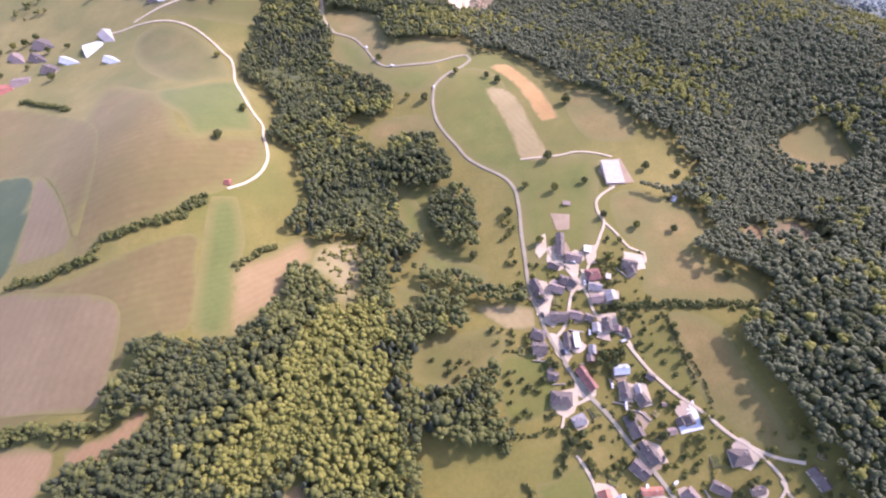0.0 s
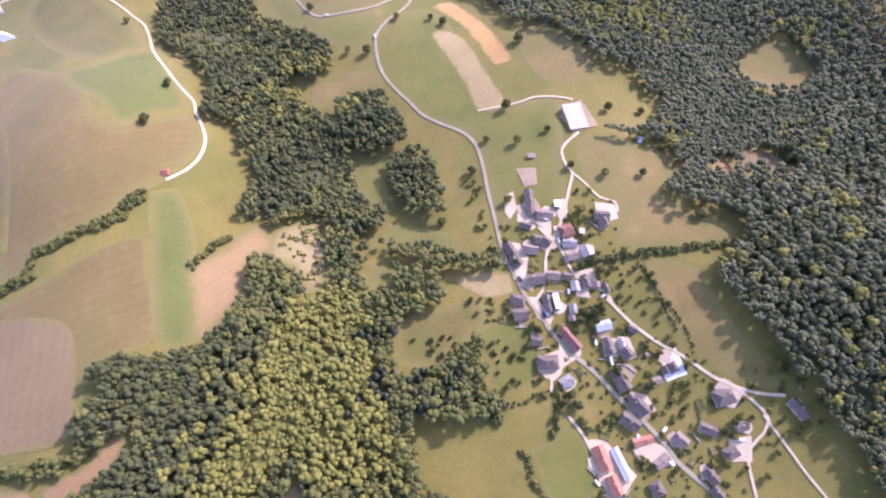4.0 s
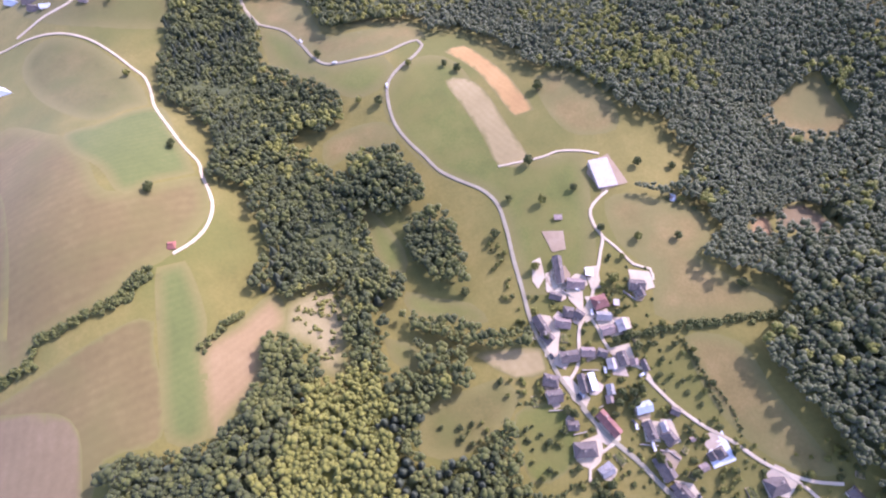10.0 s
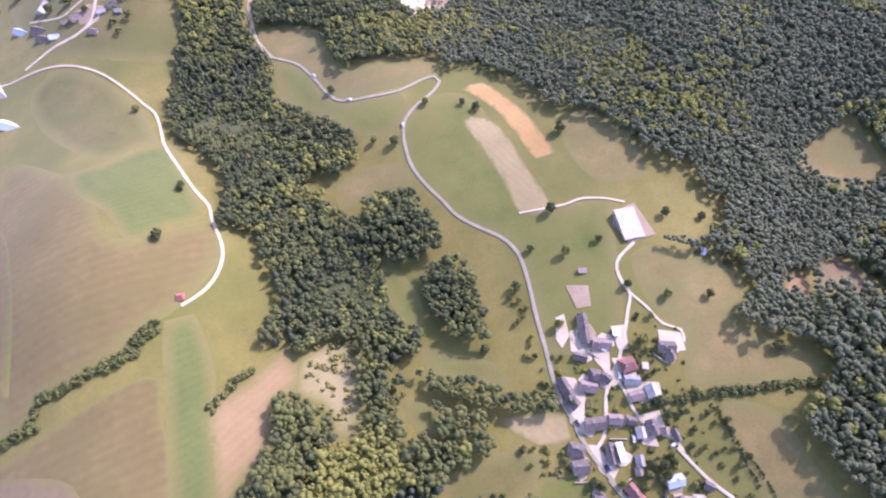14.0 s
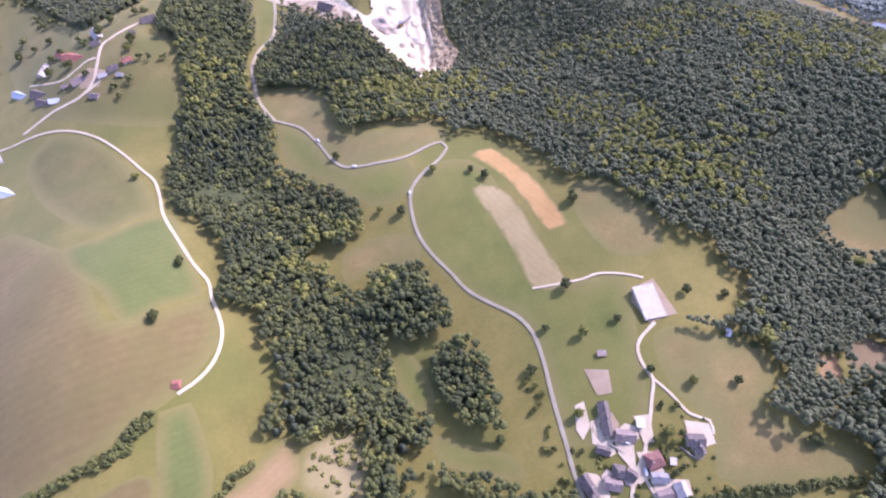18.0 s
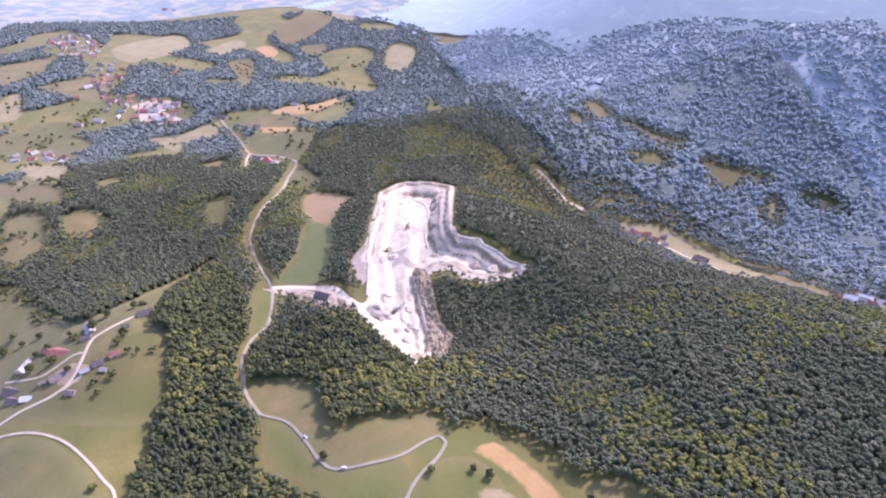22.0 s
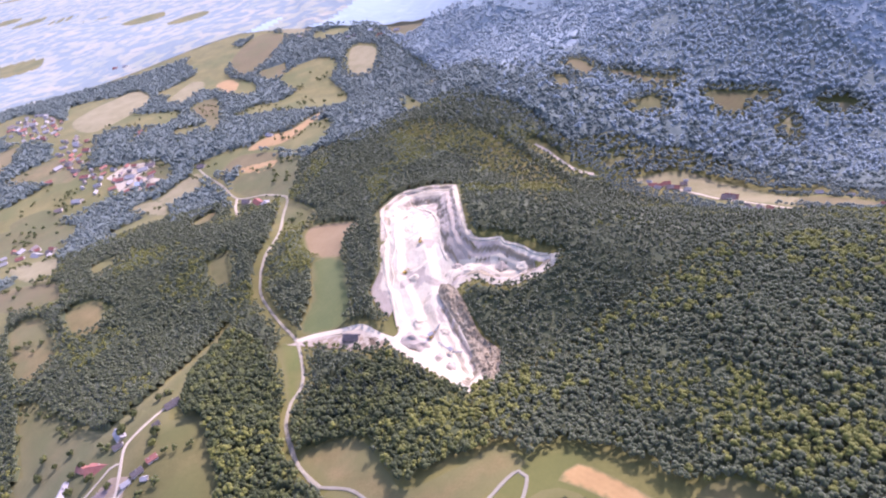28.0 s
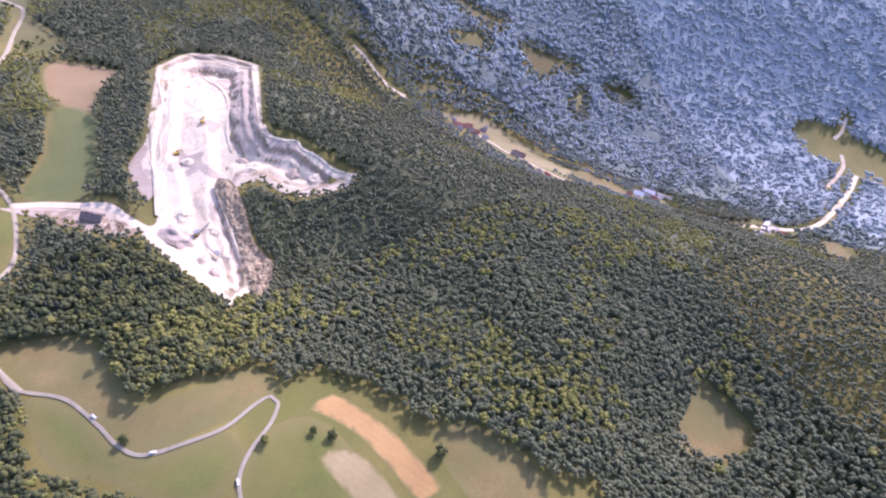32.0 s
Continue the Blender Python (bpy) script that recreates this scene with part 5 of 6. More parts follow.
yard("white", [(164.4, 89.3), (177.0, 100.4), (179.8, 82.8), (166.4, 81.1)])
yard("yard_sand", [(166.5, 100.4), (174.3, 101.2), (174.9, 94.1), (167.4, 90.5), (165.1, 94.2)])
yard("gravel", [(89.5, 112.3), (107.5, 114.8), (106.5, 103.9), (100.7, 99.9), (89.2, 102.7)])
yard("gravel", [(113.9, 207.2), (123.6, 202.7), (118.9, 185.4), (116.2, 193.9), (113.5, 199.7)])
yard("gravel", [(90.1, 195.9), (98.7, 191.9), (101.7, 180.6), (93.7, 160.2), (88.0, 166.9), (89.5, 182.7)])
yard("gravel", [(156.4, 204.6), (162.4, 207.3), (167.7, 199.3), (163.5, 192.3), (157.8, 193.8), (155.2, 197.7)])
yard("gravel", [(193.8, 73.8), (210.7, 66.3), (200.6, 57.0), (190.6, 62.0)])
yard("gravel", [(192.1, 40.7), (205.1, 40.3), (201.1, 25.9), (187.9, 28.8)])
yard("gravel", [(110.2, 58.0), (119.9, 56.3), (133.8, 32.0), (120.7, 20.6), (110.4, 32.3)])
yard("yard_soil", [(161.4, 299.2), (176.8, 302.8), (181.3, 274.6), (161.1, 272.5), (156.6, 290.5)])
yard("gravel", [(93.8, 152.7), (98.5, 151.6), (107.6, 135.8), (102.6, 129.8), (96.7, 137.2)])
yard("gravel", [(144.2, 114.7), (150.9, 113.1), (152.6, 99.5), (146.4, 98.7)])
yard("gravel", [(133.8, 116.6), (138.7, 116.6), (141.5, 102.1), (132.5, 104.2)])
yard("gravel", [(126.4, 197.3), (127.1, 191.4), (125.8, 183.5), (118.7, 181.4), (118.3, 188.4)])
yard("gravel", [(104.6, 222.0), (109.8, 221.8), (112.2, 210.4), (115.4, 207.9), (106.5, 204.7), (101.4, 209.3)])
yard("gravel", [(126.5, 162.1), (140.5, 162.3), (140.9, 148.3), (131.1, 148.9)])
yard("gravel", [(142.0, 80.7), (152.3, 76.1), (155.9, 65.5), (146.6, 65.4)])
yard("gravel", [(141.3, 54.1), (156.6, 42.9), (158.2, 33.0), (146.7, 33.8), (136.9, 47.7)])
yard("gravel", [(156.2, 209.3), (168.9, 204.1), (168.1, 192.9), (153.6, 192.8)])
yard("yard_soil", [(-255.8, 639.5), (-243.0, 643.5), (-226.2, 634.0), (-232.5, 617.0), (-251.7, 621.4)])
yard("gravel", [(-19.8, 719.7), (5.0, 702.8), (21.2, 676.3), (2.1, 673.5), (-12.3, 689.3)])
yard("yard_soil", [(111.9, 254.0), (125.7, 249.4), (122.8, 235.0), (113.7, 235.8)])
yard("gravel", [(-362, 1519), (-319, 1539), (-269, 1528), (-267, 1496), (-311, 1493), (-248, 1419), (-291, 1427), (-344, 1449)])
yard("yard_soil", [(-60.6, 731.6), (-20.2, 713.2), (4.3, 695.9), (21.5, 668.5), (1.6, 668.7), (-12.6, 684.3), (-46.1, 711.4)])
yard("spoil", [(26.1, 749.9), (47.3, 771.6), (41.5, 706.6), (31.9, 699.9), (26.2, 726.7)])
yard("spoil", [(-78.5, 740.2), (-41.0, 728.4), (-16.6, 711.8), (6.3, 688.0), (-17.9, 683.7), (-23.2, 699.7), (-53.4, 719.8)])
yard("gravel", [(-377, 1537), (-335, 1563), (-274, 1528), (-286, 1489), (-346, 1484)])
yard("gravel", [(-343, 1464), (-296, 1459), (-266, 1426), (-301, 1416)])
yard("yard_sand", [(81.8, 141.9), (86.9, 141.9), (88.7, 135.4), (84.5, 134.0)])
yard("gravel", [(99.2, 233.4), (105.0, 234.6), (103.7, 219.2), (96.9, 212.3), (95.0, 219.1)])
yard("gravel", [(129.4, 218.5), (138.3, 217.3), (135.7, 201.8), (129.3, 202.2), (129.1, 209.6)])
yard("gravel", [(125.8, 183.5), (136.4, 180.6), (145.8, 178.1), (145.2, 168.9), (132.4, 168.4), (126.1, 172.6)])
yard("yard_sand", [(126.2, 157.0), (133.6, 148.9), (134.1, 142.6), (125.2, 146.0)])
yard("gravel", [(108.2, 220.9), (115.3, 220.9), (111.2, 200.1), (103.9, 201.9)])
apron_rng = random.Random(21)
for x, y, size in [h for h in HOUSES if h[1] < 330 and h[2] > 3.6]:
    if apron_rng.random() < 0.75:
        turn, away_ = apron_rng.uniform(0, 6.28), size * apron_rng.uniform(0.3, 0.8)
        cx, cy = x + math.cos(turn) * away_, y + math.sin(turn) * away_
        ring = [(cx + math.cos(k * 0.785) * size * apron_rng.uniform(0.75, 1.35), cy + math.sin(k * 0.785) * size * apron_rng.uniform(0.75, 1.35)) for k in range(8)]
        yard(apron_rng.choice(("gravel", "gravel", "yard_sand", "yard_soil")), ring)


def vegetable_bed(x, y, turn, long, rows):
    """A kitchen-garden plot: dug soil with rows of plants."""
    root = new("vegetable_bed")
    root.matrix_world = pose(x, y, h1(x, y) + 0.12, 0, 0, turn)
    bm = bmesh.new()
    box(bm, -long / 2, long / 2, -rows * 0.6, rows * 0.6, -0.5, 0.22)
    part("soil", bm, "yard_soil", root)
    for k in range(rows):
        at = (k - (rows - 1) / 2) * 1.15
        bm = bmesh.new()
        bmesh.ops.create_cube(bm, size=1.0, matrix=Matrix.Translation((0, at, 0.42)) @ Matrix.Diagonal((long * 0.94, 0.7, 0.55, 1)))
        bmesh.ops.subdivide_edges(bm, edges=[e for e in bm.edges if abs(e.verts[0].co.x - e.verts[1].co.x) > 1], cuts=int(long / 0.6))
        for v in bm.verts:
            v.co += Vector((0, apron_rng.uniform(-0.2, 0.2), apron_rng.uniform(-0.18, 0.18) if v.co.z > 0.42 else 0))
        part("planted_ridge", bm, apron_rng.choice(("leaf", "leaf_sun", "leaf")), root)
    return tagged(root, "dug vegetable bed with green plant rows in a garden", "garden bed", group="vegetable beds")


for x, y, size in [h for h in HOUSES if h[1] < 330 and h[2] > 4.0]:
    for _ in range(2):
        turn = apron_rng.uniform(0, 6.28)
        px, py = x + math.cos(turn) * (size + 7), y + math.sin(turn) * (size + 7)
        if free(np.array([px]), np.array([py]), 3.5)[0] and apron_rng.random() < 0.5:
            vegetable_bed(px, py, math.degrees(turn) + 90, apron_rng.uniform(4.5, 8.0), apron_rng.choice((3, 4, 5)))
            HOUSES.append((px, py, 3.0))


def garden_wall(x, y, turn, long):
    """A low stone wall with a coping."""
    root = new("garden_wall")
    root.matrix_world = pose(x, y, h1(x, y), 0, 0, turn)
    bm = bmesh.new()
    box(bm, -long / 2, long / 2, -0.22, 0.22, -0.9, 1.1)
    part("wall", bm, "stone", root)
    bm = bmesh.new()
    box(bm, -long / 2 - 0.05, long / 2 + 0.05, -0.3, 0.3, 1.1, 1.25)
    part("coping", bm, "stone", root)
    return tagged(root, "low rubble stone garden wall with flat coping", "wall", group="garden walls")


for x, y, size in [h for h in HOUSES if h[1] < 330 and h[2] > 4.4][:30]:
    turn = apron_rng.uniform(0, 360)
    long = apron_rng.uniform(6, 12)
    wx, wy = x - math.sin(radians(turn)) * (size + 3), y + math.cos(radians(turn)) * (size + 3)
    ends = np.array([[wx + k * math.cos(radians(turn)) * long, wy + k * math.sin(radians(turn)) * long] for k in (-0.5, -0.2, 0.2, 0.5)])
    clear = all(edge_gap(line, ends[:, 0], ends[:, 1], False).min() > width / 2 + 0.6 for line, width in ROADS)
    if clear and all(min((ends[:, 0] - a) ** 2 + (ends[:, 1] - b) ** 2) > (c + 0.5) ** 2 for a, b, c in HOUSES):
        garden_wall(wx, wy, turn, long)


def car(x, y, turn, paint):
    """A parked car: lower body, cabin with glass, four wheels."""
    root = new("car")
    root.matrix_world = pose(x, y, h1(x, y) + 0.72, 0, 0, turn)
    bm = bmesh.new()
    box(bm, -2.1, 2.1, -0.86, 0.86, 0.3, 0.85)
    box(bm, -1.5, 0.9, -0.74, 0.74, 0.85, 1.45)
    for v in bm.verts:
        if v.co.z > 1.4:
            v.co.x *= 0.78
    bmesh.ops.bevel(bm, geom=bm.edges[:], offset=0.1, segments=2, affect="EDGES")
    part("body", bm, paint, root)
    for u in (-1.36, 0.78):
        bm = bmesh.new()
        box(bm, u - 0.03, u + 0.03, -0.66, 0.66, 0.95, 1.35)
        part("windscreen", bm, "glass", root)
    for u in (-1.3, 1.3):
        for s in (-0.85, 0.85):
            bm = bmesh.new()
            bmesh.ops.create_cone(bm, cap_ends=True, segments=12, radius1=0.32, radius2=0.32, depth=0.2, matrix=Matrix.Translation((u, s, 0.32)) @ Matrix.Rotation(radians(90), 4, "X"))
            part("wheel", bm, "rubber", root)
    return tagged(root, f"{'white' if paint == 'car_white' else 'dark'} car parked beside the road", "car", group="parked cars")


car(124.4, 187.3, -99, "car_white")
car(136.0, 100.0, -86, "car_white")
car(129.4, 114.1, -91, "car_white")
car(-10.2, 467.4, -8, "car_white")
car(29.8, 425.7, -96, "car_white")
car(101.3, 137.9, -75, "car_dark")
car(111.5, 119.1, -59, "car_dark")
car(120.3, 204.9, -28, "car_white")
car(91.9, 165.9, -77, "car_dark")
car(155.2, 34.8, -46, "car_white")
car(122.3, 24.0, -77, "car_dark")
car(198.6, 38.9, -5, "car_white")
car(-37.7, 510.4, -59, "car_white")

car(129, 116, -70, "car_dark")
car(136, 102, -100, "car_white")
car(142, 142, 20, "car_white")
car(109, 33, -60, "car_white")
car(153, 68, -120, "car_dark")
car(157, 54, 35, "car_white")
car(103, 139, -70, "car_white")
car(121, 150, -100, "car_white")
car(108, 187, 20, "car_dark")
car(126, 150, -60, "car_white")
car(140, 53, -120, "car_white")


def excavator(x, y, turn):
    """A tracked digger: two tracks, house, cab, boom and bucket."""
    root = new("excavator")
    root.matrix_world = pose(x, y, q1(x, y) + 0.3, 0, 0, turn)
    for s in (-1.2, 1.2):
        bm = bmesh.new()
        box(bm, -2.2, 2.2, s - 0.35, s + 0.35, 0, 1.0)
        bmesh.ops.bevel(bm, geom=bm.edges[:], offset=0.2, segments=2, affect="EDGES")
        part("track", bm, "rubber", root)
    bm = bmesh.new()
    box(bm, -2.4, 1.4, -1.4, 1.4, 1.1, 2.5)
    bmesh.ops.bevel(bm, geom=bm.edges[:], offset=0.15, segments=2, affect="EDGES")
    part("engine_house", bm, "yellow", root)
    bm = bmesh.new()
    box(bm, 0.1, 1.5, 0.3, 1.4, 2.5, 3.4)
    part("cab", bm, "glass", root)
    for a, b, name in (((1.2, 0, 2.2), (4.4, 0, 4.6), "boom"), ((4.4, 0, 4.6), (6.2, 0, 2.2), "arm")):
        bm = bmesh.new()
        p, q = Vector(a), Vector(b)
        m = Matrix.Translation((p + q) / 2) @ (q - p).to_track_quat("X", "Z").to_matrix().to_4x4() @ Matrix.Diagonal(((q - p).length, 0.5, 0.5, 1))
        bmesh.ops.create_cube(bm, size=1.0, matrix=m)
        part(name, bm, "yellow", root)
    bm = bmesh.new()
    box(bm, 5.6, 6.8, -0.7, 0.7, 1.1, 2.2)
    part("bucket", bm, "rock", root)
    return tagged(root, "yellow tracked excavator on the white quarry floor", "excavator", group="quarry machines")


def crusher(x, y, turn):
    """A stone crusher: hopper on a frame with legs, and two belts on stilts."""
    root = new("stone_crusher")
    root.matrix_world = pose(x, y, q1(x, y) + 0.2, 0, 0, turn)
    bm = bmesh.new()
    box(bm, -3, 3, -2, 2, 3.2, 5.6)
    for v in bm.verts:
        if v.co.z < 4:
            v.co.x *= 0.6
            v.co.y *= 0.6
    part("hopper", bm, "grey", root)
    for u in (-1.6, 1.6):
        for s in (-1.0, 1.0):
            bm = bmesh.new()
            box(bm, u - 0.2, u + 0.2, s - 0.2, s + 0.2, -0.6, 3.3)
            part("leg", bm, "grey", root)
    for k, (a, b) in enumerate((((2, 0, 2.2), (15, 2, 6.0)), ((-2, 0, 2.2), (-12, -5, 5.2)))):
        p, q = Vector(a), Vector(b)
        bm = bmesh.new()
        bmesh.ops.create_cube(bm, size=1.0, matrix=Matrix.Translation((p + q) / 2) @ (q - p).to_track_quat("X", "Z").to_matrix().to_4x4() @ Matrix.Diagonal(((q - p).length, 1.2, 0.5, 1)))
        belt = part("conveyor_belt", bm, "grey", root)
        bm = bmesh.new()
        end = p.lerp(q, 0.8)
        box(bm, end.x - 0.2, end.x + 0.2, end.y - 0.2, end.y + 0.2, -0.6, end.z)
        part("stilt", bm, "grey", root)
    return tagged(root, "grey stone crusher with two conveyor belts", "crusher", group="quarry machines")


crusher(62, 655, 20)
crusher(72, 628, 110)
heap(45, 659, 18, "spoil")
heap(58, 680, 10, "chalk")
heap(64, 609, 8, "spoil")
heap(74, 588, 7, "chalk")
heap(59, 625, 7, "spoil")
heap(77, 656, 8, "chalk")
heap(130, 707, 10, "chalk")
heap(162, 692, 9, "spoil")
heap(180, 678, 8, "chalk")
heap(106, 856, 8, "chalk")
heap(77, 735, 7, "chalk")
heap(123, 719, 9, "spoil")
excavator(62, 655, 30)
excavator(69, 749, 10)
excavator(100, 776, 60)


# ---- single trees, bushes and hedges ----
def protos(count, clumps, mat, name, conif=False):
    out = []
    for _ in range(count):
        v, f = conifer(rng, 9, 9) if conif else crown(rng, clumps, (ICO_V, ICO_F), 240)
        out.append(mesh_of(name, v, f, mat))
    return out


CROWN_DARK, CROWN_PALE, CROWN_FIR = protos(5, 10, "leaf", "crown"), protos(3, 10, "leaf_sun", "crown"), protos(2, 0, "needle", "crown", True)


def trunk_mesh():
    bm = bmesh.new()
    bmesh.ops.create_cone(bm, cap_ends=True, segments=7, radius1=0.05, radius2=0.025, depth=0.6, matrix=Matrix.Translation((0, 0, 0.28)))
    for a in (0.3, 2.2, 4.4):
        m = Matrix.Translation((0.07 * math.cos(a), 0.07 * math.sin(a), 0.58)) @ Matrix.Rotation(0.6, 4, Vector((-math.sin(a), math.cos(a), 0)))
        bmesh.ops.create_cone(bm, cap_ends=True, segments=5, radius1=0.02, radius2=0.008, depth=0.34, matrix=m)
    mesh = bpy.data.meshes.new("trunk")
    bm.to_mesh(mesh)
    bm.free()
    mesh.materials.append(MAT["bark"])
    return mesh


TRUNK = trunk_mesh()
tree_rng = random.Random(8)


def lone_tree(x, y, wide=None, kind=None):
    """A tree of its own: tapered trunk with limbs and a ragged crown."""
    wide = wide or tree_rng.uniform(5.0, 8.5)
    tall = wide * tree_rng.uniform(1.0, 1.35)
    kind = kind or tree_rng.choice(("dark", "dark", "dark", "pale") if wide > 5 else ("dark", "pale", "pale"))
    root = new("tree")
    root.matrix_world = pose(x, y, h1(x, y) - 0.1, 0, 0, tree_rng.uniform(0, 360))
    trunk, top = new("trunk", TRUNK), new("crown", tree_rng.choice({"dark": CROWN_DARK, "pale": CROWN_PALE, "fir": CROWN_FIR}[kind]))
    trunk.parent = top.parent = root
    trunk.scale = (wide, wide, tall * 0.9)
    top.scale = (wide * 0.62, wide * 0.62, tall * 0.8)
    look_ = {"dark": "dark green broadleaf tree", "pale": "pale yellowish green broadleaf tree", "fir": "dark conifer tree"}[kind]
    return tagged(root, f"{look_} {'in a village garden' if wide < 5 else 'standing in open grass'}", "tree", group="single trees")


def bush(x, y, wide):
    root = new("bush", tree_rng.choice(CROWN_DARK + CROWN_PALE))
    root.matrix_world = pose(x, y, h1(x, y) - 0.25 * wide, 0, 0, tree_rng.uniform(0, 360)) @ Matrix.Diagonal((wide, wide, wide * 0.85, 1))
    return tagged(root, "low rounded green bush with ragged outline", "bush", group="bushes")


def hedge(line, size=1.0):
    """A hedgerow: trees and bushes in a ragged row, one mesh."""
    pts = rounded(line, 2.6 * min(1.0, size * 1.6))
    spots = []
    for p in pts:
        for _ in range(2 if size > 0.5 else 1):
            x, y = p.x + rng.normal(0, 1.6 * size), p.y + rng.normal(0, 1.6 * size)
            spots.append((x, y, h1(x, y) - 1.2 * size))
    return stand("hedge", np.array(spots), BIG, "leaf", "dark ragged hedgerow of bushes and small trees", ((2.0 * size, 4.0 * size), (3.4 * size, 6.2 * size)), "hedge")


hedge([(-224, 247), (-198, 257), (-181, 263), (-168, 274), (-160, 283)], 0.8)
hedge([(-127, 224), (-117, 235), (-102, 245)], 0.8)
hedge([(-251, 225), (-236, 230), (-229, 240)], 0.8)
hedge([(139, 167), (176, 165), (200, 162), (235, 157)], 0.75)
hedge([(171, 159), (178, 134), (185, 117), (188, 98)], 0.32)
hedge([(-295, 221), (-270, 220), (-250, 226), (-230, 231)], 0.9)
hedge([(-228, 249), (-211, 249), (-192, 257), (-173, 262), (-159, 279)], 0.8)
hedge([(-411, 484), (-380, 470), (-340, 448)], 0.8)
hedge([(173, 156), (178, 127), (182, 110)], 0.32)
hedge([(-13, 111), (23, 106), (51, 93), (57, 79)])
hedge([(-347, 105), (-328, 103), (-300, 101), (-268, 104), (-236, 106), (-203, 104), (-183, 110)], 1.3)
hedge([(-380, 215), (-359, 214), (-335, 213)], 0.9)
hedge([(66, 61), (71, 53), (71, 42), (76, 30), (81, 21), (98, 22), (110, 24)], 0.6)
hedge([(61, 86), (75, 88), (90, 91)], 0.45)
hedge([(97, 91), (97, 78), (89, 65)], 0.6)
hedge([(63, 142), (80, 142), (91, 141)], 0.4)
for spot in [(-159, 348), (143, 281), (144, 205), (98, 288), (119, 278), (193, 289), (217, 281), (148, 384), (20, 411), (4, 417), (170, 230), (196, 224), (221, 182), (81, 263), (50, 225), (99, 228), (-148, 397), (-195, 504), (120, 315), (-24, 484), (82, 436), (92, 428), (237, 123), (52, 443), (149, 243)]:
    lone_tree(*spot)
for spot in [(127, 135), (133, 133), (123, 129), (130, 126), (139, 134), (128, 131), (133, 127), (91, 132), (95, 129), (86, 121), (119, 123), (137, 94), (141, 89), (100, 82), (106, 86), (108, 79), (93, 75), (155, 81), (92, 178), (82, 183), (133, 166), (141, 168), (144, 159)]:
    lone_tree(*spot, tree_rng.uniform(4.0, 6.2), "dark")
for spot in [(-288, 677), (-276, 679), (-287, 657), (-201, 665), (-204, 654), (-235, 688), (-226, 705), (-257, 722), (-329, 703), (-264, 655), (-295, 709), (-203, 715), (-245, 635), (-312, 706)]:
    lone_tree(*spot)
for spot in [(-159, 350), (-148, 400)]:
    lone_tree(*spot)
for spot in [(-482, 574), (-465, 548), (-449, 619), (-460, 611), (-390, 521), (-419, 583), (-477, 611), (-395, 585), (-492, 603), (-436, 557)]:
    lone_tree(*spot)
# garden trees and shrubs among the houses, orchards beside them
homes = np.array([p[:2] for p in HOUSES if p[1] < 330])


def home_gap(X, Y):
    return np.min(np.hypot(X[:, None] - homes[:, 0], Y[:, None] - homes[:, 1]), axis=1)


X, Y = scatter(60, 250, 0, 260, 8.0)
ok = free(X, Y, 1.2) & (home_gap(X, Y) < 24) & (rng.uniform(0, 1, len(X)) < 0.3)
for x, y in zip(X[ok], Y[ok]):
    lone_tree(x, y, rng.uniform(2.2, 4.6))
X, Y = scatter(60, 250, 0, 260, 4.4)
ok = free(X, Y, 0.4) & (home_gap(X, Y) < 17) & (rng.uniform(0, 1, len(X)) < 0.3)
for x, y in zip(X[ok], Y[ok]):
    bush(x, y, rng.uniform(1.0, 2.4))
ORCHARDS = [
    [(153, 158), (175, 156), (183, 124), (174, 108), (161, 122), (151, 139)],
    [(52, 166), (70, 158), (95, 140), (72, 138), (56, 149)],
    [(160, 84), (187, 81), (192, 63), (170, 58)],
    [(211, 82), (234, 76), (230, 62), (210, 69)],
    [(63, 132), (86, 120), (76, 94), (62, 97)],
    [(101, 89), (116, 80), (116, 53), (106, 68)],
    [(10, 143), (46, 136), (31, 121)],
    [(71, 266), (83, 261), (86, 191), (73, 186)],
    [(201, 51), (227, 42), (220, 22), (202, 26)],
]
for grove in ORCHARDS:
    X, Y = scatter(min(p[0] for p in grove), max(p[0] for p in grove), min(p[1] for p in grove), max(p[1] for p in grove), 5.5)
    ok = inside(grove, X, Y) & (edge_gap([tuple(p) for p in homes], X, Y, False) > 0) & (home_gap(X, Y) > 7) & (rng.uniform(0, 1, len(X)) < 0.5)
    for line, width in ROADS:
        ok &= edge_gap(line, X, Y, False) > width / 2 + 1.0
    for x, y in zip(X[ok], Y[ok]):
        lone_tree(x, y, rng.uniform(2.0, 4.4))

# ---- woods ----
RIGHT_WOOD = [(77, 478), (104, 482), (132, 453), (148, 412), (170, 389), (186, 359), (204, 337), (226, 323), (227, 302), (238, 288), (229, 273), (203, 263), (183, 272), (185, 256), (203, 255), (220, 248), (224, 232), (228, 221), (208, 217), (198, 203), (212, 196), (232, 185), (245, 175), (239, 159), (225, 152), (212, 141), (213, 130), (223, 106), (230, 91), (236, 64), (241, 44), (254, 28),
              (260, -100), (900, -100), (900, 575), (60, 575)]
X, Y = scatter(-320, 430, -60, 790, 3.6)
wooded = inside(RIGHT_WOOD, X, Y)
for poly in WOODS:
    wooded |= inside(poly, X, Y)
HILL_SCRUB = [(148, 481), (190, 508), (229, 492), (245, 433), (237, 399), (211, 396), (186, 426), (158, 447)]
CREST_SCRUB = [(357, 588), (424, 572), (565, 570), (530, 491), (459, 453), (407, 498), (351, 536)]
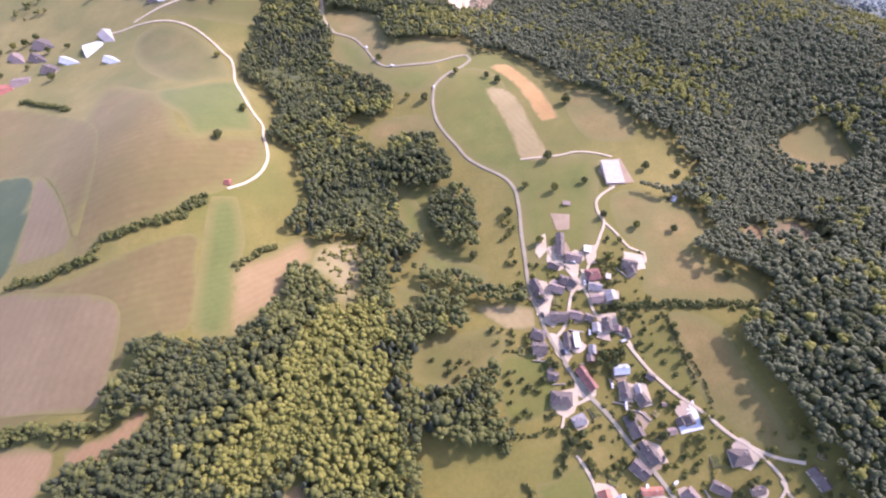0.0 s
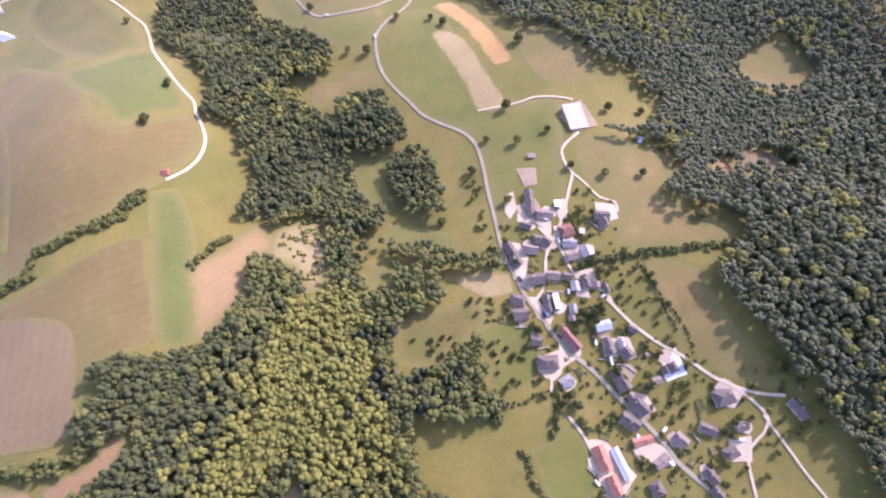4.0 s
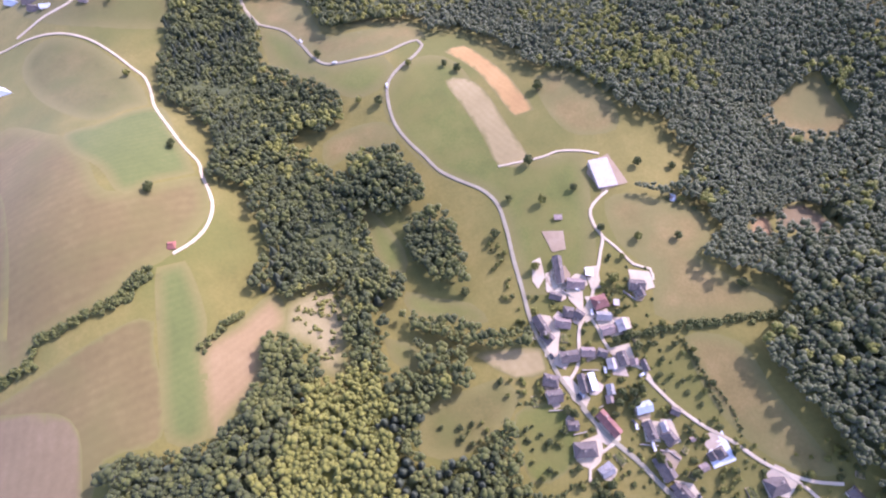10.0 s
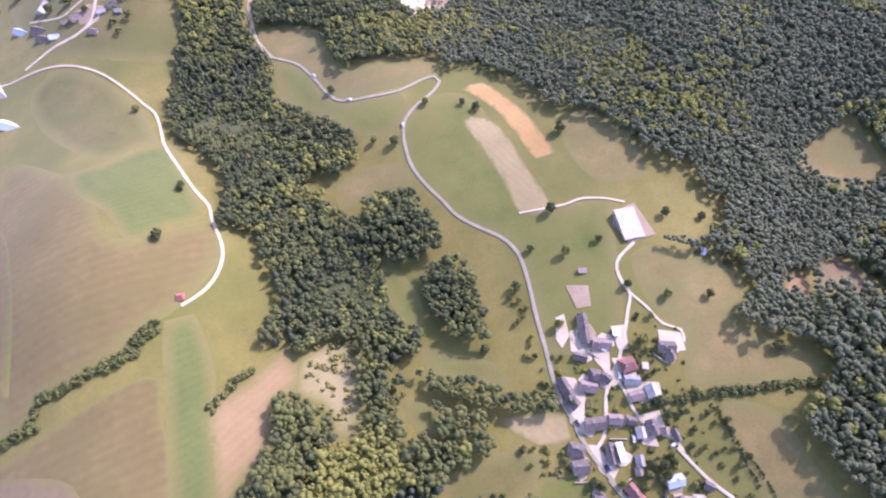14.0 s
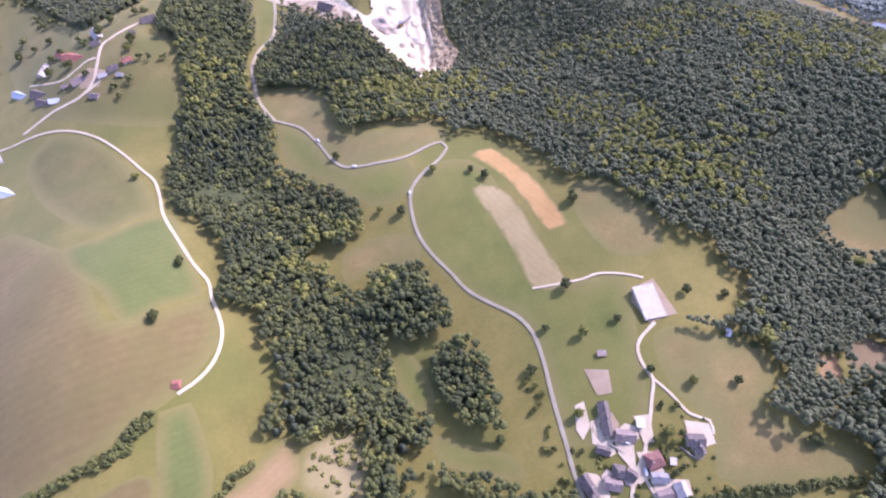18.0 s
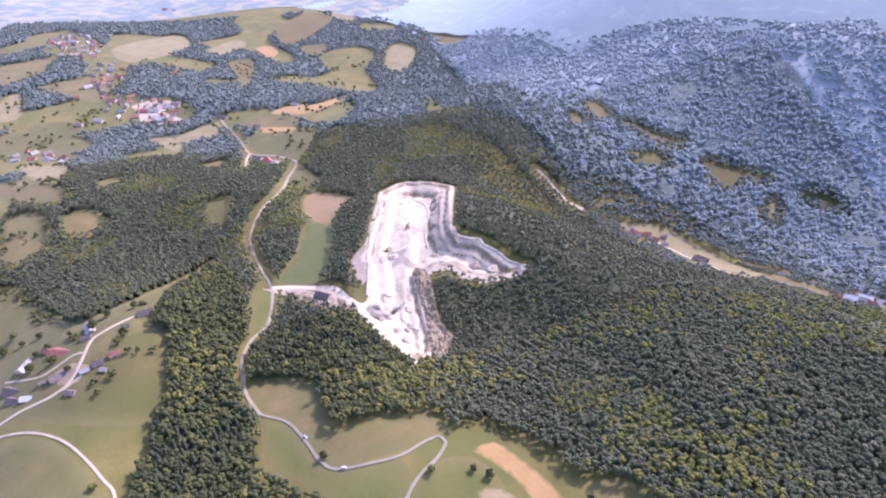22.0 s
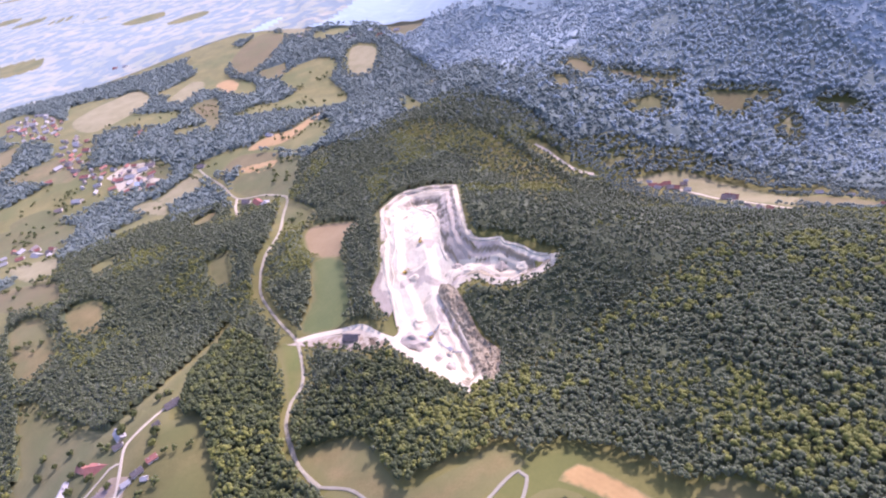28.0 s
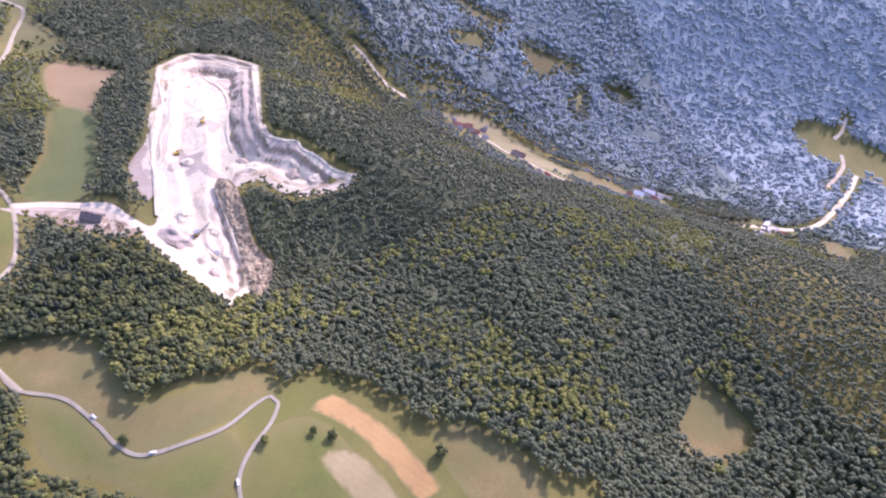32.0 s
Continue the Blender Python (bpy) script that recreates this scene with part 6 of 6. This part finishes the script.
SPARSE = [
    [(-16, 240), (12, 240), (8, 170), (-16, 175)],
    [(176, 1181), (223, 1123), (283, 1032), (300, 957), (334, 837), (245, 744), (258, 899), (223, 999)],
    [(-46, 227), (-24, 202), (-33, 186), (-48, 198)],
    [(-72, 236), (-61, 255), (-38, 259), (-36, 239), (-39, 205), (-46, 184), (-58, 204), (-71, 221)],
]
thin = np.zeros(len(X), bool)
for poly in SPARSE:
    thin |= inside(poly, X, Y)
ok = wooded & free(X, Y) & (~thin | (rng.uniform(0, 1, len(X)) < 0.5))
X, Y = X[ok], Y[ok]
scrubby = inside(HILL_SCRUB, X + rng.normal(0, 9, len(X)), Y + rng.normal(0, 9, len(X)))
broad = np.array([noise.noise((x * 0.016, y * 0.016, 0.0)) for x, y in zip(X, Y)])
wide = 2.6 + 2.7 * rng.uniform(0, 1, len(X)) ** 1.8 + 1.2 * broad
upland = (X > 60) & (Y > 190 + 0.5 * np.abs(X - 230))
wide = np.where(scrubby, rng.uniform(2.0, 3.4, len(X)), np.where(upland, 2.7 + 0.7 * (wide - 2.6), wide))


def spaced(X, Y, wide, share=0.45):
    """Which trees stay when a wider crown pushes out the smaller ones under it."""
    keep, cells, share = np.zeros(len(X), bool), {}, np.broadcast_to(share, len(X))
    for k in np.argsort(-wide):
        u, v = int(X[k] // 8), int(Y[k] // 8)
        if all((X[k] - X[j]) ** 2 + (Y[k] - Y[j]) ** 2 > (share[k] * (wide[k] + wide[j])) ** 2 for a in (-1, 0, 1) for b in (-1, 0, 1) for j in cells.get((u + a, v + b), ())):
            keep[k] = True
            cells.setdefault((u, v), []).append(k)
    return keep


ok = spaced(X, Y, wide)
X, Y, wide, broad, scrubby, upland = X[ok], Y[ok], wide[ok], broad[ok], scrubby[ok], upland[ok]
tall = wide * rng.uniform(0.8, 1.2, len(X)) + np.where(scrubby, 4.6, np.where(upland, 6.2, np.where(X > 200, 8.5, 6.2))) + np.where(upland, 2.5, 6.0) * broad
near = np.stack([X, Y, height(X, Y), wide, tall], 1)
pick = rng.uniform(0, 1, len(X)) + np.array([noise.noise((x * 0.012, y * 0.012, 0.0)) for x, y in zip(X, Y)]) * 0.8
fir = (pick > 1.05) & (X < 40)
near[fir, 3] += 4.5
near[fir, 4] += 4.0
# the central wood takes the paler leaf colour as painted sunlight
SUNLIT_WOOD = [(-66, 184), (-50, 186), (-26, 190), (-12, 160), (-10, 117), (-8, 60), (-60, 62), (-70, 84), (-100, 60), (-122, 70), (-104, 104), (-86, 112), (-80, 140), (-75, 160)]
golden = inside(SUNLIT_WOOD, X, Y)
pale = (pick < np.where(golden, 1.1, np.where(scrubby, 0.6, np.where(X < -100, 0.04, np.where(X < 60, 0.06, 0.06))))) & ~fir
# shade by colour: more darkened crowns on the west lobe and ravine
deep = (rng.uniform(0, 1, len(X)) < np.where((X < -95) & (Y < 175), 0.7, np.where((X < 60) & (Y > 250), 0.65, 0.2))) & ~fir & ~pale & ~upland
stand("woodland", near[~fir & ~pale & ~upland & ~deep & (X < 190)], BIG, "leaf", "dense dark green broadleaf woodland")
stand("woodland", near[deep], BIG, "leaf_shade", "broadleaf crowns with shade put into their dark green")
stand("woodland", near[~fir & ~pale & (upland | (~deep & (X >= 190)))], SMALL, "leaf_hill", "dark green forest above the meadows")
stand("woodland", near[pale], BIG, "leaf_sun", "pale yellowish crowns, sunlight put into the central wood's colour")
stand("conifers", near[fir], SPIRE, "needle", "dark conifer spires in the woodland", (), "conifers")


def far_off(x, y):
    return np.hypot(x, y - 200)


def patches(X, Y, size, seed):
    return np.array([noise.noise((x / size, y / size, seed)) for x, y in zip(X, Y)])


def behind(X, Y):
    """Which spots lie beyond the valley's floor."""
    return X > np.interp(Y, (300, 560, 680, 760, 850, 930, 1150), (860, 800, 600, 520, 440, 380, 330))


def low_rim(X, Y):
    """Which spots lie close above the valley's fields, where only scrub grows."""
    near_ = np.zeros(len(X), bool)
    for poly in OPEN:
        cx, cy = sum(p[0] for p in poly) / len(poly), sum(p[1] for p in poly) / len(poly)
        if cx > 230 and cy > 560:
            box_ = (abs(X - cx) < 260) & (abs(Y - cy) < 260)
            near_[box_] |= edge_gap(poly, X[box_], Y[box_]) < (12 if cx + 0.85 * cy > 1225 else 42)
    return near_


def swell_at(x, y):
    """The relief of the land under the woods beyond the river: broad spurs and round knolls."""
    return max(noise.noise((x / 130, y / 130, 4.5)) * 9.0 + abs(noise.noise((x / 50, y / 50, 3.5))) * 8.0 - 1.5, -2.0)


def canopy(name, x0, x1, y0, y1, step, where, mat, label, lift=7.6, swell=False, rough=1.0):
    """The closed leafy layer under the tops of a far wood: an uneven sheet that reaches down to the ground at its rim."""
    X, Y = np.meshgrid(np.arange(x0, x1, step), np.arange(y0, y1, step))
    x, y = X.ravel(), Y.ravel()
    ok = where(x, y) & free(x, y, 7.0) & ~low_rim(x, y)
    full = ok.reshape(X.shape)
    core = full.copy()
    core[1:] &= full[:-1]
    core[:-1] &= full[1:]
    core[:, 1:] &= full[:, :-1]
    core[:, :-1] &= full[:, 1:]
    wave = np.array([noise.noise((p / 17, q / 17, 2.5)) * 2.2 + (abs(noise.noise((p / 11, q / 11, 6.5))) * 5.0 - 1.0) * rough + (swell_at(p, q) if swell else 0.0) if k else 0.0 for p, q, k in zip(x, y, ok)])
    z = height(x, y) + np.where(core.ravel(), lift + wave, -0.5)
    idx = np.arange(X.size).reshape(X.shape)
    cell = full[:-1, :-1] & full[1:, :-1] & full[:-1, 1:] & full[1:, 1:]
    a, b, c, d = (s[cell] for s in (idx[:-1, :-1], idx[:-1, 1:], idx[1:, 1:], idx[1:, :-1]))
    mesh = mesh_of(name, np.stack([x, y, z], 1), np.concatenate([np.stack([a, b, c], 1), np.stack([a, c, d], 1)]), mat, True)
    hue = np.array([0.5 + 0.9 * noise.noise((p / 13, q / 13, 8.5)) + 0.5 * noise.noise((p / 55, q / 55, 1.5)) if k else 0.5 for p, q, k in zip(x, y, ok)])
    mesh.attributes.new("tone", "FLOAT", "POINT").data.foreach_set("value", np.clip(hue, 0, 1))
    return tagged(new(name, mesh), label, "woodland", kind="stuff")


def hill_wood(X, Y):
    taken = np.zeros(len(X), bool)
    for poly in [RIGHT_WOOD] + WOODS:
        taken |= inside(poly, X, Y)
    taken &= (X < 428) & (Y < 788)
    return ~taken & ((Y > 520) | (X > 420)) & ((X > -100) | (Y > 700)) & ((X > -130) | (patches(X, Y, 120, 3.0) < 0.34)) & (Y < 1180) & (X < 900)


def flank_from(X, Y):
    """How far off the plain backdrop of the distance begins."""
    return np.interp(X / np.maximum(far_off(X, Y), 1), (0.0, 0.25, 0.45, 0.7, 0.85), (2300, 1900, 1350, 1300, 1420))


def valley_wood(X, Y):
    away = far_off(X, Y)
    return ((Y > 1140) | (X > 860)) & (away < flank_from(X, Y) + 50) & (patches(X, Y, 200, 7.0) < np.where(X < 250, 0.13, 0.42))


def lower_wood(x, y):
    found = np.zeros(len(x), bool)
    for poly in WOODS + [RIGHT_WOOD]:
        found |= inside(poly, x, y) & (edge_gap(poly, x, y) > 4.5)
    return found & ~inside(SUNLIT_WOOD, x, y) & ~inside(SPARSE[3], x, y) & ~((x > 60) & (y > 190 + 0.5 * np.abs(x - 230)))


# this layer's darkened leaf colour stands in for shade between crowns
canopy("woodland", -320, 430, -60, 790, 4.0, lower_wood, "leaf_shade", "closed leafy layer of the woods by the village", 5.4, rough=0.6)
canopy("woodland", -130, 0, 50, 200, 4.0, lambda x, y: inside(SUNLIT_WOOD, x, y) & inside(WOODS[1], x, y) & (edge_gap(WOODS[1], x, y) > 4.5), "leaf_sun", "closed leafy layer of the wood coloured as sunlit", 5.4, rough=0.6)
canopy("woodland", 60, 430, 0, 580, 5.0, lambda x, y: inside(RIGHT_WOOD, x, y) & (edge_gap(RIGHT_WOOD, x, y) > 6) & ((x > 60) & (y > 190 + 0.5 * np.abs(x - 230))), "leaf_hill", "closed leafy layer of the forest above the meadows", 4.6, rough=0.6)
canopy("woodland", -420, 900, 420, 1180, 6.0, lambda x, y: hill_wood(x, y) & ~behind(x, y) & ~inside(SPARSE[1], x, y), "leaf_hill", "closed leafy layer of the forest hill", 5.6, rough=0.6)
canopy("woodland", 320, 910, 300, 1190, 4.5, lambda x, y: hill_wood(x, y) & behind(x, y), "leaf_haze", "closed leafy layer of the woods beyond the river", 5.4, True, 0.3)
canopy("woodland", -900, 420, 1100, 2400, 9.0, lambda x, y: valley_wood(x, y) & (x < 400), "leaf_haze", "closed leafy layer of the woods on the plain", 5.6, rough=0.4)
canopy("woodland", 380, 1800, 250, 2050, 6.0, lambda x, y: valley_wood(x, y) & (x > 400), "leaf_far_haze", "closed leafy layer of the far valley woods", 5.6, True, 0.3)
X, Y = scatter(-420, 900, 0, 1180, 4.4)
ok = hill_wood(X, Y) & free(X, Y, 6.0)
X, Y = X[ok], Y[ok]
far_side = behind(X, Y)
scrub = inside(SPARSE[1], X, Y)
keep = ~scrub | (rng.uniform(0, 1, len(X)) < 0.85)
X, Y, far_side, scrub = X[keep], Y[keep], far_side[keep] & ~scrub[keep], scrub[keep]
crest = inside(CREST_SCRUB, X, Y)
light = (scrub & (rng.uniform(0, 1, len(X)) < 0.45)) | (crest & (rng.uniform(0, 1, len(X)) < 0.7)) | (patches(X, Y, 70, 5.0) + rng.uniform(-0.25, 0.25, len(X)) > 0.27)
low = low_rim(X, Y)
hill = ~far_side & ~low
wide = 2.9 + 2.4 * rng.uniform(0, 1, len(X)) ** 1.6 + 1.0 * patches(X, Y, 45, 9.0)
wide = np.where(light, wide * 0.75, np.where(far_side, wide * 1.6, wide))
keep = spaced(X, Y, wide, np.where(hill | low, 0.50, 0.52))
X, Y, far_side, scrub, light, low, hill, wide = (s[keep] for s in (X, Y, far_side, scrub, light, low, hill, wide))
swell = np.array([swell_at(x, y) for x, y in zip(X, Y)]) * far_side
tall = np.where(low, 2.0 + wide * 0.8, np.where(far_side, 3.6, 6.0) + wide * rng.uniform(0.7, 1.2, len(X)) * np.where(far_side, 0.85, 1.0))
spots = np.stack([X, Y, height(X, Y) + swell, wide, tall], 1)
# ragged border between plain leaf colours and those with haze painted in
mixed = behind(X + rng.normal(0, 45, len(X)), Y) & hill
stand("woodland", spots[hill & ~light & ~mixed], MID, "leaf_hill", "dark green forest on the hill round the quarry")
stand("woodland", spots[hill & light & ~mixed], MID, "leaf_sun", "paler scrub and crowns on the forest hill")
stand("woodland", spots[mixed], MID, "leaf_haze", "trees at the foot of the hill, haze in their leaf colour")
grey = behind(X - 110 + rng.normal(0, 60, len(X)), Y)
stand("woodland", spots[far_side & ~low & ~grey], MID, "leaf_haze", "green woods along the river")
stand("woodland", spots[far_side & ~low & grey], MID, "leaf_far_haze", "woods beyond the river, coloured pale for haze")
stand("woodland", spots[low], MID, "leaf_haze", "low green scrub along the valley")
X, Y = scatter(-900, 420, 1100, 2400, 10.2)
ok = valley_wood(X, Y) & free(X, Y, 2.0)
X, Y = X[ok], Y[ok]
wide = 4.2 + 4.4 * rng.uniform(0, 1, len(X)) ** 1.8
stand("woodland", np.stack([X, Y, height(X, Y), wide, 4.6 + wide * rng.uniform(0.6, 0.95, len(X))], 1), MID, "leaf_haze", "woods on the plain, greyed for haze")
X, Y = scatter(380, 1400, 250, 2050, 9.6)
ok = valley_wood(X, Y) & (X > 400) & ((Y > 1180) | (X > 900)) & (far_off(X, Y) < flank_from(X, Y) + 60) & free(X, Y, 2.0)
X, Y = X[ok], Y[ok]
swell = np.array([swell_at(x, y) for x, y in zip(X, Y)])
wide = 4.6 + 4.6 * rng.uniform(0, 1, len(X)) ** 1.8
stand("woodland", np.stack([X, Y, height(X, Y) + swell, wide, 3.6 + wide * rng.uniform(0.65, 1.0, len(X))], 1), MID, "leaf_far_haze", "far woods on the mountain's foot, blued for haze")


# loose trees and thickets between the fields of the plain, and scrub in the ravine's clearing
X, Y = scatter(-700, 260, 600, 1900, 13.0)
thick = patches(X, Y, 60, 11.0)
ok = (rng.uniform(0, 1, len(X)) < np.clip(0.05 + (thick - 0.1) * 1.6, 0.03, 0.6)) & ((X < -60) | (Y > 900))
for line, width in ROADS:
    ok &= edge_gap(line, X, Y, False) > 9
ok &= ~inside(QUARRY, X, Y) & (edge_gap(QUARRY, X, Y) > 6)
for hx, hy, hr in HOUSES:
    ok &= (X - hx) ** 2 + (Y - hy) ** 2 > (hr + 5) ** 2
X, Y = X[ok], Y[ok]
stand("woodland", np.stack([X, Y, height(X, Y) - 1.0], 1), MID, "leaf", "loose trees and thickets on the plain", ((3.0, 6.5), (5.0, 9.0)))
grove = SPARSE[-1]
X, Y = scatter(min(p[0] for p in grove) - 5, max(p[0] for p in grove) + 5, min(p[1] for p in grove) - 5, max(p[1] for p in grove) + 5, 4.2)
ok = inside(grove, X, Y) & (rng.uniform(0, 1, len(X)) < 0.4)
X, Y = X[ok], Y[ok]
stand("scrub", np.stack([X, Y, height(X, Y) - 0.6], 1), MID, "leaf_sun", "pale scrub bushes in a tan clearing", ((1.6, 4.4), (1.4, 4.0)), "scrub")


# ---- distance ----
def distance_material(name, wood, dry, lush, low, high, glow):
    """Hazy far land: pale fields among blue woods; haze is put into their colours and emission."""
    m = bpy.data.materials.new(name)
    m.use_nodes = True
    n, link = m.node_tree.nodes, m.node_tree.links.new
    geo, cells, woods, grain, ramp, tones = (n.new(k) for k in ("ShaderNodeNewGeometry", "ShaderNodeTexVoronoi", "ShaderNodeTexNoise", "ShaderNodeTexNoise", "ShaderNodeValToRGB", "ShaderNodeValToRGB"))
    cells.inputs["Scale"].default_value, woods.inputs["Scale"].default_value, woods.inputs["Detail"].default_value = 0.014, 0.018, 7
    grain.inputs["Scale"].default_value, grain.inputs["Detail"].default_value = 0.03, 5
    for tex in (cells, woods, grain):
        link(geo.outputs["Position"], tex.inputs["Vector"])
    link(cells.outputs["Color"], tones.inputs[0])
    tones.color_ramp.elements[0].color, tones.color_ramp.elements[1].color = (*lush, 1), (*dry, 1)
    ramp.color_ramp.elements[0].position, ramp.color_ramp.elements[1].position = low, high
    link(woods.outputs[0], ramp.inputs[0])
    mix, dapple = n.new("ShaderNodeMix"), n.new("ShaderNodeMix")
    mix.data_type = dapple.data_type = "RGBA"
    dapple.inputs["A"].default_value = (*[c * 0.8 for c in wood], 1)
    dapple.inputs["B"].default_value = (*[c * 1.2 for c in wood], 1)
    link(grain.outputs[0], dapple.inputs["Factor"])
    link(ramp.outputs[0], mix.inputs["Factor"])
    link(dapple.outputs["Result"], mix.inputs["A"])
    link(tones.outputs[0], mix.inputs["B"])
    bsdf = n["Principled BSDF"]
    bsdf.inputs["Roughness"].default_value = 1.0
    bsdf.inputs["Specular IOR Level"].default_value = 0.0
    link(mix.outputs["Result"], bsdf.inputs["Base Color"])
    # the land itself emits, more with distance, to imitate glowing air
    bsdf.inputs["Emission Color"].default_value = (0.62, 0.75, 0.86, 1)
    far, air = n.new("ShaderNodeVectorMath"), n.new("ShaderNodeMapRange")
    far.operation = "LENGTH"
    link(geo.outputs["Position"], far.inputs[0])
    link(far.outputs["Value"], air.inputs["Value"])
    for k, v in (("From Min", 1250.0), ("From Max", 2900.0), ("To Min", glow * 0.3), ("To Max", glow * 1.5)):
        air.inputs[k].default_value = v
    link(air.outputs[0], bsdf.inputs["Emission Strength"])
    return m


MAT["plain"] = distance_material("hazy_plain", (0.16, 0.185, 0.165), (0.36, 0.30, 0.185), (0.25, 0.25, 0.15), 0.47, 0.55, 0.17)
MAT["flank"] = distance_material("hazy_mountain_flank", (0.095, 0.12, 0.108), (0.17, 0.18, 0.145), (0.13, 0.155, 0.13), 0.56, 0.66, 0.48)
TURN, OUT = np.meshgrid(np.radians(np.arange(-8.0, 200.0, 0.5)), np.concatenate([np.arange(0, 700, 14), np.arange(700, 4200, 100)]))
START = np.interp(np.cos(TURN), (0.0, 0.25, 0.45, 0.7, 0.85), (2300, 1900, 1350, 1300, 1420))
X, Y = (START + OUT) * np.cos(TURN), 200 + (START + OUT) * np.sin(TURN)
crowns = np.where(OUT < 700, 3.0 * patches(X.ravel(), Y.ravel(), 24, 1.5).reshape(X.shape) + 4.0 * patches(X.ravel(), Y.ravel(), 70, 2.5).reshape(X.shape), 0.0)
land = height(X.ravel(), Y.ravel()).reshape(X.shape)
Z = land + np.where(np.cos(TURN) > 0.1, 7.0 + crowns, 1.5)
idx = np.arange(X.size).reshape(X.shape)
ragged = patches(X.ravel(), Y.ravel(), 260, 8.0).reshape(X.shape)
right = (np.cos(TURN) + 0.2 * ragged > 0.15)[:-1, :-1]
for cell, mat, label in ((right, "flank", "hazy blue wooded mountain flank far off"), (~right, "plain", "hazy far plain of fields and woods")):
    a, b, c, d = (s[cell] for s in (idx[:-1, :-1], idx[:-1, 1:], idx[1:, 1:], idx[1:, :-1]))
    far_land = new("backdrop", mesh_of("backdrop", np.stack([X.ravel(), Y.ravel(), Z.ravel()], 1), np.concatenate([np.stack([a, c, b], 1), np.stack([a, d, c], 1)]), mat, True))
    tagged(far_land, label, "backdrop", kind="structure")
